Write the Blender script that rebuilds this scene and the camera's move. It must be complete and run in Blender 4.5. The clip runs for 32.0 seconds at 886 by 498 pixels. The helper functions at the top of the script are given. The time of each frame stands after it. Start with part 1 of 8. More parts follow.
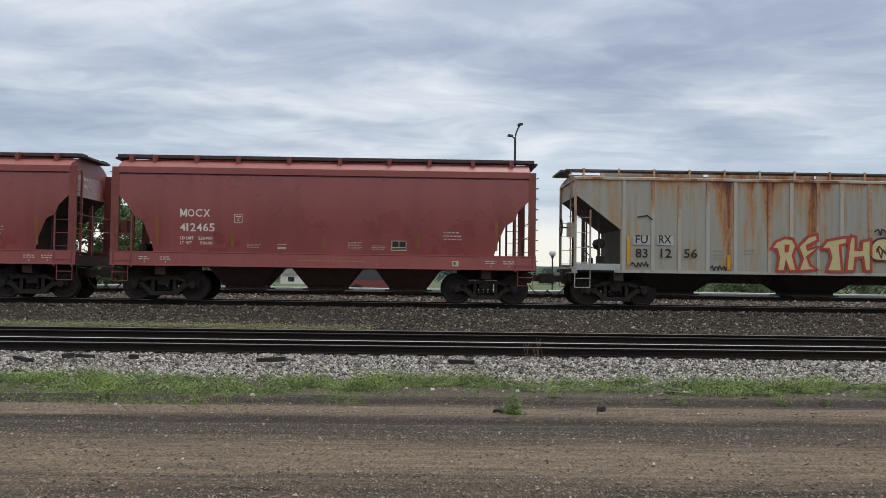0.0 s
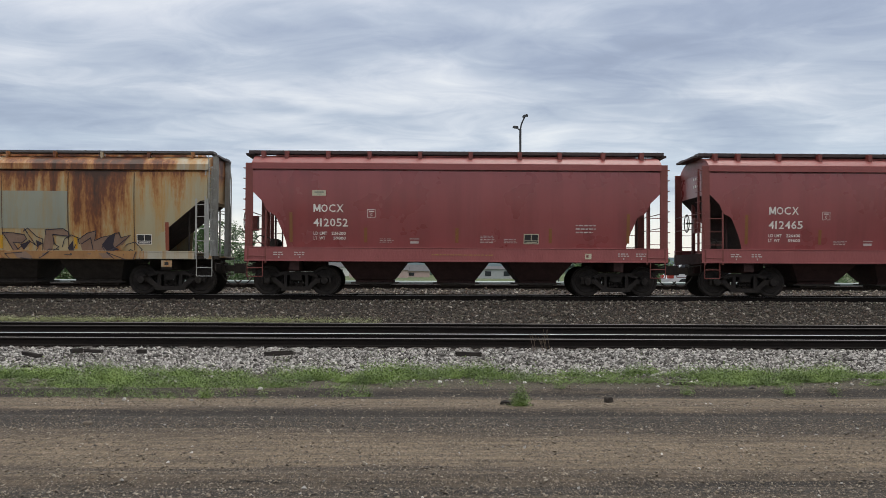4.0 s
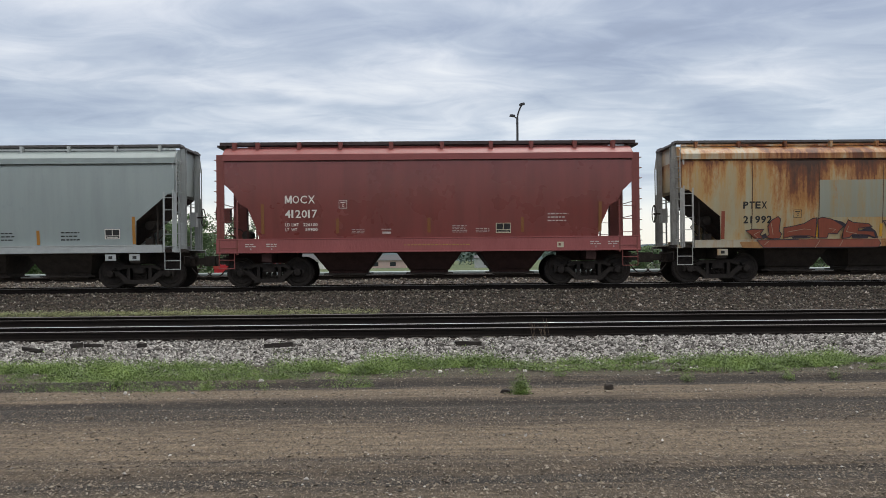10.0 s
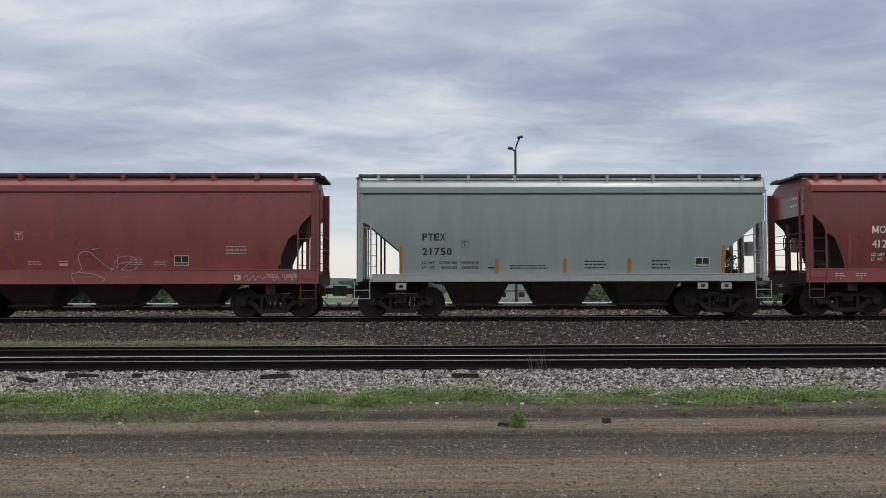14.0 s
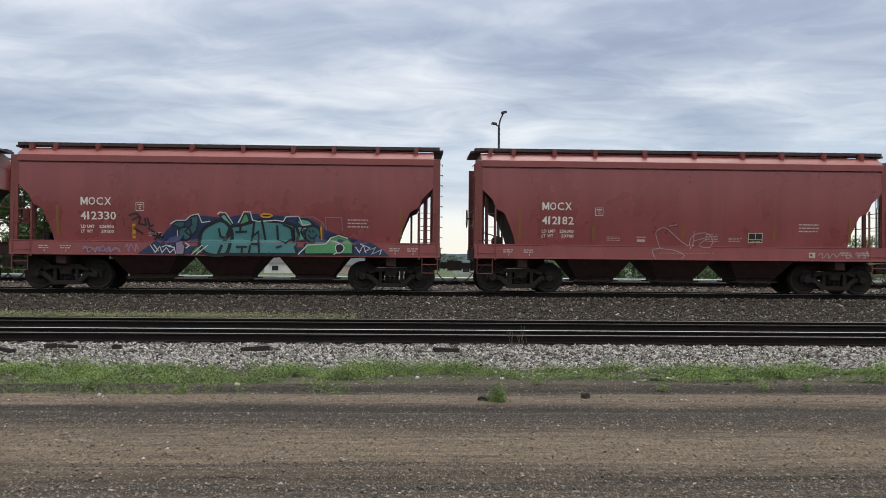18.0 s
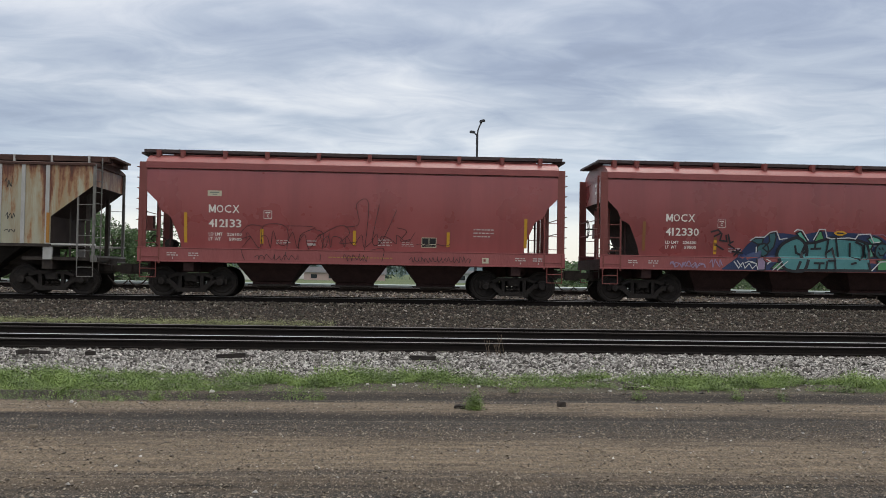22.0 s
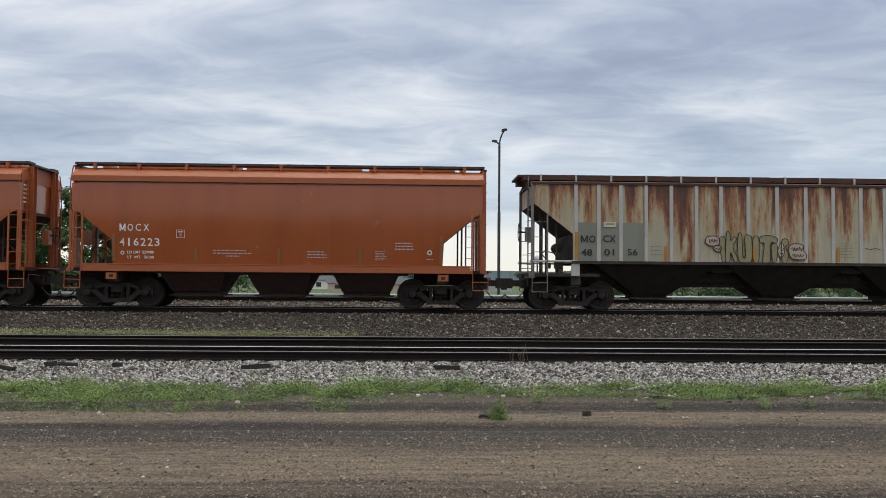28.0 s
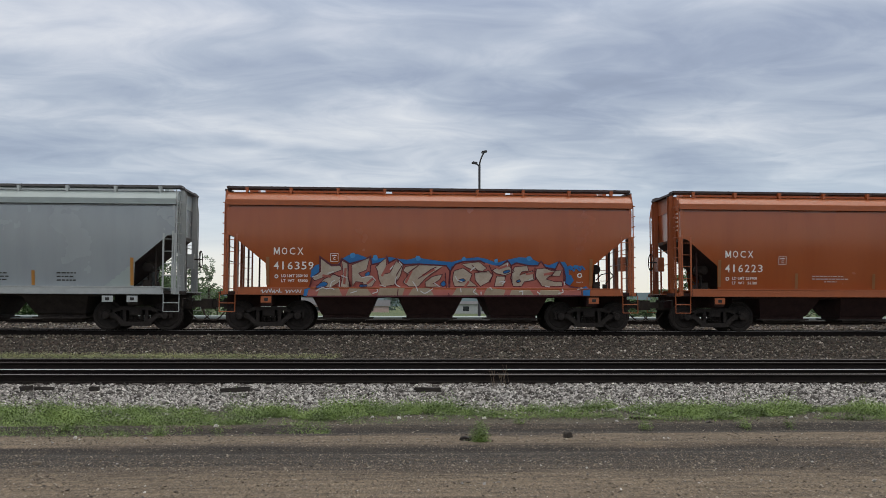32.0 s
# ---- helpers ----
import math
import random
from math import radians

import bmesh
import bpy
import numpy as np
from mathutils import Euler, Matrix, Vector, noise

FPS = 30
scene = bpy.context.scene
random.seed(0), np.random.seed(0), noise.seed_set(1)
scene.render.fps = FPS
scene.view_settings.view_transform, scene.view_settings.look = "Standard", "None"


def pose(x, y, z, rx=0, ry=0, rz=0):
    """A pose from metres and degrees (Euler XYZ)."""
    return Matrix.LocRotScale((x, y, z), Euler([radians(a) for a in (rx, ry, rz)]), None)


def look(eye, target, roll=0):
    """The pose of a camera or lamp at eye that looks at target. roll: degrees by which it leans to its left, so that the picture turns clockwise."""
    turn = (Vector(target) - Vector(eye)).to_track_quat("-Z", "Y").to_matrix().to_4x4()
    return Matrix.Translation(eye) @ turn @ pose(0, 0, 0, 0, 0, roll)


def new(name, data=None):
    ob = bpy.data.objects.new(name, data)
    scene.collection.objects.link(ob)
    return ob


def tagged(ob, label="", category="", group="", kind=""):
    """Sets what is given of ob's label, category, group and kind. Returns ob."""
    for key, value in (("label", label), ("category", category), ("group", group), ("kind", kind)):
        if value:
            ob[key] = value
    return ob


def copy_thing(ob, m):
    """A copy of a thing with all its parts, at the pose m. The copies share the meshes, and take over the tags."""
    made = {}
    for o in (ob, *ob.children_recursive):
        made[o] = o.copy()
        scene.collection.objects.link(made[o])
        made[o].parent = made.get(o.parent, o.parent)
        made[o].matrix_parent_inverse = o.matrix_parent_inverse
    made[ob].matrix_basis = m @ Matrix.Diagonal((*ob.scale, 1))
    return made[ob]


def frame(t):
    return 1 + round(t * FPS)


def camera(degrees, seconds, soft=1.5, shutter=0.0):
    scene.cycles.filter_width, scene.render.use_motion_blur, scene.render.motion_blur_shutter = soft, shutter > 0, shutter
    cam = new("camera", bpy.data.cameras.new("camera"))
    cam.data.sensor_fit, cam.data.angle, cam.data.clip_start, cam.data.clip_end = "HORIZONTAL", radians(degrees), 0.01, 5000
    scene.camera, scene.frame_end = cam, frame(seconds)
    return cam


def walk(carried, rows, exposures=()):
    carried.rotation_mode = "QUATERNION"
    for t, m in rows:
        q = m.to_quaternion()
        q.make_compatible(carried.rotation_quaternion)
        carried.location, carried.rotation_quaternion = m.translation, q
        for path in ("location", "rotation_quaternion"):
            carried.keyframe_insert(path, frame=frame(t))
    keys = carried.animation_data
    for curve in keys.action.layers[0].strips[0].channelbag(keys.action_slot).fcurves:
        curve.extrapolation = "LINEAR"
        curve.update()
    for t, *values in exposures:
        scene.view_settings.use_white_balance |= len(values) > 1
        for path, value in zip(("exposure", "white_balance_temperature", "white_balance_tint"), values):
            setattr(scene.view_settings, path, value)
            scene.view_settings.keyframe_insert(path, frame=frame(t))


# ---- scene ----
cam = camera(51.75, 32.0, 0.8)
EYE = (0.0, 0.0, 1.75)
TURNS = (  # seconds, yaw, pitch, roll
    (0.0, -1.18, 1.83, -0.78), (0.5, -1.18, 1.92, -0.70), (1.0, -1.24, 1.83, -0.48), (1.5, -1.30, 1.99, -0.38),
    (2.0, -1.30, 1.83, -0.41), (2.5, -1.09, 1.76, -0.55), (3.0, -0.86, 1.63, -0.56), (3.5, -0.76, 1.30, -0.30),
    (5.5, -0.86, 2.04, -0.29), (6.0, -1.08, 2.30, -0.19), (6.5, -1.16, 2.16, -0.06), (7.0, -1.01, 1.76, 0.08),
    (7.5, -0.69, 1.36, 0.12), (8.0, -0.74, 1.40, -0.06), (8.5, -0.77, 1.50, -0.06), (9.0, -0.91, 1.30, 0.18),
    (9.5, -1.03, 0.91, 0.42), (10.0, -0.86, 0.70, 0.52), (10.5, -0.66, 1.15, 0.41), (11.0, -0.61, 2.10, 0.40),
    (11.5, -0.65, 2.82, 0.10), (12.0, -0.80, 3.00, 0.17), (12.5, -1.11, 3.07, 0.41), (13.0, -0.91, 3.01, 0.48),
    (13.5, -0.56, 2.88, 0.39), (15.5, -3.67, 2.01, -0.96), (16.0, -3.68, 1.76, -0.80), (16.5, -3.18, 1.33, -0.48),
    (17.0, -2.58, 1.09, -0.33), (17.5, -2.13, 1.15, -0.39), (18.0, -2.16, 1.10, -0.51), (18.5, -2.28, 0.50, -0.62),
    (19.0, -2.42, 0.79, -0.53), (19.5, -2.71, 1.00, -0.45), (20.0, -3.24, 1.33, -0.50), (20.5, -3.45, 1.71, -0.54),
    (21.0, -3.49, 1.81, -0.55), (21.5, -3.49, 1.63, -0.62), (22.0, -3.58, 1.61, -0.90), (22.5, -3.56, 1.99, -1.26),
    (23.0, -3.23, 2.15, -1.07), (23.5, -3.08, 2.15, -0.73), (24.0, -3.24, 2.39, -0.51), (24.5, -2.86, 2.08, -0.47),
    (25.0, -2.31, 1.57, -0.59), (25.5, -2.18, 1.61, -0.74), (26.0, -2.12, 2.02, -0.52), (26.5, -2.14, 2.39, -0.51),
    (28.5, -2.13, 2.15, -0.42), (29.0, -2.79, 2.76, -0.58), (29.5, -3.95, 2.70, -0.86), (30.0, -4.04, 2.58, -0.69),
    (30.5, -3.69, 2.97, -0.48), (31.0, -3.29, 3.34, -0.20), (31.5, -3.23, 3.54, -0.16), (32.0, -3.33, 3.55, -0.22),
)
TRAIN = ((0.0, 6.12), (1.0, 10.58), (2.0, 15.05), (3.0, 19.56), (3.5, 21.81), (5.5, 30.82), (6.0, 33.08), (7.0, 37.61), (8.0, 42.14), (9.0, 46.68), (10.0, 51.22), (11.0, 55.76), (12.0, 60.30), (13.0, 64.87), (13.5, 67.16), (15.5, 76.29), (16.0, 78.58), (17.0, 83.15), (18.0, 87.77), (19.0, 92.41), (20.0, 97.06), (21.0, 101.73), (22.0, 106.44), (23.0, 111.18), (24.0, 115.94), (25.0, 120.73), (26.0, 125.56), (26.5, 127.99), (28.5, 137.69), (29.0, 140.11), (30.0, 144.92), (31.0, 149.72), (32.0, 154.58))
walk(cam, [(t, pose(*EYE, 90 + pitch, roll, yaw)) for t, yaw, pitch, roll in TURNS],
     [(0.0, 0.0), (6.0, 0.0), (9.5, 0.06), (11.0, -0.04), (12.0, -0.20), (13.5, -0.20), (15.5, -0.05), (16.5, 0.0), (18.5, 0.08), (20.0, 0.05), (23.0, 0.0), (26.5, 0.0), (28.5, -0.02), (30.0, -0.07), (32.0, -0.14)])

# ---- levels, metres ----
RAIL_Z = 0.965        # rail head of the train's track
TRACK_Y = 29.6        # its centre line
NEAR_Z = 0.25         # rail heads of the two nearer tracks
NEAR_YS = (20.95, 25.15)
FAR_Y, FAR_Z = 38.3, 1.17
GAUGE = 0.755

# ---- light ----
world = bpy.data.worlds.new("overcast_sky")
scene.world = world
world.use_nodes = True


def nodes_of(tree):
    tree.nodes.clear()
    return tree.nodes, tree.links


def node(tree, kind, **sets):
    n = tree.nodes.new(kind)
    for key, value in sets.items():
        if key in n.inputs:
            n.inputs[key].default_value = value
    return n


def math_node(tree, op, a, b=None, clamp=False):
    n = tree.nodes.new("ShaderNodeMath")
    n.operation, n.use_clamp = op, clamp
    for i, v in enumerate((a, b)):
        if v is None:
            continue
        if isinstance(v, (int, float)):
            n.inputs[i].default_value = v
        else:
            tree.links.new(v, n.inputs[i])
    return n.outputs[0]


def ramp(tree, fac, stops, interp="LINEAR"):
    n = tree.nodes.new("ShaderNodeValToRGB")
    n.color_ramp.interpolation = interp
    el = n.color_ramp.elements
    while len(el) < len(stops):
        el.new(0.5)
    for e, (p, c) in zip(el, stops):
        e.position = p
        e.color = (c, c, c, 1) if isinstance(c, (int, float)) else (*c, 1)
    tree.links.new(fac, n.inputs[0])
    return n.outputs[0]


def mix(tree, fac, a, b, kind="MIX"):
    n = tree.nodes.new("ShaderNodeMix")
    n.data_type, n.blend_type, n.clamp_factor = "RGBA", kind, True
    for i, v in ((0, fac), (6, a), (7, b)):
        if isinstance(v, (int, float)):
            n.inputs[i].default_value = v if i == 0 else (v, v, v, 1)
        elif isinstance(v, tuple):
            n.inputs[i].default_value = (*v, 1)
        else:
            tree.links.new(v, n.inputs[i])
    return n.outputs[2]


def noise_of(tree, vector, scale, detail=4.0, rough=0.55, stretch=None, distortion=0.0, offset=(0, 0, 0)):
    if stretch or any(offset):
        m = tree.nodes.new("ShaderNodeMapping")
        m.inputs["Scale"].default_value = stretch or (1, 1, 1)
        m.inputs["Location"].default_value = offset
        tree.links.new(vector, m.inputs["Vector"])
        vector = m.outputs[0]
    n = node(tree, "ShaderNodeTexNoise", Scale=scale, Detail=detail, Roughness=rough, Distortion=distortion)
    tree.links.new(vector, n.inputs["Vector"])
    return n.outputs["Fac"]


BANKS = ((-15.0, 16.2, 6.5, 1.6, -6, 1.0), (-24.0, 15.4, 4.5, 1.6, 0, 1.1), (-21.0, 11.0, 6.0, 0.8, -4, 0.5), (0.5, 12.0, 5.5, 1.3, 5, 1.25), (-5.7, 10.4, 5.0, 0.7, -5, 0.6), (20.0, 10.8, 4.5, 1.1, 4, 0.95),
         (8.8, 9.3, 8.0, 0.7, -3, 0.7), (-10.0, 8.6, 5.0, 0.6, 0, 0.8), (2.0, 15.8, 6.0, 0.9, -5, 0.55), (25.0, 9.0, 6.0, 0.7, 0, 0.5), (17.0, 16.2, 10.0, 2.6, 6, -0.65), (-3.0, 18.4, 7.0, 1.2, -6, 0.5), (-20.0, 19.0, 6.0, 1.4, -6, 0.7),
         (-9.5, 14.6, 6.0, 1.0, -10, -0.7), (-7.0, 12.9, 6.5, 0.8, -6, -0.45), (10.0, 12.8, 8.0, 1.3, 5, -1.05), (-18.0, 13.2, 6.0, 1.0, -4, -0.75), (24.5, 13.2, 5.0, 1.5, -6, -0.55), (-21.0, 8.8, 9.0, 1.2, 3, -0.6),
         (9.0, 15.2, 7.0, 1.0, 6, -0.25), (15.0, 10.8, 6.0, 0.7, 3, -0.6), (-8.0, 16.8, 9.0, 0.9, -6, 0.35), (26.0, 16.0, 6.0, 2.2, 0, -0.55))


def build_sky():
    tree = world.node_tree
    nodes, links = nodes_of(tree)
    out = nodes.new("ShaderNodeOutputWorld")
    back = nodes.new("ShaderNodeBackground")
    links.new(back.outputs[0], out.inputs[0])
    sky = nodes.new("ShaderNodeTexSky")
    sky.sky_type, sky.sun_disc = "NISHITA", False
    sky.sun_elevation, sky.sun_rotation = radians(52), radians(20)
    sky.air_density, sky.dust_density, sky.ozone_density = 1.2, 2.0, 1.5
    co = nodes.new("ShaderNodeTexCoord").outputs["Generated"]
    sep = nodes.new("ShaderNodeSeparateXYZ")
    links.new(co, sep.inputs[0])
    x, y, z = sep.outputs
    up = math_node(tree, "MAXIMUM", z, 0.0)
    lift = math_node(tree, "ADD", up, 0.085)
    plane = nodes.new("ShaderNodeCombineXYZ")
    links.new(math_node(tree, "DIVIDE", x, lift), plane.inputs[0])
    links.new(math_node(tree, "DIVIDE", y, lift), plane.inputs[1])
    p = plane.outputs[0]
    big = noise_of(tree, p, 0.55, 4.0, 0.5, (0.9, 1.0, 1.0), 1.2, (3.1, 0.7, 0))
    mid = noise_of(tree, p, 1.3, 5.0, 0.52, (0.55, 1.0, 1.0), 1.0, (1.7, 4.2, 1.0))
    fine = noise_of(tree, p, 3.0, 6.0, 0.58, (0.85, 1.0, 1.0), 1.2, (0.4, 1.9, 2.0))
    # soft banks of cloud: azimuth, elevation, half width, half height, tilt (degrees), lighter (+) or darker (-)
    az = math_node(tree, "MULTIPLY", math_node(tree, "ARCTAN2", x, y), 57.296)
    el = math_node(tree, "MULTIPLY", math_node(tree, "ARCSINE", z), 57.296)
    warp = math_node(tree, "MULTIPLY", math_node(tree, "SUBTRACT", mid, 0.5), 7.0)
    warp_up = math_node(tree, "MULTIPLY", math_node(tree, "SUBTRACT", big, 0.5), 5.0)
    az, el = math_node(tree, "ADD", az, warp), math_node(tree, "ADD", el, warp_up)
    banks = None
    for a, e, wide, high, tilt, amount in BANKS:
        c, s = math.cos(radians(tilt)), math.sin(radians(tilt))
        da, de = math_node(tree, "SUBTRACT", az, a), math_node(tree, "SUBTRACT", el, e)
        u = math_node(tree, "DIVIDE", math_node(tree, "ADD", math_node(tree, "MULTIPLY", da, c), math_node(tree, "MULTIPLY", de, s)), wide)
        v = math_node(tree, "DIVIDE", math_node(tree, "SUBTRACT", math_node(tree, "MULTIPLY", de, c), math_node(tree, "MULTIPLY", da, s)), high)
        r2 = math_node(tree, "ADD", math_node(tree, "MULTIPLY", u, u), math_node(tree, "MULTIPLY", v, v))
        g = math_node(tree, "MULTIPLY", math_node(tree, "POWER", 2.718, math_node(tree, "MULTIPLY", r2, -1.0)), amount)
        banks = g if banks is None else math_node(tree, "ADD", banks, g)
    cover = math_node(tree, "ADD", math_node(tree, "ADD", math_node(tree, "MULTIPLY", big, 0.42), math_node(tree, "MULTIPLY", mid, 0.33)),
                      math_node(tree, "MULTIPLY", fine, 0.25))
    cover = math_node(tree, "ADD", math_node(tree, "MULTIPLY", cover, 0.80), 0.10)
    cover = math_node(tree, "ADD", cover, math_node(tree, "MULTIPLY", banks, 0.075))
    cloud = ramp(tree, cover, [(0.34, (0.285, 0.345, 0.465)), (0.43, (0.378, 0.450, 0.580)), (0.50, (0.493, 0.567, 0.678)),
                               (0.56, (0.63, 0.69, 0.78)), (0.62, (0.77, 0.815, 0.87)), (0.72, (0.92, 0.93, 0.94))])
    # higher up the cloud turns lavender
    cloud = mix(tree, ramp(tree, up, [(0.17, 0.0), (0.30, 0.7)]), cloud, mix(tree, 1.0, cloud, (1.015, 1.0, 1.03), "MULTIPLY"))
    # a clear bright strip along the horizon, pale blue above it with streaks of cloud across
    low = ramp(tree, up, [(0.0, 1.0), (0.055, 0.97), (0.085, 0.35), (0.12, 0.0)])
    veil = ramp(tree, up, [(0.05, 0.9), (0.10, 0.55), (0.14, 0.2), (0.18, 0.0)])
    streak = noise_of(tree, p, 1.1, 4.0, 0.5, (0.22, 1.0, 1.0), 0.4, (7.0, 0, 0))
    veil = math_node(tree, "MULTIPLY", veil, ramp(tree, streak, [(0.38, 0.30), (0.58, 1.0)]))
    veil = math_node(tree, "MAXIMUM", veil, low)
    tone = ramp(tree, up, [(0.0, (0.93, 0.89, 0.76)), (0.045, (0.93, 0.93, 0.87)), (0.075, (0.80, 0.87, 0.90)), (0.11, (0.62, 0.74, 0.84))])
    colour = mix(tree, veil, cloud, tone)
    clear = ramp(tree, cover, [(0.30, 0.15), (0.40, 0.0)])
    tinted = mix(tree, 1.0, sky.outputs[0], (0.12, 0.12, 0.12), "MULTIPLY")
    colour = mix(tree, clear, colour, tinted)
    # an overcast sky is brightest overhead, where the cloud is greyest
    colour = mix(tree, ramp(tree, up, [(0.34, 0.0), (0.6, 0.85)]), colour, (0.65, 0.635, 0.60))
    zenith = ramp(tree, up, [(0.30, 0.40), (0.75, 0.86)])
    bright = tree.nodes.new("ShaderNodeVectorMath")
    bright.operation = "SCALE"
    links.new(colour, bright.inputs[0])
    links.new(math_node(tree, "MULTIPLY", zenith, 2.5), bright.inputs["Scale"])
    colour = bright.outputs[0]
    links.new(colour, back.inputs[0])
    back.inputs[1].default_value = 1.0


build_sky()
sun = new("sun", bpy.data.lights.new("sun", "SUN"))
sun.data.energy, sun.data.angle, sun.data.color = 0.9, radians(14), (1.0, 0.96, 0.90)
sun.matrix_world = look((0, 0, 60), (-12, -33, 0))


# ---- materials ----
def material(name, build, rough=0.6, metal=0.0, bump=0.0, gloss=0.5):
    """build(tree, coordinates) gives a colour and, if wanted, a height and a roughness."""
    m = bpy.data.materials.new(name)
    m.use_nodes = True
    tree = m.node_tree
    nodes, links = nodes_of(tree)
    out = nodes.new("ShaderNodeOutputMaterial")
    bsdf = nodes.new("ShaderNodeBsdfPrincipled")
    links.new(bsdf.outputs[0], out.inputs[0])
    bsdf.inputs["Roughness"].default_value = rough
    bsdf.inputs["Metallic"].default_value = metal
    bsdf.inputs["Specular IOR Level"].default_value = gloss
    co = nodes.new("ShaderNodeTexCoord").outputs["Object"]
    got = build(tree, co)
    colour, height, roughness = (got + (None, None))[:3] if isinstance(got, tuple) and not isinstance(got[0], float) else (got, None, None)
    if isinstance(colour, tuple):
        bsdf.inputs["Base Color"].default_value = (*colour, 1)
    else:
        links.new(colour, bsdf.inputs["Base Color"])
    if height is not None:
        b = node(tree, "ShaderNodeBump", Strength=1.0, Distance=bump or 0.01)
        links.new(height, b.inputs["Height"])
        links.new(b.outputs[0], bsdf.inputs["Normal"])
    if roughness is not None:
        links.new(roughness, bsdf.inputs["Roughness"])
    return m


def object_random(tree):
    return tree.nodes.new("ShaderNodeObjectInfo").outputs["Random"]


def mottled(a, b, scale, stretch=None, detail=5.0, spread=0.25):
    def build(tree, co):
        n = noise_of(tree, co, scale, detail, 0.6, stretch)
        f = noise_of(tree, co, scale * 9, 3.0, 0.6, stretch)
        k = ramp(tree, math_node(tree, "ADD", math_node(tree, "MULTIPLY", n, 0.7), math_node(tree, "MULTIPLY", f, 0.3)),
                 [(0.5 - spread, 0.0), (0.5 + spread, 1.0)])
        return mix(tree, k, a, b), f
    return build


RUST_TONES = [(0.38, (0.50, 0.255, 0.065)), (0.54, (0.37, 0.135, 0.030)), (0.70, (0.18, 0.05, 0.020)), (0.90, (0.06, 0.020, 0.013))]


def car_paint(base, dark, fade, rust=(), scale=1.7, contrast=1.0, blotch=0.9, zones=(), stain=None, tones=RUST_TONES, shine=0.0):
    """Painted steel car side: faded and stained in upright streaks; rust, if any, by height as (share of 4.6 m, amount),
    more of it in zones (place along the car, half width, amount); stain is a colour that washes over the paint."""
    def build(tree, co):
        sep = tree.nodes.new("ShaderNodeSeparateXYZ")
        tree.links.new(co, sep.inputs[0])
        x, y, z = sep.outputs
        rnd = object_random(tree)
        shift = tree.nodes.new("ShaderNodeCombineXYZ")
        tree.links.new(math_node(tree, "MULTIPLY", rnd, 37.0), shift.inputs[0])
        moved = tree.nodes.new("ShaderNodeVectorMath")
        tree.links.new(co, moved.inputs[0])
        tree.links.new(shift.outputs[0], moved.inputs[1])
        p = moved.outputs[0]
        cloud = noise_of(tree, p, 0.55, 4.0, 0.6)
        streak = noise_of(tree, p, 2.4, 5.0, 0.6, (1.0, 0.3, 0.10))
        fine = noise_of(tree, p, 30.0, 3.0, 0.6)
        c = mix(tree, ramp(tree, cloud, [(0.35, 0.0), (0.7, 0.75)]), base, fade)
        c = mix(tree, ramp(tree, streak, [(0.45, 0.0), (0.75, 0.55)]), c, dark)
        c = mix(tree, math_node(tree, "MULTIPLY", ramp(tree, noise_of(tree, p, 6.0, 5.0, 0.65, (1, 1, 0.5)), [(0.60, 0.0), (0.72, 1.0)]), 0.30), c, dark)
        c = mix(tree, math_node(tree, "MULTIPLY", fine, 0.12), c, dark)
        if rust:
            runs = noise_of(tree, p, scale, 6.0, 0.62, (1.0, 0.4, 0.12))
            runs = math_node(tree, "MULTIPLY", math_node(tree, "SUBTRACT", runs, 0.5), contrast)
            blot = noise_of(tree, p, 0.42, 3.0, 0.5, (1.0, 1.0, 0.4))
            speck = math_node(tree, "MULTIPLY", math_node(tree, "SUBTRACT", noise_of(tree, p, 14.0, 4.0, 0.7, (1, 1, 0.4)), 0.5), 0.35)
            high = ramp(tree, math_node(tree, "DIVIDE", z, 4.6), rust)
            amount = math_node(tree, "ADD", math_node(tree, "ADD", runs, math_node(tree, "MULTIPLY", math_node(tree, "SUBTRACT", blot, 0.5), blotch)),
                               math_node(tree, "ADD", high, speck))
            for at, half, more in zones:
                d = math_node(tree, "DIVIDE", math_node(tree, "SUBTRACT", x, at), half)
                bell = math_node(tree, "POWER", 2.718, math_node(tree, "MULTIPLY", math_node(tree, "MULTIPLY", d, d), -1.0))
                amount = math_node(tree, "ADD", amount, math_node(tree, "MULTIPLY", bell, more))
            if stain:
                wash = noise_of(tree, p, 3.4, 6.0, 0.7, (1.0, 0.4, 0.07))
                wash = math_node(tree, "ADD", math_node(tree, "MULTIPLY", math_node(tree, "SUBTRACT", wash, 0.5), 2.0), math_node(tree, "MULTIPLY", amount, 1.0))
                c = mix(tree, ramp(tree, wash, [(0.15, 0.0), (0.55, 0.85)]), c, stain)
            k = ramp(tree, amount, [(0.36, 0.0), (0.50, 0.62), (0.66, 0.95)])
            shade = ramp(tree, amount, tones)
            c = mix(tree, k, c, shade)
        return c, fine, ramp(tree, cloud, [(0.3, 0.42 - shine), (0.7, 0.58 - shine)])
    return build


def plain(colour, spread=0.12, scale=6.0):
    lo = tuple(v * (1 - spread * 2) for v in colour)
    return mottled(lo, colour, scale)


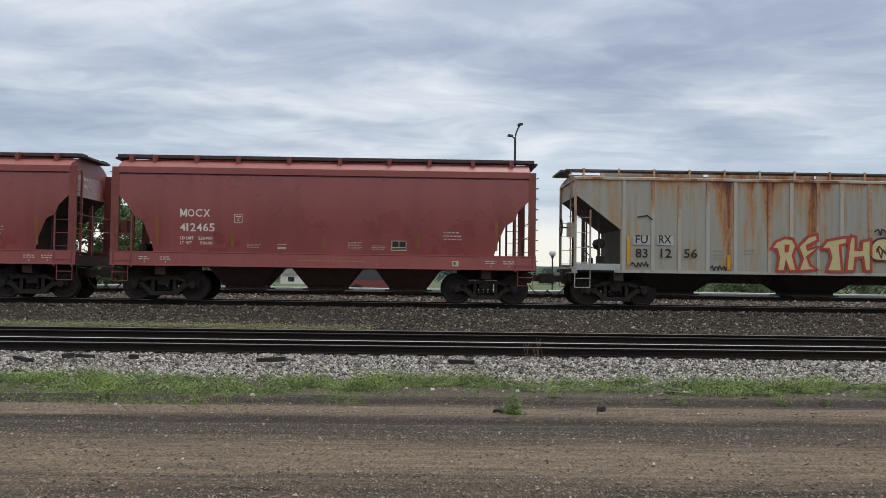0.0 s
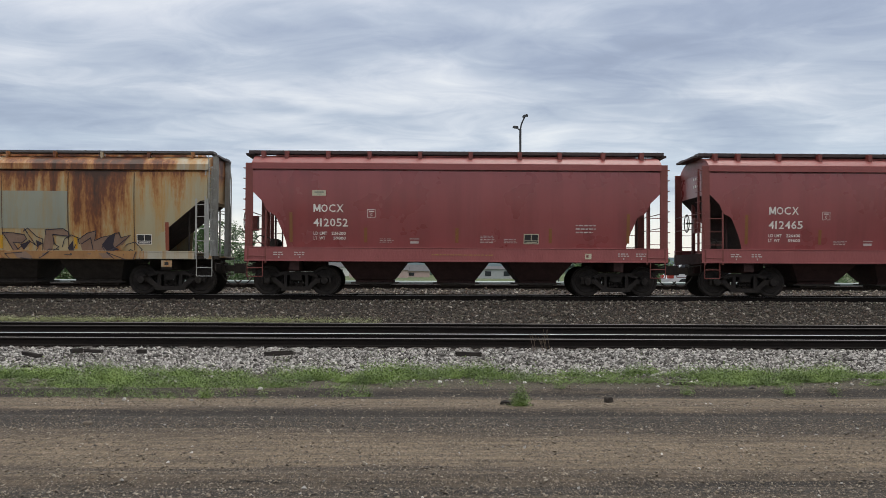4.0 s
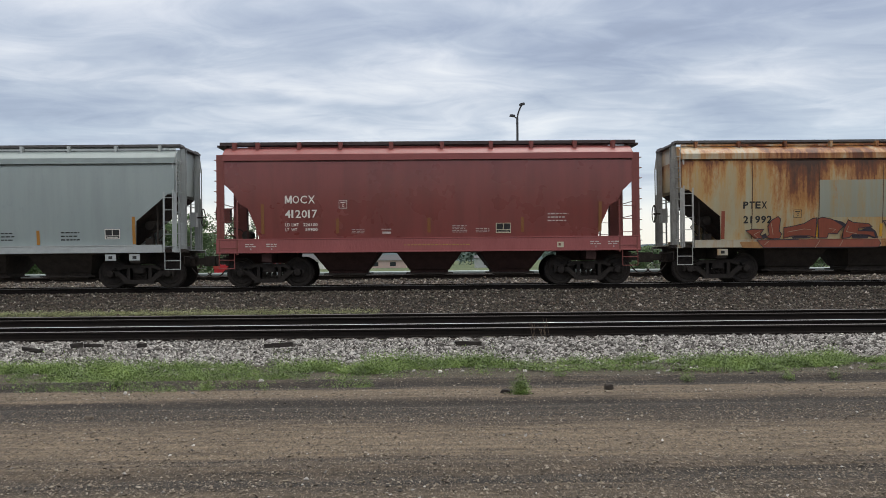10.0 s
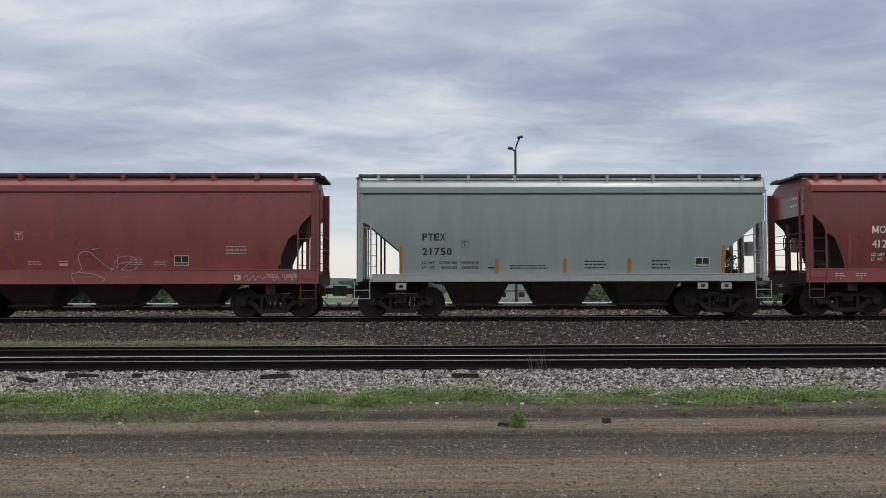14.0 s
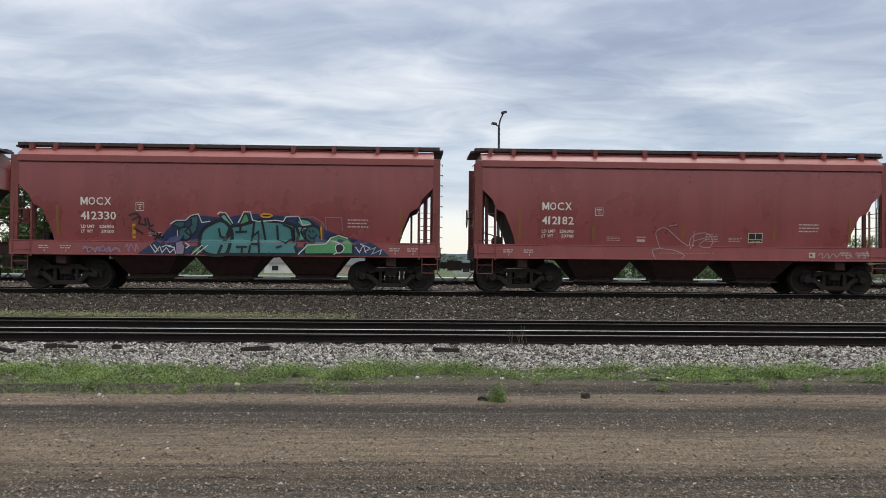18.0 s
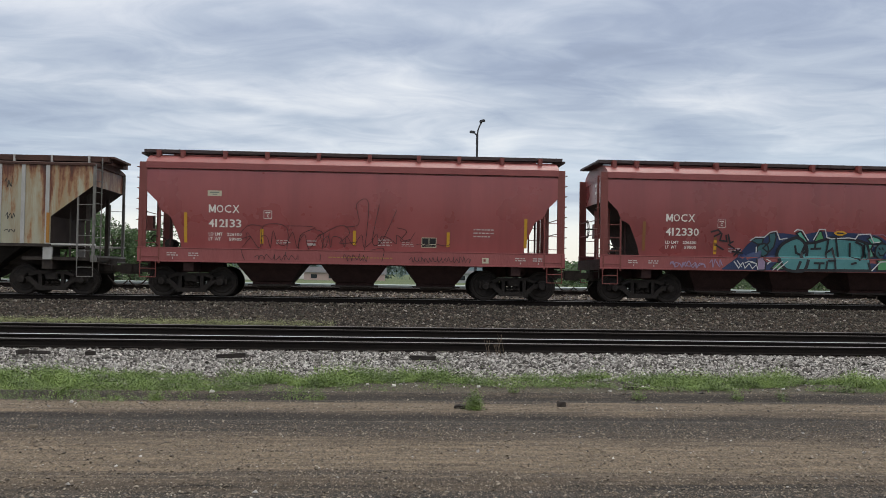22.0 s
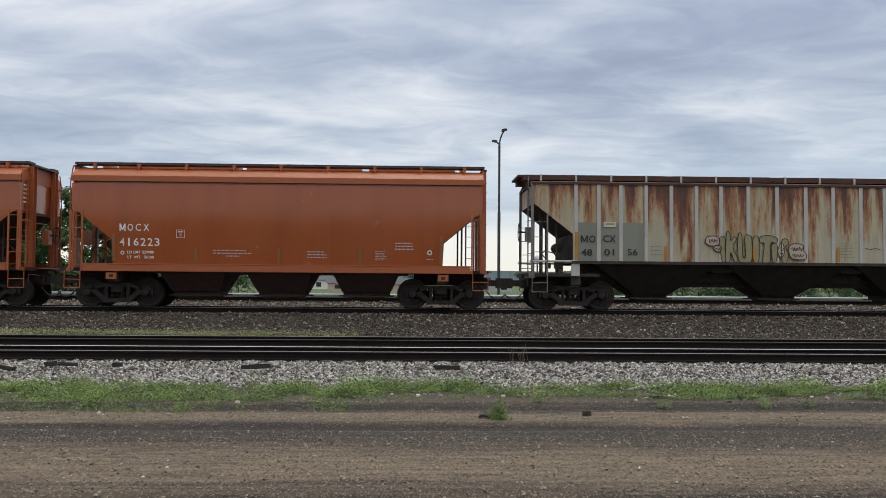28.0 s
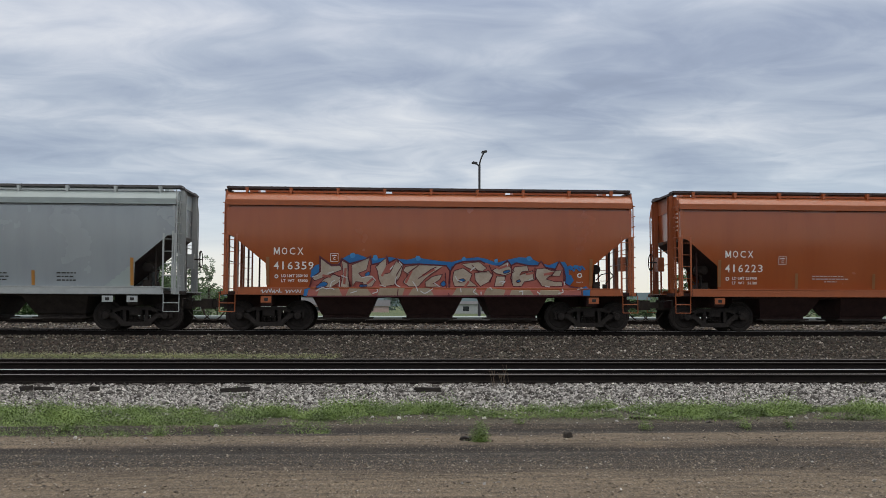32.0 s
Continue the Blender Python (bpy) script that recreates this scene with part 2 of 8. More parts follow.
RED = material("red_oxide_paint", car_paint((0.258, 0.058, 0.058), (0.155, 0.039, 0.039), (0.320, 0.085, 0.085), shine=0.20), bump=0.0006, gloss=0.6)
RED_DARK = material("sooty_red_oxide_paint", car_paint((0.205, 0.050, 0.044), (0.105, 0.031, 0.028), (0.24, 0.064, 0.057), shine=0.20), bump=0.0006, gloss=0.6)
RED_BRIGHT = material("bright_red_oxide_paint", car_paint((0.296, 0.068, 0.067), (0.19, 0.047, 0.046), (0.355, 0.097, 0.095), shine=0.20), bump=0.0006, gloss=0.6)
# roof red is lightened to hold the sky's reflection
ROOF_RED = material("skylit_red_roof_paint", plain((0.31, 0.080, 0.074), 0.15, 2.0), 0.45)
RED_TRIM = material("red_oxide_trim", plain((0.22, 0.055, 0.045)), 0.5)
# sill red is raised: extra light on the upright face is in the colour
RED_SILL = material("lit_red_sill_paint", mottled((0.235, 0.058, 0.055), (0.345, 0.094, 0.090), 1.6, (1, 1, 0.4)), 0.42)
ORANGE = material("orange_brown_paint", car_paint((0.315, 0.070, 0.014), (0.24, 0.052, 0.011), (0.34, 0.080, 0.018), shine=0.28), bump=0.0003, gloss=0.75)
ORANGE_TRIM = material("orange_brown_trim", plain((0.39, 0.100, 0.028)), 0.40)
GREY = material("light_grey_paint", car_paint((0.305, 0.355, 0.35), (0.235, 0.27, 0.265), (0.335, 0.38, 0.37), shine=0.08), bump=0.0008)
BLUE_GREY = material("bluish_grey_paint", car_paint((0.30, 0.335, 0.355), (0.24, 0.265, 0.285), (0.33, 0.36, 0.375), shine=0.24), bump=0.0004, gloss=0.7)
GREY_TRIM = material("light_grey_trim", plain((0.45, 0.475, 0.47)), 0.45)
OCHRE = [(0.36, (0.47, 0.235, 0.058)), (0.52, (0.34, 0.118, 0.022)), (0.68, (0.145, 0.038, 0.012)), (0.88, (0.042, 0.014, 0.009))]
RUSTY = material("rusted_cream_paint", car_paint((0.39, 0.355, 0.245), (0.33, 0.255, 0.135), (0.43, 0.335, 0.165), [(0.28, 0.22), (0.46, 0.26), (0.53, 0.34), (0.60, 0.40), (0.70, 0.46), (0.78, 0.56), (0.82, 0.70)], 2.6, 1.45, 0.30,
                                                 ((-6.0, 1.0, -0.14), (-4.9, 0.4, -0.06), (-3.2, 1.0, 0.08), (-2.2, 0.4, 0.10), (-0.9, 0.5, 0.10), (1.2, 0.9, 0.06), (2.8, 0.75, 0.28), (4.9, 1.0, -0.12), (5.9, 0.8, -0.08)), (0.43, 0.255, 0.085), OCHRE), bump=0.0015)
RUSTY_TRIM = material("rusted_cream_trim", car_paint((0.42, 0.40, 0.33), (0.33, 0.27, 0.18), (0.44, 0.36, 0.24), [(0.2, 0.34), (0.6, 0.40), (0.82, 0.54), (0.9, 0.62)], 2.6, 1.5, 0.7,
                                                      ((-5.8, 1.2, -0.15), (2.9, 1.2, 0.12), (5.8, 1.2, -0.10)), (0.40, 0.22, 0.075), OCHRE), bump=0.0015)
MAROON_RUST = [(0.36, (0.42, 0.245, 0.095)), (0.50, (0.28, 0.100, 0.032)), (0.64, (0.145, 0.038, 0.018)), (0.85, (0.05, 0.017, 0.012))]
STREAKED = material("rust_streaked_grey_paint", car_paint((0.40, 0.385, 0.29), (0.275, 0.245, 0.175), (0.435, 0.40, 0.285), [(0.30, 0.20), (0.48, 0.32), (0.62, 0.44), (0.74, 0.53), (0.82, 0.62), (0.87, 0.72)], 3.0, 1.9, 0.5,
                                                          ((-3.4, 0.36, 0.34), (-7.6, 0.6, -0.14), (-6.0, 0.5, -0.05), (3.4, 0.4, 0.10), (6.9, 0.8, -0.06)), (0.33, 0.235, 0.125), MAROON_RUST), bump=0.0015)
PALE = material("pale_grey_paint", car_paint((0.315, 0.322, 0.295), (0.25, 0.24, 0.205), (0.345, 0.335, 0.28), [(0.30, 0.18), (0.60, 0.22), (0.78, 0.28), (0.84, 0.48), (0.88, 0.64)], 3.0, 1.4, 0.4,
                                             ((-3.45, 0.30, 0.30), (-2.55, 0.25, 0.18), (-2.08, 0.14, 0.34), (-0.75, 0.16, 0.24), (0.8, 0.15, 0.16), (-5.9, 1.2, -0.10)), (0.34, 0.21, 0.09), OCHRE), bump=0.0015)
PALE_TRIM = material("pale_grey_trim", car_paint((0.40, 0.40, 0.37), (0.28, 0.27, 0.24), (0.42, 0.39, 0.32), [(0.30, 0.25), (0.85, 0.48)], 2.0, 1.2), 0.6, bump=0.0015)
ROOF_RUST = material("rusted_dark_roof", mottled((0.035, 0.018, 0.014), (0.10, 0.042, 0.028), 2.5), 0.8)
DULL_FILL = material("dull_khaki_spray_paint", mottled((0.20, 0.18, 0.095), (0.32, 0.285, 0.16), 2.0), 0.6)
BUBBLE_FILL = material("pale_cream_spray_paint", mottled((0.36, 0.31, 0.235), (0.46, 0.41, 0.33), 3.0), 0.6)
DRY_GRASS = material("pale_dry_grass", mottled((0.34, 0.38, 0.17), (0.58, 0.58, 0.34), 6.0), 0.8)
ROCK = material("dull_brown_rock", mottled((0.025, 0.020, 0.017), (0.075, 0.060, 0.050), 12.0), 0.9, bump=0.006)
CAGE_PALE = material("pale_grey_cage_paint", mottled((0.26, 0.25, 0.22), (0.44, 0.44, 0.42), 4.0), 0.55)
CAGE_DARK = material("weathered_grey_cage_paint", mottled((0.10, 0.094, 0.084), (0.25, 0.24, 0.22), 4.0), 0.6)
RIB_WHITE = material("galvanised_rib", mottled((0.33, 0.31, 0.28), (0.53, 0.53, 0.515), 3.0, (1, 1, 0.4)), 0.55)
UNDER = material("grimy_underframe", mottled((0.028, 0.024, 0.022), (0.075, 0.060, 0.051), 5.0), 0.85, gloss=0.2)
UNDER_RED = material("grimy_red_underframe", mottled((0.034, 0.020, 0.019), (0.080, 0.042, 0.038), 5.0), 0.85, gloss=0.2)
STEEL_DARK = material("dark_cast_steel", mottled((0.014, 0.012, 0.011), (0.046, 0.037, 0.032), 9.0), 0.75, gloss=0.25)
# colours for the slope undersides, with their shade painted in
SLOPE_BROWN = material("shaded_brown_slope_sheet", mottled((0.055, 0.046, 0.038), (0.125, 0.108, 0.092), 3.0), 0.8, gloss=0.25)
SLOPE = material("shaded_slope_sheet", mottled((0.022, 0.015, 0.013), (0.065, 0.042, 0.035), 3.0), 0.8, gloss=0.25)
WALK = material("galvanised_running_board", plain((0.11, 0.10, 0.10)), 0.6)
WALK_RED = material("weathered_running_board", plain((0.055, 0.035, 0.034)), 0.6)
WHITE = material("white_stencil", plain((0.82, 0.775, 0.71), 0.05, 12.0), 0.6)
FAINT = material("faded_stencil", plain((0.60, 0.53, 0.50)), 0.6)
MARKER = material("faded_black_marker", plain((0.045, 0.020, 0.022)), 0.6)
CHALK = material("pale_lilac_marker", plain((0.46, 0.38, 0.40)), 0.6)
BLACK = material("black_stencil", plain((0.018, 0.018, 0.018)), 0.6)
GOLD = material("gold_stencil", plain((0.42, 0.26, 0.05)), 0.6)
YELLOW = material("yellow_reflector", plain((0.62, 0.33, 0.02), 0.1), 0.35)
YELLOW_OLD = material("dulled_reflector", plain((0.26, 0.11, 0.03), 0.1), 0.5)
ORANGE_REFL = material("amber_reflector", plain((0.45, 0.20, 0.03), 0.1), 0.4)
CREAM = material("cream_decal", plain((0.62, 0.57, 0.42)), 0.6)
RAIL_SIDE = material("rail_web", mottled((0.007, 0.006, 0.0055), (0.018, 0.013, 0.011), 4.0), 0.8, gloss=0.15)
RAIL_TOP = material("polished_rail_head", mottled((0.40, 0.40, 0.41), (0.55, 0.55, 0.56), 7.0, (0.1, 1, 1)), 0.28, 1.0)
RAIL_DULL = material("dull_rail_head", mottled((0.16, 0.15, 0.15), (0.26, 0.25, 0.24), 7.0, (0.1, 1, 1)), 0.4, 0.9)
TIE = material("creosoted_tie", mottled((0.022, 0.017, 0.014), (0.040, 0.030, 0.024), 5.0, (0.4, 0.06, 1)), 0.9, gloss=0.15)


def dirt_build(tree, co):
    sep = tree.nodes.new("ShaderNodeSeparateXYZ")
    tree.links.new(co, sep.inputs[0])
    x, y, z = sep.outputs
    patch = noise_of(tree, co, 0.35, 4.0, 0.6, (0.3, 1.0, 1.0))
    grain = noise_of(tree, co, 36.0, 6.0, 0.72)
    grit = noise_of(tree, co, 62.0, 3.0, 0.7, (1.0, 0.26, 1.0))
    wander = noise_of(tree, co, 0.5, 3.0, 0.5, (0.16, 0.5, 1.0), 0.0, (2.0, 5.0, 0.0))
    across = math_node(tree, "ADD", y, math_node(tree, "MULTIPLY", math_node(tree, "SUBTRACT", wander, 0.5), 0.35))
    frayed = noise_of(tree, co, 2.6, 6.0, 0.68, (0.22, 1.0, 1.0), 0.0, (4.0, 2.0, 0.0))
    across = math_node(tree, "ADD", across, math_node(tree, "MULTIPLY", math_node(tree, "SUBTRACT", frayed, 0.5), 0.75))
    # wheel lanes: packed tan strips between ruts, whose dark soil tone includes painted rut shading
    lane = ramp(tree, math_node(tree, "DIVIDE", across, 20.0),
                [(0.30, 0.40), (0.345, 0.46), (0.362, 0.34), (0.378, 0.36), (0.39, 0.50), (0.402, 0.44), (0.41, 0.60), (0.43, 0.72), (0.452, 0.62), (0.458, 0.70), (0.485, 0.50), (0.51, 0.30), (0.535, 0.28),
                 (0.553, 0.26), (0.562, 0.16), (0.568, 0.40), (0.585, 0.66), (0.592, 0.48), (0.60, 0.74), (0.627, 0.60), (0.634, 0.30), (0.640, 0.20), (0.657, 0.22), (0.663, 0.32), (0.672, 0.42), (0.69, 0.52), (0.74, 0.36)], "LINEAR")
    streak = noise_of(tree, co, 4.2, 6.0, 0.70, (0.022, 1.0, 1.0), 0.2)
    smear = noise_of(tree, co, 9.0, 5.0, 0.65, (0.12, 1.0, 1.0), 0.3)
    k = math_node(tree, "ADD", math_node(tree, "SUBTRACT", math_node(tree, "MULTIPLY", lane, 1.45), 0.31), math_node(tree, "MULTIPLY", math_node(tree, "SUBTRACT", patch, 0.5), 0.35))
    k = math_node(tree, "ADD", k, math_node(tree, "MULTIPLY", math_node(tree, "SUBTRACT", streak, 0.5), 1.15))
    k = math_node(tree, "ADD", k, math_node(tree, "MULTIPLY", math_node(tree, "SUBTRACT", smear, 0.5), 0.40))
    c = ramp(tree, k, [(0.12, (0.034, 0.027, 0.021)), (0.26, (0.074, 0.057, 0.042)), (0.38, (0.122, 0.094, 0.066)), (0.50, (0.168, 0.130, 0.090)), (0.64, (0.22, 0.172, 0.120))])
    # crumbled grain in two sizes, drawn out along the wheel tracks
    crumb = noise_of(tree, co, 34.0, 6.0, 0.7, (1.0, 0.24, 1.0), 0.0, (3.0, 1.0, 0.0))
    ripple = noise_of(tree, co, 8.0, 6.0, 0.72, (0.16, 1.0, 1.0), 0.3, (1.0, 8.0, 0.0))
    c = mix(tree, 1.0, c, ramp(tree, ripple, [(0.28, 0.38), (0.42, 0.50), (0.58, 0.80), (0.72, 1.0)]), "MULTIPLY")
    c = mix(tree, 1.0, c, ramp(tree, crumb, [(0.30, 0.12), (0.42, 0.42), (0.56, 0.60), (0.70, 1.0)]), "MULTIPLY")
    c = mix(tree, 1.0, c, (1.92, 1.84, 1.74), "MULTIPLY")
    c = mix(tree, math_node(tree, "MULTIPLY", ramp(tree, grit, [(0.57, 0.0), (0.66, 0.8)]), ramp(tree, lane, [(0.02, 0.1), (0.4, 1.0)])), c, (0.30, 0.245, 0.195))
    # litter and darker soil under the weeds
    litter = noise_of(tree, co, 1.6, 5.0, 0.6, (0.5, 1.0, 1.0), 0.2)
    weed_bed = ramp(tree, math_node(tree, "DIVIDE", math_node(tree, "ADD", y, math_node(tree, "MULTIPLY", litter, 0.8)), 20.0), [(0.685, 0.0), (0.705, 0.75), (0.775, 0.75), (0.79, 0.0)])
    c = mix(tree, weed_bed, c, ramp(tree, grain, [(0.35, (0.018, 0.016, 0.011)), (0.65, (0.085, 0.078, 0.045))]))
    # sparse larger flecks of crushed stone
    fleck = node(tree, "ShaderNodeTexVoronoi", Scale=26.0)
    tree.links.new(co, fleck.inputs["Vector"])
    fc = tree.nodes.new("ShaderNodeSeparateColor")
    tree.links.new(fleck.outputs["Color"], fc.inputs[0])
    near = ramp(tree, fleck.outputs["Distance"], [(0.18, 1.0), (0.30, 0.0)])
    c = mix(tree, math_node(tree, "MULTIPLY", ramp(tree, fc.outputs[0], [(0.93, 0.0), (0.96, 0.6)]), near), c, (0.33, 0.28, 0.22))
    # grey stone fill round the tracks, darker and browner on the raised bed
    stone = node(tree, "ShaderNodeTexVoronoi", Scale=17.0)
    tree.links.new(co, stone.inputs["Vector"])
    tone = ramp(tree, math_node(tree, "ADD", math_node(tree, "MULTIPLY", stone.outputs["Distance"], 0.5), math_node(tree, "MULTIPLY", grain, 0.6)),
                [(0.25, (0.15, 0.13, 0.12)), (0.45, (0.085, 0.07, 0.06)), (0.7, (0.018, 0.015, 0.013))])
    speck = node(tree, "ShaderNodeTexVoronoi", Scale=9.0)
    tree.links.new(co, speck.inputs["Vector"])
    sp = tree.nodes.new("ShaderNodeSeparateColor")
    tree.links.new(speck.outputs["Color"], sp.inputs[0])
    tone = mix(tree, math_node(tree, "MULTIPLY", ramp(tree, sp.outputs[0], [(0.90, 0.0), (0.95, 1.0)]), ramp(tree, speck.outputs["Distance"], [(0.2, 1.0), (0.32, 0.0)])), tone, (0.28, 0.24, 0.21))
    on_bed = ramp(tree, math_node(tree, "DIVIDE", math_node(tree, "ADD", y, math_node(tree, "MULTIPLY", grain, 0.5)), 100.0), [(0.156, 0.0), (0.160, 1.0), (0.44, 1.0), (0.445, 0.0)])
    c = mix(tree, on_bed, c, tone)
    # short grass and lots beyond the guardrail
    lawn = ramp(tree, patch, [(0.4, (0.045, 0.075, 0.02)), (0.6, (0.10, 0.12, 0.045))])
    c = mix(tree, ramp(tree, math_node(tree, "DIVIDE", y, 200.0), [(0.40, 0.0), (0.41, 1.0)]), c, lawn)
    h = math_node(tree, "ADD", math_node(tree, "MULTIPLY", grain, 0.7), math_node(tree, "MULTIPLY", grit, 0.3))
    return c, h


DIRT = material("packed_dirt_and_ballast", dirt_build, 0.95, bump=0.03)


def island_random(tree):
    return tree.nodes.new("ShaderNodeNewGeometry").outputs["Random Per Island"]


def stones(stops, scale=40.0):
    def build(tree, co):
        r = island_random(tree)
        g = noise_of(tree, co, scale, 4.0, 0.6)
        c = ramp(tree, r, stops)
        return mix(tree, math_node(tree, "MULTIPLY", g, 0.5), c, (0.10, 0.085, 0.075)), g
    return build


WHITE_STONE = material("pale_limestone_ballast", stones([(0.0, (0.03, 0.027, 0.024)), (0.25, (0.09, 0.083, 0.076)), (0.45, (0.26, 0.245, 0.225)), (0.75, (0.50, 0.475, 0.445)), (1.0, (0.76, 0.73, 0.69))]), 0.9, bump=0.004)
DARK_STONE = material("grimy_ballast", stones([(0.0, (0.024, 0.019, 0.016)), (0.30, (0.07, 0.057, 0.044)), (0.52, (0.145, 0.098, 0.070)), (0.68, (0.13, 0.122, 0.088)), (0.84, (0.21, 0.178, 0.142)), (0.94, (0.38, 0.32, 0.26)), (1.0, (0.66, 0.60, 0.53))]), 0.9, bump=0.004)
PEBBLE = material("gravel_pebbles", stones([(0.0, (0.10, 0.080, 0.060)), (0.5, (0.22, 0.176, 0.132)), (0.8, (0.30, 0.245, 0.18)), (1.0, (0.44, 0.385, 0.31))]), 0.9, bump=0.003)


def leaf_build(stops):
    def build(tree, co):
        r = island_random(tree)
        n = noise_of(tree, co, 1.7, 5.0, 0.65)
        return ramp(tree, math_node(tree, "SUBTRACT", math_node(tree, "ADD", math_node(tree, "MULTIPLY", r, 0.32), math_node(tree, "MULTIPLY", n, 1.7)), 0.50), stops)
    return build


WEED = material("bright_weed_leaves", leaf_build([(0.0, (0.034, 0.046, 0.014)), (0.35, (0.090, 0.142, 0.028)), (0.7, (0.172, 0.262, 0.050)), (1.0, (0.28, 0.355, 0.10))]), 0.6)
LEAF = material("tree_leaves", leaf_build([(0.0, (0.018, 0.045, 0.012)), (0.5, (0.045, 0.10, 0.022)), (1.0, (0.10, 0.17, 0.04))]), 0.6)
PALE_LEAF = material("silvery_leaves", leaf_build([(0.0, (0.05, 0.09, 0.04)), (0.5, (0.12, 0.17, 0.09)), (1.0, (0.25, 0.30, 0.2))]), 0.6)
# far leaves: the haze of distance is mixed into the green
HAZY_LEAF = material("distant_hazy_leaves", leaf_build([(0.0, (0.05, 0.085, 0.07)), (0.5, (0.085, 0.13, 0.105)), (1.0, (0.14, 0.19, 0.15))]), 0.8)
BARK = material("bark", mottled((0.03, 0.024, 0.018), (0.09, 0.07, 0.05), 8.0, (1, 1, 0.2)), 0.9)
DRY = material("dry_stalk", mottled((0.10, 0.07, 0.05), (0.2, 0.15, 0.1), 8.0), 0.9)
OLD_WOOD = material("weathered_wood", mottled((0.012, 0.010, 0.009), (0.040, 0.031, 0.026), 6.0, (0.15, 1, 1)), 0.9)
GUARD = material("galvanised_guardrail", mottled((0.22, 0.27, 0.27), (0.36, 0.40, 0.39), 3.0), 0.45, 0.4)
POST = material("painted_steel_pole", plain((0.045, 0.045, 0.05)), 0.5)
# hill colour carries the blue haze of distance
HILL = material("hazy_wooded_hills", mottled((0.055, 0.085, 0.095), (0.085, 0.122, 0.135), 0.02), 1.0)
ASPHALT = material("asphalt", mottled((0.05, 0.05, 0.05), (0.085, 0.083, 0.08), 1.5), 0.9)
LAMP_LENS = material("clear_lamp_lens", plain((0.75, 0.77, 0.78)), 0.15)
GLASS_DARK = material("dark_window_glass", plain((0.02, 0.025, 0.03)), 0.12)

PATCH = material("fresh_grey_patch", car_paint((0.285, 0.30, 0.245), (0.25, 0.235, 0.165), (0.31, 0.31, 0.235), [(0.28, 0.18), (0.62, 0.22)], 3.0, 1.0, 0.5, (), (0.33, 0.25, 0.13), OCHRE), bump=0.0008)
DARK_PATCH = material("old_grey_patch", car_paint((0.20, 0.21, 0.17), (0.15, 0.15, 0.12), (0.23, 0.23, 0.19)), bump=0.0008)
PAINT_NAVY = material("navy_spray_paint", mottled((0.010, 0.020, 0.060), (0.022, 0.045, 0.13), 2.5), 0.5)
PAINT_TEAL = material("teal_spray_paint", mottled((0.055, 0.19, 0.20), (0.09, 0.27, 0.27), 2.0), 0.5)
PAINT_GREEN = material("green_spray_paint", mottled((0.06, 0.25, 0.10), (0.12, 0.36, 0.15), 2.5), 0.5)
PAINT_MINT = material("mint_spray_paint", mottled((0.10, 0.38, 0.28), (0.16, 0.46, 0.34), 2.5), 0.5)
PAINT_BLACK = material("black_spray_paint", plain((0.012, 0.012, 0.016)), 0.5)
PAINT_WHITE = material("white_spray_paint", plain((0.62, 0.62, 0.62)), 0.5)
PAINT_LILAC = material("lilac_spray_paint", plain((0.32, 0.24, 0.36)), 0.5)
PAINT_BLUE = material("blue_spray_paint", mottled((0.010, 0.10, 0.30), (0.02, 0.17, 0.42), 2.5), 0.5)
PAINT_SKY = material("light_blue_spray_paint", mottled((0.03, 0.20, 0.46), (0.06, 0.27, 0.55), 2.5), 0.5)
PAINT_OLIVE = material("olive_beige_spray_paint", mottled((0.25, 0.19, 0.12), (0.38, 0.31, 0.22), 3.0), 0.5)
PAINT_PINK = material("salmon_spray_paint", mottled((0.33, 0.09, 0.07), (0.42, 0.13, 0.10), 3.0), 0.5)
PAINT_STONE = material("beige_spray_paint", mottled((0.31, 0.235, 0.165), (0.53, 0.47, 0.39), 1.6), 0.5)
PAINT_MAROON = material("maroon_spray_paint", plain((0.10, 0.012, 0.022)), 0.5)
PAINT_RED = material("red_spray_paint", mottled((0.32, 0.03, 0.022), (0.42, 0.06, 0.03), 3.0), 0.5)
PAINT_BRICK = material("brick_red_spray_paint", mottled((0.165, 0.045, 0.022), (0.29, 0.066, 0.034), 2.2, (1, 1, 0.3)), 0.55)
PAINT_CREAM = material("cream_spray_paint", mottled((0.50, 0.44, 0.18), (0.58, 0.52, 0.30), 3.0), 0.5)
PAINT_INDIGO = material("dark_indigo_spray_paint", plain((0.032, 0.024, 0.036)), 0.5)
PAINT_SAND = material("sand_spray_paint", mottled((0.26, 0.19, 0.12), (0.40, 0.31, 0.22), 3.0), 0.5)
PAINT_MAUVE = material("mauve_spray_paint", mottled((0.20, 0.105, 0.06), (0.26, 0.18, 0.135), 2.4, (1, 1, 0.3)), 0.55)
PAINT_AMBER = material("amber_spray_paint", mottled((0.22, 0.10, 0.035), (0.42, 0.22, 0.075), 1.6, (1, 1, 0.4)), 0.5)
PAINT_DEEP = material("deep_teal_spray_paint", mottled((0.030, 0.10, 0.115), (0.045, 0.14, 0.15), 2.0), 0.5)
SEAM = material("rusted_weld_seam", plain((0.10, 0.05, 0.028)), 0.8)
RAIL_FAINT = material("rusted_rail_head", mottled((0.05, 0.045, 0.042), (0.10, 0.09, 0.085), 7.0, (0.1, 1, 1)), 0.5, 0.7)
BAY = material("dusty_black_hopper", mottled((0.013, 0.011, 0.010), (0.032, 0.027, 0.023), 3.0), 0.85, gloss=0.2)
from mathutils import geometry


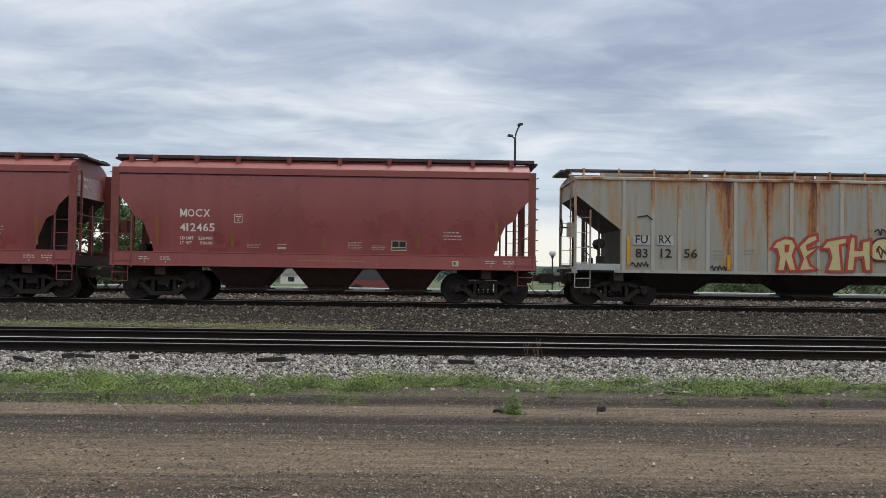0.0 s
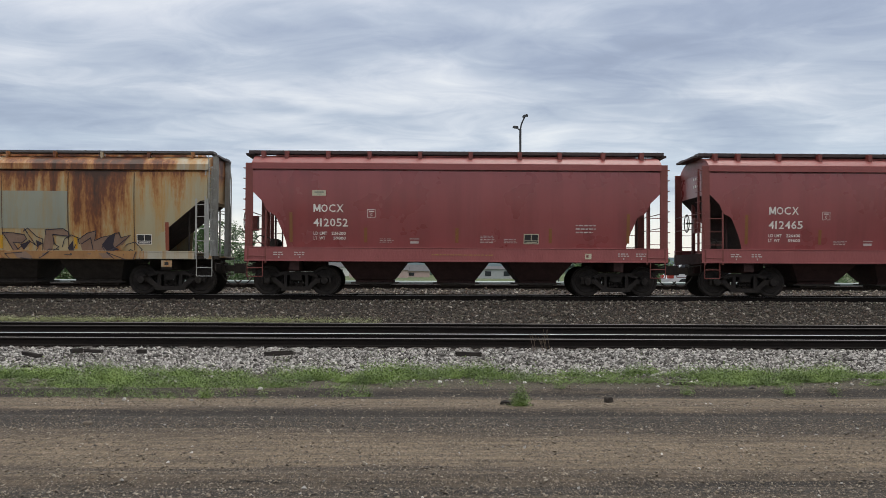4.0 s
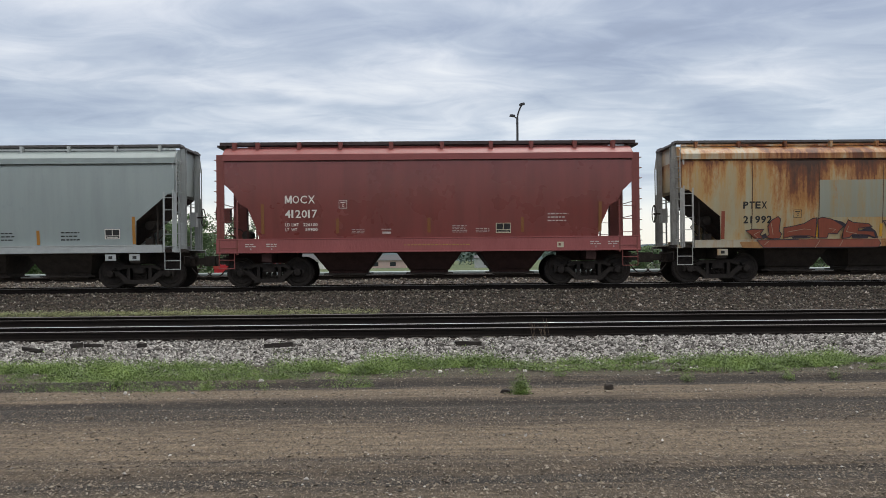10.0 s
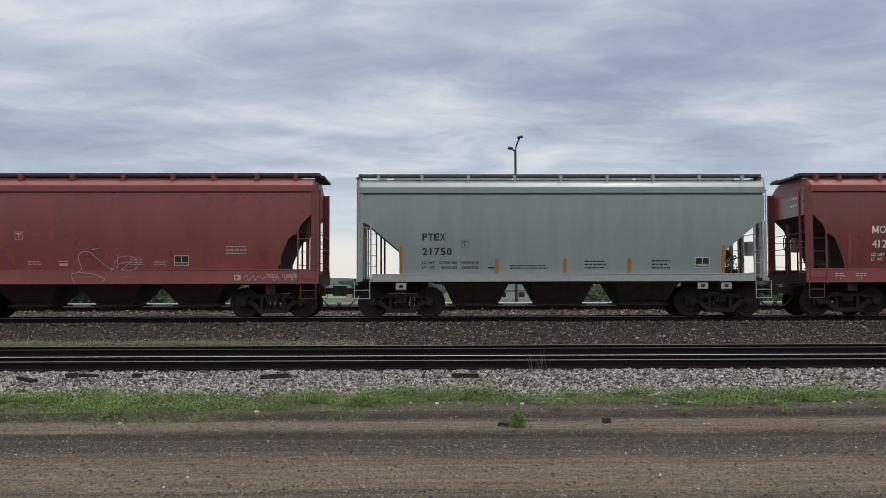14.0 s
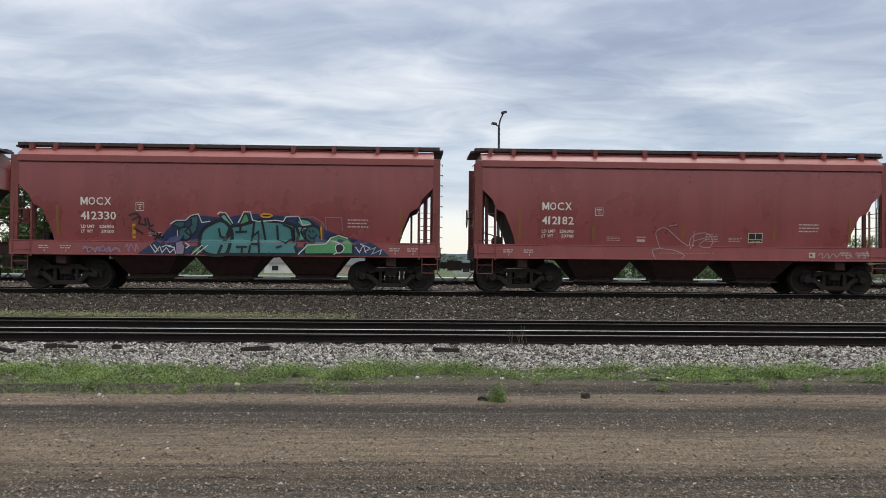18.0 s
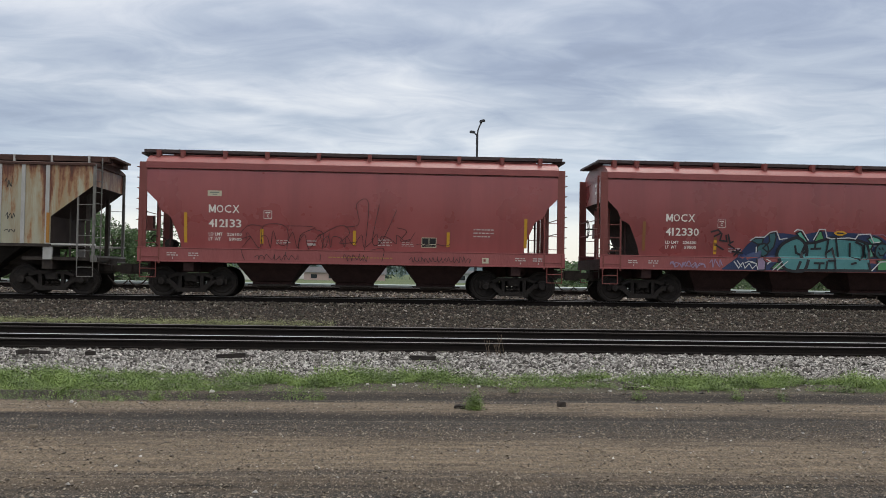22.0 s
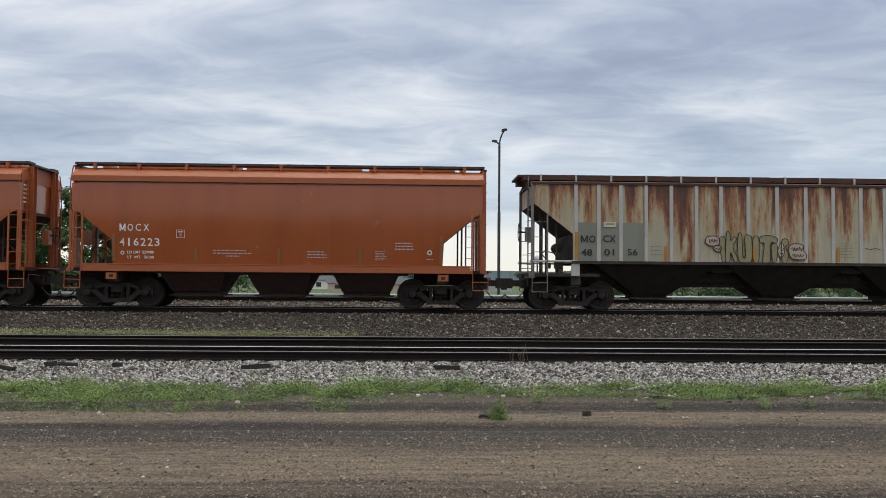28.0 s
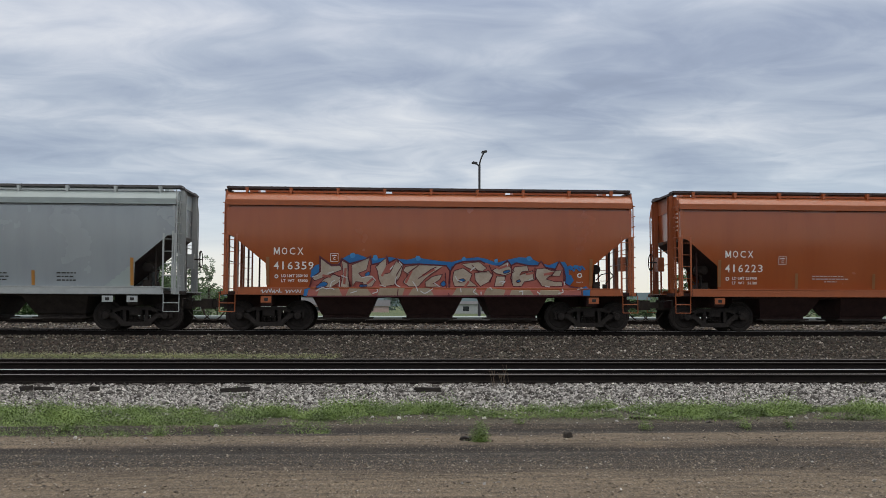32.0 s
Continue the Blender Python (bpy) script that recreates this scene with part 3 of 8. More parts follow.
# ---- mesh tools ----
def box(bm, x0, x1, y0, y1, z0, z1):
    v = [bm.verts.new((x, y, z)) for x in (x0, x1) for y in (y0, y1) for z in (z0, z1)]
    for f in ((0, 1, 3, 2), (4, 6, 7, 5), (0, 4, 5, 1), (2, 3, 7, 6), (0, 2, 6, 4), (1, 5, 7, 3)):
        bm.faces.new([v[i] for i in f])


def rod(bm, a, b, r, n=6):
    a, b = Vector(a), Vector(b)
    q = (b - a).to_track_quat("Z", "Y")
    ring = [q @ Vector((r * math.cos(2 * math.pi * k / n), r * math.sin(2 * math.pi * k / n), 0)) for k in range(n)]
    lo, hi = [bm.verts.new(a + v) for v in ring], [bm.verts.new(b + v) for v in ring]
    for k in range(n):
        bm.faces.new((lo[k], lo[(k + 1) % n], hi[(k + 1) % n], hi[k]))
    bm.faces.new(lo[::-1])
    bm.faces.new(hi)


def prism(bm, outline, y0, y1):
    """An outline in x and z, pushed out from y0 to y1."""
    a, b = [bm.verts.new((x, y0, z)) for x, z in outline], [bm.verts.new((x, y1, z)) for x, z in outline]
    n = len(outline)
    for k in range(n):
        bm.faces.new((a[k], a[(k + 1) % n], b[(k + 1) % n], b[k]))
    bm.faces.new(a[::-1])
    bm.faces.new(b)


def extrude(bm, section, x0, x1):
    """A section in y and z, pushed out from x0 to x1."""
    a, b = [[bm.verts.new((x, y, z)) for y, z in section] for x in (x0, x1)]
    n = len(section)
    for k in range(n):
        bm.faces.new((a[k], a[(k + 1) % n], b[(k + 1) % n], b[k]))
    bm.faces.new(a[::-1])
    bm.faces.new(b)


def bar(bm, a, b, w, y0, y1):
    """A flat bar between two places in x and z, w wide, from y0 to y1."""
    ax, az, bx, bz = *a, *b
    d = math.hypot(bx - ax, bz - az)
    nx, nz = -(bz - az) / d * w / 2, (bx - ax) / d * w / 2
    prism(bm, [(ax - nx, az - nz), (bx - nx, bz - nz), (bx + nx, bz + nz), (ax + nx, az + nz)], y0, y1)


def turned(bm, profile, n=20):
    """A turned shape round the y axis from (y, radius) pairs."""
    rings = []
    for y, r in profile:
        rings.append([bm.verts.new((r * math.cos(2 * math.pi * k / n), y, r * math.sin(2 * math.pi * k / n))) for k in range(n)])
    for a, b in zip(rings, rings[1:]):
        for k in range(n):
            bm.faces.new((a[k], a[(k + 1) % n], b[(k + 1) % n], b[k]))
    bm.faces.new(rings[0][::-1])
    bm.faces.new(rings[-1])


def mesh_from(name, bm, mat):
    bmesh.ops.recalc_face_normals(bm, faces=bm.faces)
    me = bpy.data.meshes.new(name)
    bm.to_mesh(me)
    bm.free()
    me.materials.append(mat)
    return me


def part(name, bm, mat, parent, label="", at=None):
    me = bm if isinstance(bm, bpy.types.Mesh) else mesh_from(name, bm, mat)
    ob = new(name, me)
    ob.parent = parent
    if at:
        ob.location = at
    if label:
        ob["label"] = label
    return ob


def thing(name, label, category, at=(0, 0, 0), group="", kind=""):
    ob = new(name)
    ob.empty_display_size = 0.2
    ob.location = at
    return tagged(ob, label, category, group, kind)


def lone(name, bm, mat, label, category, at=(0, 0, 0), group="", kind=""):
    ob = part(name, bm, mat, None, "", at)
    return tagged(ob, label, category, group, kind)


def smooth(ob, angle=40):
    for p in ob.data.polygons:
        p.use_smooth = True
    ob.data.set_sharp_from_angle(angle=radians(angle))
    return ob


def round_side_profile(z, low, eave):
    """Half width of a bulged car side at a height."""
    k = (z - low) / (eave - low)
    return 1.385 + 0.20 * math.sin(math.pi * min(1.0, 0.06 + 0.53 * k))


def side_y(kind, z, lift):
    """Where a mark at that height lies on a car's near side."""
    if kind == "C":
        return -1.582 - lift
    low, eave, sill = (1.44, 3.83, 1.50) if kind == "A" else (1.30, 3.76, 1.34)
    return -1.618 - lift if z < sill else -round_side_profile(z, low, eave) - 0.006 - lift


def lay_on(me, kind, lift):
    """Lays a flat mesh in x and z onto the near side of a car."""
    for v in me.vertices:
        v.co.y += side_y(kind, v.co.z, lift)


def lettering(words, mat, parent, kind, x, z, w, h, name="lettering", thick=0.02, label="", lift=0.004):
    """Stencilled words on the near side, w wide and h high, from their lower left corner at x and z."""
    cu = bpy.data.curves.new("words", "FONT")
    cu.body, cu.size, cu.resolution_u, cu.offset = words, 1.0, 2, thick
    ob = bpy.data.objects.new("words", cu)
    scene.collection.objects.link(ob)
    bpy.context.view_layer.update()
    me = bpy.data.meshes.new_from_object(ob.evaluated_get(bpy.context.evaluated_depsgraph_get()))
    bpy.data.objects.remove(ob)
    us, vs = [v.co.x for v in me.vertices], [v.co.y for v in me.vertices]
    u0, v0, ku, kv = min(us), min(vs), w / (max(us) - min(us)), h / (max(vs) - min(vs))
    for v in me.vertices:
        v.co = Vector((x + (v.co.x - u0) * ku, 0, z + (v.co.y - v0) * kv))
    lay_on(me, kind, lift)
    me.materials.clear()
    me.materials.append(mat)
    return part(name, me, mat, parent, label)


def spaced(words, mat, parent, kind, x, z, w, h, thick=0.027, fat=0.86, narrow=1.0):
    """Big car letters, one by one in even cells."""
    cell = w / (len(words) - 0.14)
    at = x
    for k, c in enumerate(words):
        wide = cell * {"1": 0.36, "M": 1.07, "X": 1.05}.get(c, 1.0) * fat
        if k:
            at += cell * (narrow if words[k - 1] == "1" else 1.0)
        left = at
        at += (0.2 * cell if c == "1" and narrow == 1.0 else 0.0)
        if c == "M":
            bm = bmesh.new()
            t = (0.20 if fat > 0.8 else 0.17) * h
            for i, (u0, u1) in enumerate(((0.0, t), (wide - t, wide))):
                patch(bm, at + u0, at + u1, z, z + h)
            for u0, u1 in ((t * 0.55, wide / 2), (wide - t * 0.55, wide / 2)):
                rows = [[bm.verts.new((at + u0 + (u1 - u0) * q + s * t * 0.55, -0.001 - 0.0006 * (u0 > u1), z + h * (1 - 0.86 * q))) for s in (-1, 1)] for q in (0, 0.5, 1)]
                for a, b in zip(rows, rows[1:]):
                    bm.faces.new((a[0], a[1], b[1], b[0]))
            flat("lettering", bm, mat, parent, kind)
        else:
            lettering(c, mat, parent, kind, at, z, wide, h, thick=thick)
        at = left


def patch(bm, x0, x1, z0, z1):
    n = max(1, int((z1 - z0) / 0.2))
    rows = [[bm.verts.new((x, 0, z0 + (z1 - z0) * k / n)) for x in (x0, x1)] for k in range(n + 1)]
    for a, b in zip(rows, rows[1:]):
        bm.faces.new((a[0], a[1], b[1], b[0]))


def flat(name, bm, mat, parent, kind, lift=0.004, label=""):
    me = mesh_from(name, bm, mat)
    lay_on(me, kind, lift)
    return part(name, me, mat, parent, label)


def stencil(parent, bars, mat, kind, name="stencil_text", label="", lift=0.004):
    """Rows of small writing as plain bars: (x, z, width, height) of each."""
    bm = bmesh.new()
    if name == "stencil_text" and mat in (WHITE, CREAM):
        mat = FAINT
    for x, z, w, h in bars:
        patch(bm, x, x + w, z, z + h * 0.8)
    ob = flat(name, bm, mat, parent, kind, lift, label)
    return tagged(ob, kind="stuff") if name == "stencil_text" else ob


def small_rows(rng, x, z, rows, width, h, step):
    out = []
    for r in range(rows):
        at, end = x, x + width * rng.uniform(0.8, 1.0)
        while at < end:
            w = rng.uniform(0.05, 0.14)
            out.append((at, z - r * step, min(w, end - at + 0.02), h))
            at += w + 0.03
    return out


# ---- running gear, shared by all cars ----
def make_wheelset():
    bm = bmesh.new()
    for s in (-1, 1):
        y = s * 0.755
        turned(bm, [(y + s * 0.07, 0.16), (y + s * 0.072, 0.33), (y + s * 0.055, 0.36), (y + s * 0.067, 0.40), (y + s * 0.067, 0.452),
                    (y, 0.457), (y - s * 0.035, 0.462), (y - s * 0.045, 0.487), (y - s * 0.068, 0.487), (y - s * 0.07, 0.3), (y - s * 0.06, 0.1)], 32)
    turned(bm, [(-1.0, 0.075), (-0.7, 0.09), (0.7, 0.09), (1.0, 0.075)], 12)
    for s in (-1, 1):
        for k in range(3):
            a = math.radians(120 * k + 15)
            rod(bm, (0.055 * math.cos(a), s * 0.995, 0.055 * math.sin(a)), (0.055 * math.cos(a), s * 1.025, 0.055 * math.sin(a)), 0.016)
    return mesh_from("wheelset", bm, STEEL_DARK)


def make_side_frame():
    bm = bmesh.new()
    y0, y1 = -0.085, 0.085
    ax = 0.89
    prism(bm, [(-ax - 0.22, 0.60), (-ax + 0.17, 0.60), (-0.45, 0.73), (0.45, 0.73), (ax - 0.17, 0.60), (ax + 0.22, 0.60),
               (ax + 0.22, 0.53), (ax - 0.13, 0.52), (0.40, 0.62), (-0.40, 0.62), (-ax + 0.13, 0.52), (-ax - 0.22, 0.53)][::-1], y0, y1)
    for s in (-1, 1):
        bar(bm, (s * (ax - 0.13), 0.56), (s * 0.36, 0.21), 0.14, y0, y1)
        bar(bm, (s * 0.33, 0.66), (s * 0.33, 0.22), 0.10, y0 + 0.01, y1 - 0.01)
        box(bm, s * ax - 0.20, s * ax - 0.13, y0 + 0.005, y1 - 0.005, 0.38, 0.56)
        box(bm, s * ax + 0.13, s * ax + 0.20, y0 + 0.005, y1 - 0.005, 0.38, 0.56)
    bar(bm, (-0.46, 0.20), (0.46, 0.20), 0.13, y0 - 0.004, y1 + 0.004)
    return mesh_from("side_frame", bm, STEEL_DARK)


def make_spring():
    bm = bmesh.new()
    n, turns = 40, 5
    last = None
    for k in range(n + 1):
        a = 2 * math.pi * turns * k / n
        p = Vector((0.062 * math.cos(a), 0.062 * math.sin(a), 0.26 + 0.24 * k / n))
        if last:
            rod(bm, last, p, 0.016, 4)
        last = p
    return mesh_from("spring", bm, STEEL_DARK)


def make_bearing():
    bm = bmesh.new()
    turned(bm, [(-0.15, 0.05), (-0.14, 0.105), (-0.02, 0.125), (0.1, 0.125), (0.11, 0.08)], 14)
    box(bm, -0.13, 0.13, -0.09, 0.09, 0.10, 0.17)
    return mesh_from("bearing_adapter", bm, STEEL_DARK)


def make_bolster():
    bm = bmesh.new()
    box(bm, -0.19, 0.19, -1.06, 1.06, 0.50, 0.62)
    box(bm, -0.23, 0.23, -0.75, 0.75, 0.46, 0.70)
    box(bm, -0.16, 0.16, -1.10, -1.06, 0.46, 0.66)
    box(bm, -0.16, 0.16, 1.06, 1.10, 0.46, 0.66)
    return mesh_from("bolster", bm, STEEL_DARK)


WHEELSET, SIDE_FRAME, SPRING, BEARING, BOLSTER = make_wheelset(), make_side_frame(), make_spring(), make_bearing(), make_bolster()


def add_truck(car, x):
    truck = part("truck", BOLSTER, None, car, "dark cast-steel two-axle truck", (x, 0, 0))
    for s in (-1, 1):
        part("side_frame", SIDE_FRAME, None, truck, "", (0, s * 0.985, 0))
        for k in (-0.15, 0.0, 0.15):
            part("spring", SPRING, None, truck, "", (k, s * 0.985, 0))
        for a in (-0.89, 0.89):
            part("bearing_adapter", BEARING, None, truck, "", (a, s * 1.0, 0.457)).rotation_euler = (0, 0, 0 if s < 0 else math.pi)
    for a in (-0.89, 0.89):
        part("wheelset", WHEELSET, None, truck, "", (a, 0, 0.457))
    return truck


def add_coupler(car, x, s):
    bm = bmesh.new()
    xs = sorted((x, x + s * 0.62))
    box(bm, xs[0], xs[1], -0.10, 0.10, 0.72, 0.92)
    k = x + s * 0.62
    xs = sorted((k - s * 0.22, k + s * 0.12))
    box(bm, xs[0], xs[1], -0.19 if s > 0 else -0.05, 0.05 if s > 0 else 0.19, 0.66, 0.98)
    part("coupler", bm, UNDER, car)
    bm = bmesh.new()
    box(bm, *sorted((x - s * 0.5, x + s * 0.12)), -0.24, 0.24, 0.66, 1.0)
    part("draft_gear", bm, UNDER, car)
    bm = bmesh.new()
    pts = [(x + s * (0.05 + 0.62 * k / 8), -0.33, 0.72 - 0.42 * math.sin(math.pi * (0.12 + 0.88 * k / 8) * 0.78)) for k in range(9)]
    rings = [[bm.verts.new((px, py + 0.03 * math.cos(a), pz + 0.03 * math.sin(a))) for a in (0.0, 1.05, 2.09, 3.14, 4.19, 5.24)] for px, py, pz in pts]
    for a, b in zip(rings, rings[1:]):
        for k in range(6):
            bm.faces.new((a[k], a[(k + 1) % 6], b[(k + 1) % 6], b[k]))
    part("air_hose", bm, UNDER, car)
    bm = bmesh.new()
    rod(bm, (x + s * 0.10, -1.45, 0.98), (x + s * 0.12, -0.25, 0.93), 0.015)
    rod(bm, (x + s * 0.10, -1.45, 0.98), (x + s * 0.10, -1.45, 0.74), 0.015)
    part("uncoupling_lever", bm, UNDER, car)


def loft(bm, rows):
    """A closed shell from rows of (half length, half width, height), low to high."""
    rings = [[bm.verts.new(c) for c in ((-x, -y, z), (x, -y, z), (x, y, z), (-x, y, z))] for x, y, z in rows]
    for a, b in zip(rings, rings[1:]):
        for k in range(4):
            bm.faces.new((a[k], a[(k + 1) % 4], b[(k + 1) % 4], b[k]))
    bm.faces.new(rings[0][::-1])
    bm.faces.new(rings[-1])


def resample(points, step):
    out = [points[0]]
    for a, b in zip(points, points[1:]):
        n = max(1, int(abs(b[-1] - a[-1]) / step))
        out += [tuple(p + (q - p) * k / n for p, q in zip(a, b)) for k in range(1, n + 1)]
    return out


def add_hoppers(car, xs, foot, top, z_low, z_top, mat, shoulder=1.28, half=1.394):
    for x in xs:
        bm = bmesh.new()
        rows = [(foot, 0.62, z_low), (foot, 0.66, z_low + 0.10), (foot + 0.03, 0.75, z_low + 0.12), (top, shoulder, z_top)]
        if z_top < 1.1:
            rows += [(half, shoulder + 0.02, z_top + 0.02), (half, shoulder + 0.1, z_top + 0.26)]
        loft(bm, rows)
        hop = part("hopper_bay", bm, mat, car, "", (x, 0, 0))
        bm = bmesh.new()
        box(bm, -foot - 0.14, foot + 0.14, -0.74, 0.74, z_low - 0.02, z_low + 0.02)
        box(bm, -foot + 0.12, foot - 0.12, -0.60, 0.60, z_low - 0.10, z_low - 0.02)
        rod(bm, (-foot, -0.78, z_low - 0.02), (foot, -0.78, z_low - 0.02), 0.025)
        box(bm, -0.06, 0.06, -0.80, -0.70, z_low - 0.06, z_low + 0.03)
        part("outlet_gate", bm, UNDER, hop)


def add_ladder(car, x0, x1, y, z0, z1, rungs, mat, name="ladder"):
    bm = bmesh.new()
    for x in (x0, x1):
        box(bm, x - 0.025, x + 0.025, y - 0.012, y + 0.03, z0, z1)
    part(name, bm, mat, car)
    bm = bmesh.new()
    rod(bm, (x0, y - 0.03, 0), (x1, y - 0.03, 0), 0.011)
    rung = mesh_from("rung", bm, mat)
    for k in range(rungs):
        part("rung", rung, mat, car, "", (0, 0, z0 + (z1 - z0) * (k + 0.5) / rungs))


def add_brake_wheel(car, x, s, y, z, mat):
    bm = bmesh.new()
    n = 20
    c = [(x, y + 0.28 * math.cos(2 * math.pi * k / n), z + 0.28 * math.sin(2 * math.pi * k / n)) for k in range(n)]
    for k in range(n):
        rod(bm, c[k], c[(k + 1) % n], 0.016, 5)
        if k % 5 == 0:
            rod(bm, c[k], (x - s * 0.03, y, z), 0.013, 5)
    rod(bm, (x - s * 0.22, y, z), (x + s * 0.02, y, z), 0.03)
    part("brake_wheel", bm, UNDER, car)
    bm = bmesh.new()
    box(bm, *sorted((x - s * 0.40, x - s * 0.20)), y - 0.16, y + 0.16, z - 0.30, z + 0.16)
    part("brake_gear_box", bm, mat, car)


def add_brake_rig(car, x, s, mat, drop=0.0):
    """Air reservoir, valve and piping on the platform under the slope sheet."""
    bm = bmesh.new()
    turned(bm, [(-0.36, 0.04), (-0.34, 0.13), (-0.29, 0.155), (0.29, 0.155), (0.34, 0.13), (0.36, 0.04)], 14)
    part("air_reservoir", bm, UNDER, car, "", (x, -0.55, 1.95 - drop))
    bm = bmesh.new()
    box(bm, x - 0.11, x + 0.11, -0.95, -0.65, 1.3, 1.55)
    box(bm, x + s * 0.3 - 0.06, x + s * 0.3 + 0.06, -0.87, -0.73, 1.3, 1.48)
    part("brake_valve", bm, UNDER, car)
    bm = bmesh.new()
    pts = [(x, -0.85, 1.6), (x + s * 0.15, -0.9, 1.78), (x + s * 0.45, -0.95, 1.86), (x + s * 0.55, -0.95, 1.75), (x + s * 0.3, -0.9, 1.5)]
    for a, b in zip(pts, pts[1:]):
        rod(bm, a, b, 0.018)
    part("brake_pipe", bm, UNDER, car)
    bm = bmesh.new()
    rod(bm, (x, -0.55, 1.18), (x, -0.55, 1.95 - drop), 0.05)
    part("reservoir_stand", bm, UNDER, car)


# ---- three kinds of covered hopper car ----
OUT_A = [(5.22, 1.44), (5.25, 1.60), (5.29, 1.75), (5.36, 1.95), (5.46, 2.18), (5.56, 2.42), (5.66, 2.50), (5.80, 2.56), (5.88, 2.68),
         (5.95, 2.86), (6.28, 3.19), (6.28, 3.83)]
OUT_B = [(5.02, 1.30), (5.05, 1.50), (5.06, 2.06), (5.42, 2.36), (6.04, 2.88), (6.24, 2.93), (6.25, 3.76)]


def shade_slopes(ob, mat=None):
    """The end sheets over the wheels take a darker colour that holds their shade and some grime."""
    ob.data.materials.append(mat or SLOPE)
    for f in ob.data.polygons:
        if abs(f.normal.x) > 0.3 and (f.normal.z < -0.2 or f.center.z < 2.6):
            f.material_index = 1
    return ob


def rounded_car(name, label, kind, paint, trim, walk_mat, under=None, brake_end=0):
    car = thing(name, label, "freight car")
    under = under or UNDER
    outline = OUT_A if kind == "A" else OUT_B
    low, eave = outline[0][1], outline[-1][1]
    bm = bmesh.new()
    slope = outline if kind == "A" else [(4.15, low)] + outline[2:]
    rows = [(x, round_side_profile(z, low, eave), z) for x, z in resample(slope, 0.12)]
    end = rows[-1][0]
    rows += [(end, 1.45, eave + 0.002), (end, 1.45, eave + 0.10)]
    loft(bm, rows)
    smooth(shade_slopes(part("body", bm, paint, car)), 35)
    if kind == "B":     # the side sheets reach past the slope sheets
        for e in (-1, 1):
            for s in (-1, 1):
                bm = bmesh.new()
                rings = []
                for k in range(7):
                    z = low + (2.05 - low) * k / 6
                    y = round_side_profile(z, low, eave)
                    x0, x1 = 4.10 + 0.91 * k / 6, 5.02 + 0.04 * k / 6
                    rings.append([bm.verts.new((e * x, s * v, z)) for x, v in ((x0, y), (x1, y), (x1, y - 0.03), (x0, y - 0.03))])
                for a, b in zip(rings, rings[1:]):
                    for k in range(4):
                        bm.faces.new((a[k], a[(k + 1) % 4], b[(k + 1) % 4], b[k]))
                bm.faces.new(rings[0])
                bm.faces.new(rings[-1][::-1])
                smooth(part("side_sheet", bm, paint, car), 35)
    # the roof's rounded shoulder overhangs a groove
    bm = bmesh.new()
    low_lip = 0.07 if kind == "B" else 0.05
    prof = [(-1.45, eave + low_lip), (-1.61, eave + low_lip), (-1.61, eave + 0.24), (-1.50, eave + 0.335), (-1.25, eave + 0.46), (-0.95, eave + 0.54), (-0.5, eave + 0.585), (0, eave + 0.60)]
    if kind == "A":     # a lower crown on the older cars
        prof = [(y, eave + (z - eave) * (0.97 if z > eave + 0.3 else 1.0)) for y, z in prof]
    prof += [(-y, z) for y, z in prof[-2::-1]]
    a, b = [[bm.verts.new((x, y, z)) for y, z in prof] for x in (-end - 0.015, end + 0.015)]
    for k in range(len(prof) - 1):
        bm.faces.new((a[k], a[k + 1], b[k + 1], b[k]))
    bm.faces.new(a)
    bm.faces.new(b[::-1])
    smooth(part("roof", bm, ROOF_RED if trim is RED_TRIM else (trim if trim in (RUSTY_TRIM, ORANGE_TRIM) else paint), car), 30)
    # hatch trough and running boards
    bm = bmesh.new()
    stops = (-end + 0.5, end - 0.5) if kind == "A" else (-end + 0.5, -5.5, -5.26, -1.46, -1.22, 2.44, 2.68, 5.44, 5.62, end - 0.5)
    for x0, x1 in zip(stops[::2], stops[1::2]):
        box(bm, x0, x1, -0.33, 0.33, eave + (0.45 if kind == "A" else 0.57), eave + (0.65 if kind == "A" else 0.74))
    part("hatch_cover", bm, trim, car)
    wz = 4.40 if kind == "A" else 4.36
    for s in (-1, 1):
        bm = bmesh.new()
        over, deep = (0.20, 0.10) if kind == "A" else (0.08, 0.07)
        box(bm, -end - over, end + over, *sorted((s * 0.70, s * 1.16)), wz + 0.10 - deep, wz + 0.10)
        for k in range(30):
            x = -end + 2 * end * k / 29
            box(bm, x - 0.01, x + 0.01, *sorted((s * 1.16, s * 1.17)), wz + 0.09 - deep, wz + 0.108)
        part("running_board", bm, walk_mat, car)
    bm = bmesh.new()
    if kind == "A":
        prism(bm, [(-0.05, eave + 0.36), (0.05, eave + 0.36), (0.065, wz + 0.06), (-0.065, wz + 0.06)], -1.36, -1.10)
    else:
        prism(bm, [(-0.025, eave + 0.45), (0.025, eave + 0.45), (0.05, wz + 0.05), (-0.05, wz + 0.05)], -1.27, -1.10)
    bracket = mesh_from("walk_bracket", bm, trim)
    places = (-6.0, -5.28, -4.0, -2.72, -1.15, 0.42, 1.95, 3.2, 4.55, 5.75) if kind == "A" else (-5.7, -4.35, -2.9, -1.45, 0.0, 1.45, 2.9, 4.35, 5.7)
    for x in places:
        part("walk_bracket", bracket, trim, car, "", (x, 0, 0))
        part("walk_bracket", bracket, trim, car, "", (x, 0, 0)).rotation_euler = (0, 0, math.pi)
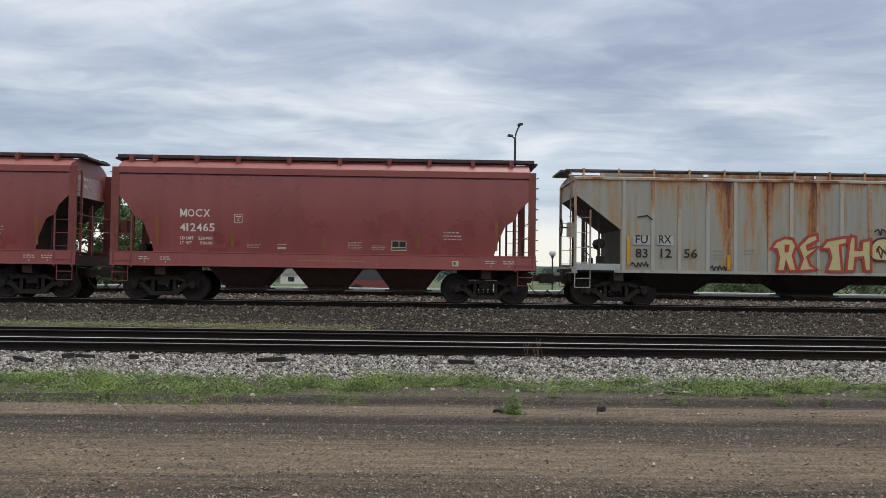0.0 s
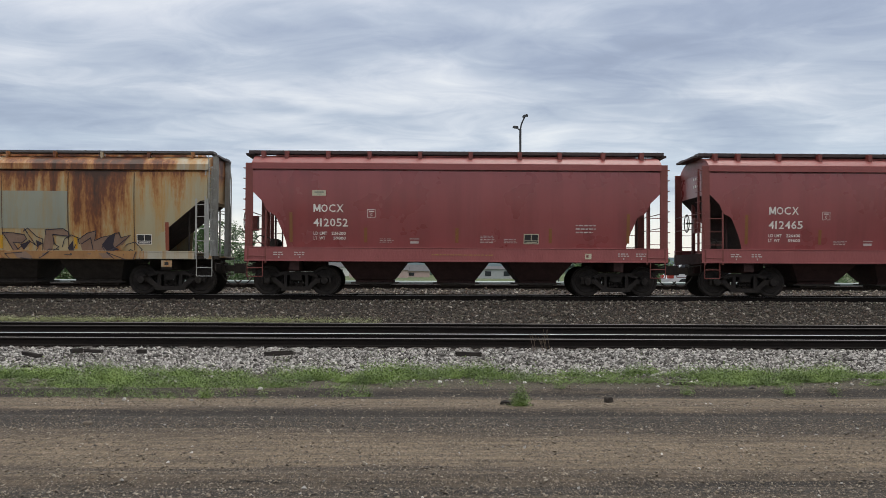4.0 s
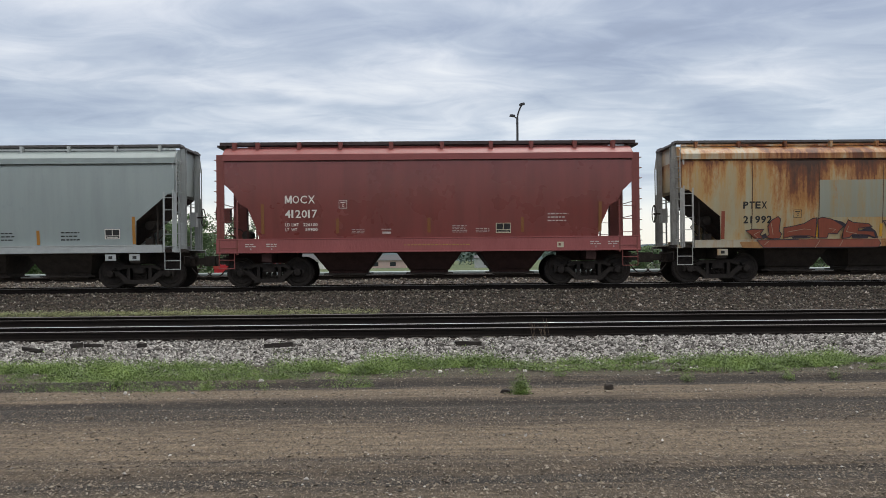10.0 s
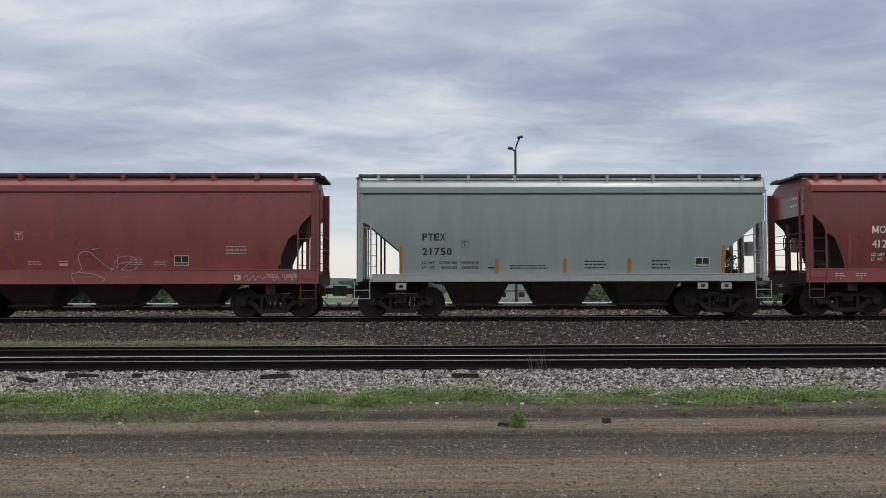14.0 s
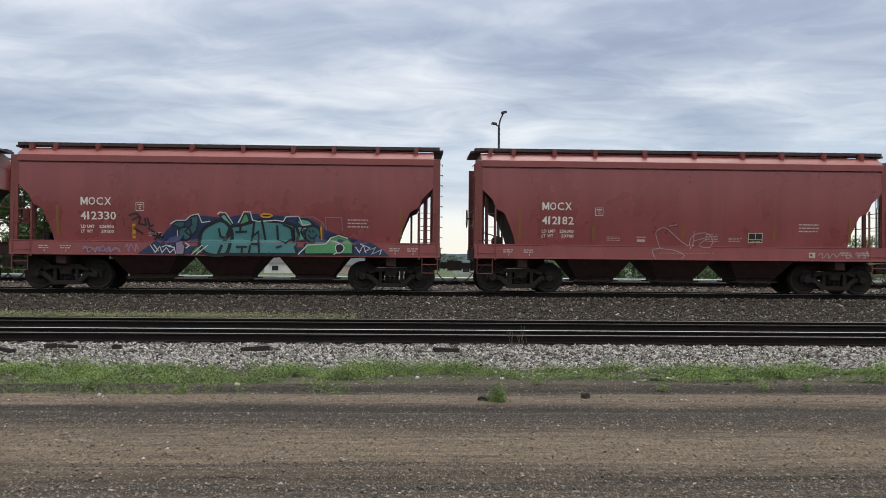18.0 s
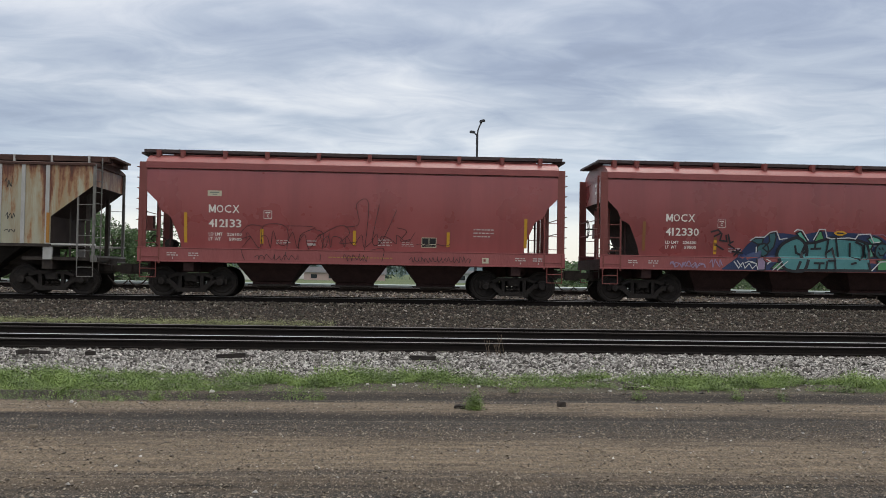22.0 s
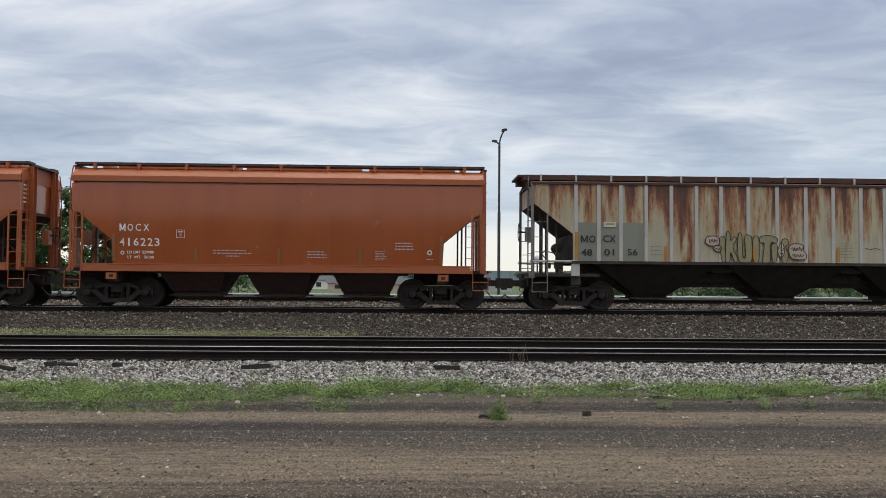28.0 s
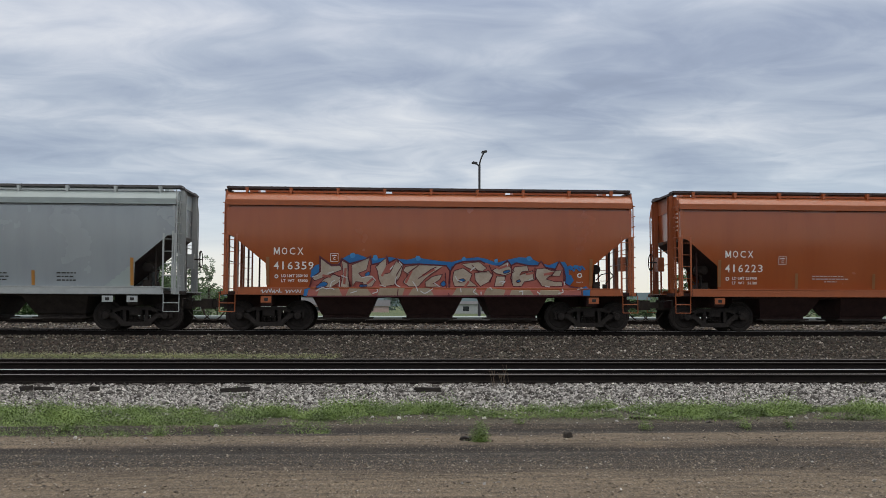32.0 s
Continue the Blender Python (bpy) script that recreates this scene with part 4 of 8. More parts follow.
    for s in (-1, 1):
        bm = bmesh.new()
        box(bm, *sorted((s * end, s * (end + (0.32 if kind == "A" else 0.16)))), -1.0, 1.0, wz - 0.03, wz + 0.03)
        part("crossover_platform", bm, walk_mat, car)
    # sills
    for s in (-1, 1):
        bm = bmesh.new()
        if kind == "A":
            section, reach = [(1.44, 1.49), (1.62, 1.49), (1.62, 1.46), (1.604, 1.45), (1.604, 1.09), (1.615, 1.085), (1.615, 1.05), (1.48, 1.05), (1.48, 1.08), (1.575, 1.085), (1.575, 1.455), (1.44, 1.46)], 6.50
        else:
            section, reach = [(1.44, 1.335), (1.615, 1.335), (1.615, 1.305), (1.604, 1.295), (1.604, 1.10), (1.58, 1.09), (1.50, 1.09), (1.50, 1.11), (1.57, 1.115), (1.57, 1.30), (1.44, 1.305)], 5.88
        extrude(bm, [(s * y, z) for y, z in section], -reach, reach)
        part("side_sill", bm, RED_SILL if trim is RED_TRIM else trim, car)
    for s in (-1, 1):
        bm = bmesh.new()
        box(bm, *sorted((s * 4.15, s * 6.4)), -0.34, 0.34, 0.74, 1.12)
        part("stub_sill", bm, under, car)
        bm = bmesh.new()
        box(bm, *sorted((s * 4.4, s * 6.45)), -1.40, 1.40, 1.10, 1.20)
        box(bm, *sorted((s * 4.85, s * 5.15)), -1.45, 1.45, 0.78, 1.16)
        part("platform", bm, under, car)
        bm = bmesh.new()
        if kind == "A":
            box(bm, *sorted((s * 6.40, s * 6.52)), -1.55, 1.55, 1.02, 1.34)
        else:
            box(bm, *sorted((s * 6.24, s * 6.38)), -1.55, 1.55, 1.10, 1.20)
            box(bm, *sorted((s * 6.38, s * 6.62)), -0.75, 0.75, 1.16, 1.19)
        part("end_sill", bm, under if kind == "A" else trim, car)
        # small writing on the end sheet
        bm = bmesh.new()
        for row in range(2 if kind == "A" else 7):
            for col in range(3):
                y0, z0 = (-0.42 + 0.2 * col, 3.74 - 0.24 * row) if kind == "A" else (-1.36 + 0.15 * col, 3.95 - 0.13 * row)
                w, h = (0.13, 0.09) if kind == "A" else (0.11, 0.05)
                x0 = s * (end + 0.004)
                bm.faces.new([bm.verts.new((x0, y, z)) for y, z in ((y0, z0), (y0 + w, z0), (y0 + w, z0 + h), (y0, z0 + h))])
        tagged(part("end_stencil", bm, WHITE if trim in (RED_TRIM, ORANGE_TRIM) else DARK_PATCH, car), kind="stuff")
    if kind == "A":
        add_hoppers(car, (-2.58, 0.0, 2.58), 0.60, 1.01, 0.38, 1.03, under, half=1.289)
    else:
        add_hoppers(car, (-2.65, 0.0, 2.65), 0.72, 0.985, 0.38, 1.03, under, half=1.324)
    # end cages
    cage = CAGE_PALE if trim is RUSTY_TRIM else trim
    for e in (-1, 1):
        for s in (-1, 1):
            bm = bmesh.new()
            if kind == "A":
                box(bm, *sorted((e * 6.265, e * 6.49)), *sorted((s * 1.50, s * 1.595)), 1.07, 4.06)
                part("corner_post", bm, cage, car)
            else:
                box(bm, *sorted((e * 6.17, e * 6.22)), *sorted((s * 1.53, s * 1.58)), 1.12, 4.0)
                rod(bm, (e * 6.30, s * 1.56, 1.15), (e * 6.30, s * 1.56, 3.85), 0.018)
                rod(bm, (e * 6.30, s * 1.56, 3.85), (e * 6.25, s * 1.5, 4.3), 0.018)
                part("corner_post", bm, cage, car)
            bm = bmesh.new()
            if kind == "A":
                box(bm, *sorted((e * 6.02, e * 6.12)), *sorted((s * 0.78, s * 0.88)), 1.2, 3.3)
            else:       # a tall channel with two flanges
                box(bm, *sorted((e * 6.27, e * 6.29)), *sorted((s * 0.72, s * 0.98)), 1.12, 4.34)
                for y in (0.72, 0.96):
                    box(bm, *sorted((e * 6.29, e * 6.40)), *sorted((s * y, s * (y + 0.02))), 1.12, 4.34)
            part("end_post", bm, cage, car)
            bm = bmesh.new()
            rod(bm, (e * 5.62, s * 1.2, 1.2), (e * 5.62, s * 1.2, 2.6), 0.03)
            part("slope_stay", bm, under, car)
        # ladder on the near and far sides
        for s in (-1, 1):
            if kind == "A":
                lo, hi = sorted((e * 5.86, e * 6.40))
                add_ladder(car, lo, hi, s * 1.60 if s < 0 else 1.60, 1.0, 2.62, 4, cage)
            else:
                lo, hi = sorted((e * 5.92, e * 6.26))
                add_ladder(car, lo, hi, s * 1.585, 1.1, 2.95, 5, cage)
            bm = bmesh.new()
            lo, hi = sorted((e * 5.95, e * 6.42))
            for x in (lo, hi):
                rod(bm, (x, s * 1.59, 0.58), (x, s * 1.59, 1.12), 0.014)
            for z in (0.58, 0.84):
                rod(bm, (lo, s * 1.59, z), (hi, s * 1.59, z), 0.014)
            part("stirrup_step", bm, cage, car)
        # end ladder rungs that stand out past the corner
        bm = bmesh.new()
        out = 6.56 if kind == "A" else 6.36
        for k in range(9):
            z = 1.35 + 0.32 * k
            rod(bm, (e * out, -1.56, z), (e * out, -1.12, z), 0.011)
            rod(bm, (e * (out - 0.08), -1.56, z), (e * (out + 0.01), -1.56, z), 0.011)
        box(bm, *sorted((e * (out - 0.12), e * (out - 0.06))), -1.14, -1.08, 1.2, 4.0)
        part("end_ladder", bm, cage, car)
        bm = bmesh.new()
        rod(bm, (e * (out - 0.10), -1.5, 2.15), (e * (out - 0.10), 1.5, 2.15), 0.014)
        rod(bm, (e * (out - 0.10), -1.5, 2.6), (e * (out - 0.10), 1.5, 2.6), 0.014)
        part("end_handrail", bm, cage, car)
        add_coupler(car, e * 6.40, e)
        add_truck(car, e * 5.0)
    e = brake_end or 1
    if kind == "A":
        add_brake_wheel(car, e * 6.68, e, -0.55, 2.32, cage)
    else:
        add_brake_wheel(car, e * 6.68, e, 0.20, 2.24, cage)
    if kind == "A":
        add_brake_rig(car, e * 5.72, e, cage, 0.34)
    else:
        add_brake_rig(car, e * 5.27, e, cage)
    return car


PALE_RIBS = (-6.62, -5.72, -4.89, -4.01, -3.15, -2.09, -1.40, -0.57, 0.17, 1.05, 1.95, 2.80, 3.66, 4.52, 5.40, 6.30)
RIBS = (-6.77, -6.06, -5.37, -4.58, -3.79, -3.00, -2.23, -1.37, -0.46, 0.45, 1.32, 2.20, 2.96, 3.76, 4.55, 5.35, 6.04, 6.75)


def ribbed_car(name, label, paint, trim, rib_mat, walk_mat, brake_end=1, roof_mat=None, low=1.50):
    deep = low > 1.4
    car = thing(name, label, "freight car")
    bm = bmesh.new()
    corner = 6.86 if deep else 6.72
    rows = resample([(corner, 1.545, low), (corner, 1.545, 2.36), (8.08, 1.545, 3.30 if deep else 3.40), (8.08, 1.545, 3.93)], 0.15)
    loft(bm, rows)
    shade_slopes(part("body", bm, paint, car), SLOPE if deep else SLOPE_BROWN)
    bm = bmesh.new()
    prof = [(-1.60, 3.90), (-1.60, 3.97), (-1.0, 4.06), (0, 4.10), (1.0, 4.06), (1.60, 3.97), (1.60, 3.90)]
    a, b = [[bm.verts.new((x, y, z)) for y, z in prof] for x in (-8.14, 8.14)]
    for k in range(len(prof)):
        bm.faces.new((a[k], a[(k + 1) % len(prof)], b[(k + 1) % len(prof)], b[k]))
    bm.faces.new(a)
    bm.faces.new(b[::-1])
    part("roof", bm, roof_mat or trim, car)
    bm = bmesh.new()
    prism(bm, [(-0.055, low), (0.055, low), (0.055, 3.90), (-0.055, 3.90)], -1.58, -1.54)
    rib = mesh_from("side_rib", bm, rib_mat)
    for x in RIBS if deep else PALE_RIBS:
        for s in (0, 1):
            ob = part("side_rib", rib, rib_mat, car, "", (x, 0, 0))
            ob.rotation_euler = (0, 0, math.pi * s)
    for s in (-1, 1):
        bm = bmesh.new()
        box(bm, -6.9, 6.9, *sorted((s * 1.50, s * (1.60 if low > 1.4 else 1.56))), low - 0.06, low + 0.03)
        part("side_sill", bm, UNDER if deep else trim, car)
        bm = bmesh.new()
        box(bm, -8.35, 8.35, *sorted((s * 0.55, s * 1.1)), 4.08 if deep else 4.22, 4.24 if deep else 4.27)
        part("running_board", bm, walk_mat, car)
        bm = bmesh.new()
        box(bm, -0.03, 0.03, *sorted((s * 1.06, s * 1.125)), 4.0, 4.255 if deep else 4.30)
        clip = mesh_from("walk_bracket", bm, rib_mat)
        for k in range(15):
            part("walk_bracket", clip, rib_mat, car, "", (-7.8 + 15.6 * k / 14, 0, 0))
        if deep:        # pale pads under the ends of the dark sill
            for x in (-6.78, 6.78):
                bm = bmesh.new()
                box(bm, x - 0.13, x + 0.13, *sorted((s * 1.47, s * 1.56)), 1.06, 1.44)
                part("jacking_pad", bm, RIB_WHITE, car, "rust-stained pale steel pad")
        bm = bmesh.new()
        box(bm, *sorted((s * 8.1, s * 8.5)), -0.9, 0.9, 4.20, 4.26)
        part("crossover_platform", bm, walk_mat, car)
    bm = bmesh.new()
    for x in (-5.4, -1.8, 1.8, 5.4):
        box(bm, x - 1.6, x + 1.6, -0.40, 0.40, 4.10, 4.33)
    part("hatch_cover", bm, roof_mat or trim, car)
    bm = bmesh.new()
    box(bm, -8.3, 8.3, -0.33, 0.33, 0.74, 1.10)
    part("centre_sill", bm, UNDER, car)
    bm = bmesh.new()
    box(bm, -6.4, 6.4, -0.62, 0.62, 0.90, 1.48)
    part("slope_bridge", bm, UNDER, car)
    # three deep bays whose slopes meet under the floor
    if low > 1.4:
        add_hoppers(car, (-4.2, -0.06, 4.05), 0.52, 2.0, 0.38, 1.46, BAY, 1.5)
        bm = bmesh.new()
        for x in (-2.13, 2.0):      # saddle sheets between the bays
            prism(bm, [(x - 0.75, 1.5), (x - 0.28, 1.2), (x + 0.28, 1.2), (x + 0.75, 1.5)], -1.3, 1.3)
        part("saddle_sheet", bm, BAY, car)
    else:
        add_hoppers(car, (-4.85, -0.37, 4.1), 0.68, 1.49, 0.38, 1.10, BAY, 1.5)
    for e in (-1, 1):
        bm = bmesh.new()
        box(bm, *sorted((e * 6.0, e * 8.25)), -1.45, 1.45, 1.04, 1.14)
        box(bm, *sorted((e * 6.6, e * 6.9)), -1.45, 1.45, 0.78, 1.1)
        part("platform", bm, UNDER, car)
        bm = bmesh.new()
        box(bm, *sorted((e * 8.05, e * 8.22)), -1.55, 1.55, 1.0, 1.2)
        part("end_sill", bm, trim, car)
        for s in (-1, 1):
            bm = bmesh.new()
            if deep:
                rod(bm, (e * 6.8, s * 1.55, 1.51), (e * 8.2, s * 1.55, 1.51), 0.035, 8)
                part("side_handrail", bm, rib_mat, car)
            else:
                box(bm, *sorted((e * 6.73, e * 8.08)), *sorted((s * 1.50, s * 1.56)), 1.10, 1.30)
                part("end_side_sill", bm, GREY_TRIM, car, "pale painted end of the side sill")
            bm = bmesh.new()
            box(bm, *sorted((e * 8.08, e * 8.16)), *sorted((s * 1.50, s * 1.57)), 1.05, 3.95)
            part("corner_post", bm, trim, car)
            bm = bmesh.new()
            box(bm, *sorted((e * 7.72, e * 7.82)), *sorted((s * 0.9, s * 1.0)), 1.1, 3.2)
            part("end_post", bm, UNDER, car)
            bm = bmesh.new()
            box(bm, *sorted((e * 7.28, e * 7.33)), *sorted((s * 1.1, s * 1.15)), 1.1, 2.75)
            part("slope_stay", bm, UNDER, car)
            lo, hi = sorted((e * 7.66, e * 8.13))
            add_ladder(car, lo, hi, s * 1.585, 1.1, 2.95, 4, trim)
            bm = bmesh.new()
            for x in (lo, hi):
                rod(bm, (x, s * 1.58, 0.56), (x, s * 1.58, 1.12), 0.014)
            for z in (0.56, 0.84):
                rod(bm, (lo, s * 1.58, z), (hi, s * 1.58, z), 0.014)
            part("stirrup_step", bm, trim, car)
        bm = bmesh.new()
        for k in range(8):
            z = 1.4 + 0.34 * k
            rod(bm, (e * 8.24, -1.55, z), (e * 8.24, -1.1, z), 0.011)
            rod(bm, (e * 8.12, -1.55, z), (e * 8.24, -1.55, z), 0.011)
        rod(bm, (e * 8.2, -1.1, 1.2), (e * 8.2, -1.1, 4.2), 0.02)
        part("end_ladder", bm, trim, car)
        add_coupler(car, e * 8.16, e)
        add_truck(car, e * 6.75)
    add_brake_wheel(car, brake_end * 8.42, brake_end, -0.6, 2.45, trim)
    add_brake_rig(car, brake_end * 7.2, brake_end, trim)
    return car


CARS = []   # car, its place along the train


def put(car, offset, first=False):
    ob = car if first else copy_thing(car, pose(0, TRACK_Y, RAIL_Z))
    ob.matrix_basis = pose(offset, TRACK_Y, RAIL_Z)
    CARS.append((ob, offset))
    return tagged(ob, group="cars of the train")


red = rounded_car("hopper_car", "weathered red-oxide covered hopper car on the raised track", "A", RED, RED_TRIM, WALK_RED, UNDER_RED, brake_end=-1)
orange = rounded_car("hopper_car", "clean orange-brown covered hopper car with white stencils", "B", ORANGE, ORANGE_TRIM, WALK_RED, UNDER_RED, brake_end=-1)
grey = rounded_car("hopper_car", "light grey covered hopper car with black stencils", "B", GREY, GREY_TRIM, WALK)
rusty = rounded_car("hopper_car", "cream covered hopper car streaked with heavy rust", "B", RUSTY, RUSTY_TRIM, WALK, brake_end=-1)
streaked = ribbed_car("hopper_car", "long ribbed grey covered hopper car with rust streaks", STREAKED, CAGE_DARK, RIB_WHITE, ROOF_RUST, -1, ROOF_RUST)
pale = ribbed_car("hopper_car", "long ribbed pale grey covered hopper car with yellow graffiti", PALE, PALE_TRIM, PALE_TRIM, WALK, -1, None, 1.09)
put(red, -9.20, True)
reds = [red] + [put(red, o) for o in (-23.25, -51.22, -79.25, -93.31, -107.42)]
put(orange, -139.27, True)
oranges = [orange, put(rounded_car("hopper_car", "orange-brown covered hopper car with graffiti", "B", ORANGE, ORANGE_TRIM, WALK_RED, UNDER_RED), -153.31, True)]
put(grey, -65.24, True)
greys = [grey, put(grey, -167.35)]
put(rusty, -37.16, True)
put(streaked, -123.36, True)
put(pale, 6.64, True)
for car, paint in ((reds[2], RED_DARK), (reds[5], RED_BRIGHT), (greys[1], BLUE_GREY)):
    body = next(ob for ob in car.children if ob.name.startswith("body"))
    body.material_slots[0].link = "OBJECT"
    body.material_slots[0].material = paint
tagged(greys[1], "bluish grey covered hopper car with a glossy side")
tagged(reds[2], "darkly sooted red-oxide covered hopper car on the raised track")
tagged(reds[4], "red-oxide covered hopper car with a teal and navy mural")
tagged(reds[5], "red-oxide covered hopper car with thin black scribbles")
tagged(reds[3], "red-oxide covered hopper car with thin white scribbles")
tagged(oranges[1], "orange-brown covered hopper car with beige and blue graffiti")


# ---- stencils ----
def frame_lines(bm, x, z, w, h, t=0.018):
    patch(bm, x, x + w, z, z + t)
    patch(bm, x, x + w, z + h - t, z + h)
    patch(bm, x, x + t, z + t, z + h - t)
    patch(bm, x + w - t, x + w, z + t, z + h - t)


def plate_c(car, kind, x, z, mat, size=0.27):
    bm = bmesh.new()
    frame_lines(bm, x, z, size, size, 0.013)
    patch(bm, x + 0.05, x + size - 0.05, z + size * 0.68, z + size * 0.80)
    flat("clearance_plate", bm, mat, car, kind)
    lettering("C", mat, car, kind, x + size * 0.38, z + size * 0.18, size * 0.26, size * 0.36)


def placard(car, kind, x, z, frame_mat):
    bm = bmesh.new()
    patch(bm, x, x + 0.46, z, z + 0.31)
    p = flat("consolidated_stencil", bm, BLACK, car, kind, 0.004, "black stencil panel in a pale frame")
    bm = bmesh.new()
    frame_lines(bm, x, z, 0.46, 0.31, 0.022)
    patch(bm, x + 0.22, x + 0.24, z + 0.11, z + 0.29)
    patch(bm, x + 0.022, x + 0.438, z + 0.09, z + 0.11)
    patch(bm, x + 0.06, x + 0.40, z + 0.045, z + 0.06)
    flat("stencil_frame", bm, frame_mat, p, kind, 0.008)


def reflector(car, kind, x, z0, z1, mat, w=0.095):
    bm = bmesh.new()
    patch(bm, x - w / 2, x + w / 2, z0, z1)
    flat("reflector_strip", bm, mat, car, kind, 0.010)


def sill_mark(car, kind, rng, x, mat):
    stencil(car, small_rows(rng, x, 1.30, 2, 0.33, 0.04, 0.065) + [(x + 0.16, 1.14, 0.028, 0.07)], mat, kind)


def mark_red(car, number, decal=False, refl=YELLOW_OLD):
    rng = random.Random(int(number))
    spaced("MOCX", WHITE, car, "A", -4.41, 2.56, 0.91, 0.24, 0.014)
    spaced(number, WHITE, car, "A", -4.41, 2.12, 1.13, 0.245, 0.014, 0.86, 0.62)
    lettering("LD LMT", WHITE, car, "A", -4.41, 1.865, 0.42, 0.095)
    lettering("LT  WT", WHITE, car, "A", -4.41, 1.715, 0.36, 0.095)
    lettering({"412465": "226400", "412052": "226200", "412017": "226100", "412182": "226300", "412330": "226500", "412133": "226100"}[number], WHITE, car, "A", -3.86, 1.865, 0.44, 0.095)
    lettering({"412465": "59600", "412052": "59800", "412017": "59900", "412182": "59700", "412330": "59500", "412133": "59900"}[number], WHITE, car, "A", -3.80, 1.715, 0.38, 0.095)
    plate_c(car, "A", -2.76, 2.40, WHITE, 0.25)
    stencil(car, small_rows(rng, -2.38, 1.74, 3, 0.42, 0.022, 0.05), CREAM, "A")
    stencil(car, [(-1.44, 1.61, 0.26, 0.09), (-1.46, 1.74, 0.30, 0.03)], WHITE, "A")
    stencil(car, small_rows(rng, 0.72, 1.84, 5, 0.45, 0.022, 0.05), CREAM, "A")
    stencil(car, small_rows(rng, 1.45, 1.74, 3, 0.42, 0.022, 0.05), CREAM, "A")
    placard(car, "A", 2.06, 1.61, CREAM)
    stencil(car, small_rows(rng, 3.66, 2.17, 3, 0.62, 0.045, 0.105), WHITE, "A")
    stencil(car, small_rows(rng, -0.78, 1.25, 1, 2.1, 0.030, 0.1), GOLD, "A")
    for x in (-5.62, -4.98, 4.95, 5.50):
        sill_mark(car, "A", rng, x, WHITE)
    stencil(car, [(3.93, 1.15, 0.20, 0.21)], CREAM, "A", "sill_decal")
    stencil(car, [(3.97, 1.20, 0.07, 0.10)], RED_TRIM, "A", "sill_decal_mark", lift=0.008)
    for x in (-5.10, 5.28):
        reflector(car, "A", x, 1.64, 2.55, refl)
    for x in (-2.81, 0.0, 2.88):
        reflector(car, "A", x, 1.64, 2.09, refl)
    if decal:
        stencil(car, [(-4.45, 3.06, 0.42, 0.21)], CREAM, "A", "decal", "cream rectangular decal")
        stencil(car, [(-4.38, 3.15, 0.28, 0.05), (-4.30, 3.10, 0.14, 0.025)], DARK_PATCH, "A", "decal_mark", lift=0.008)


for car, number, decal, refl in zip(reds, ("412465", "412052", "412017", "412182", "412330", "412133"), (0, 1, 0, 0, 0, 1), (YELLOW_OLD,) * 5 + (YELLOW,)):
    mark_red(car, number, decal, refl)
reflector(reds[4], "A", -2.82, 1.56, 2.0, YELLOW)


def bolster_plates(car, mat, xs=(-5.02, 5.04)):
    for x in xs:
        bm = bmesh.new()
        box(bm, x - 0.16, x + 0.16, -1.60, -1.57, 0.86, 1.05)
        p = part("jacking_pad", bm, mat, car)
        bm = bmesh.new()
        box(bm, x - 0.06, x + 0.06, -1.606, -1.59, 0.91, 1.0)
        part("pad_slot", bm, BLACK, p)


def ring_mark(car, kind, x, z, mat, r=0.075):
    bm = bmesh.new()
    n = 14
    a, b = [[bm.verts.new((x + q * math.cos(2 * math.pi * k / n), 0, z + q * math.sin(2 * math.pi * k / n))) for k in range(n)] for q in (r, r * 0.55)]
    for k in range(n):
        bm.faces.new((a[k], a[(k + 1) % n], b[(k + 1) % n], b[k]))
    flat("round_decal", bm, mat, car, kind)


def mark_orange(car, number, limit, weight, seed):
    rng = random.Random(seed)
    spaced("MOCX", WHITE, car, "B", -4.81, 2.32, 0.92, 0.22, 0.012, 0.72)
    spaced(number, WHITE, car, "B", -4.81, 1.87, 1.23, 0.24, 0.010, 0.74)
    lettering("LD LMT " + limit, WHITE, car, "B", -4.58, 1.635, 0.80, 0.09)
    lettering("LT  WT   " + weight, WHITE, car, "B", -4.58, 1.485, 0.80, 0.09)
    ring_mark(car, "B", -4.73, 1.66, WHITE, 0.06)
    plate_c(car, "B", -3.10, 2.12, WHITE, 0.25)
    stencil(car, small_rows(rng, -2.0, 1.74, 2, 1.2, 0.035, 0.085) + small_rows(rng, -1.6, 1.57, 1, 0.4, 0.035, 0.08), WHITE, "B")
    stencil(car, small_rows(rng, 0.87, 1.72, 3, 0.6, 0.035, 0.085), WHITE, "B")
    stencil(car, small_rows(rng, 2.95, 1.75, 6, 0.32, 0.02, 0.05), CREAM, "B")
    stencil(car, small_rows(rng, 3.55, 2.0, 3, 0.6, 0.045, 0.09), WHITE, "B")
    ring_mark(car, "B", 4.62, 1.74, WHITE, 0.08)
    stencil(car, small_rows(rng, 4.52, 1.52, 1, 0.22, 0.025, 0.05), WHITE, "B")
    for x in (-4.99, 4.97):
        reflector(car, "B", x, 1.40, 2.25, YELLOW_OLD)
    for x in (-2.51, 0.0, 2.48):
        reflector(car, "B", x, 1.36, 1.84, YELLOW_OLD)
    bolster_plates(car, ORANGE_TRIM)


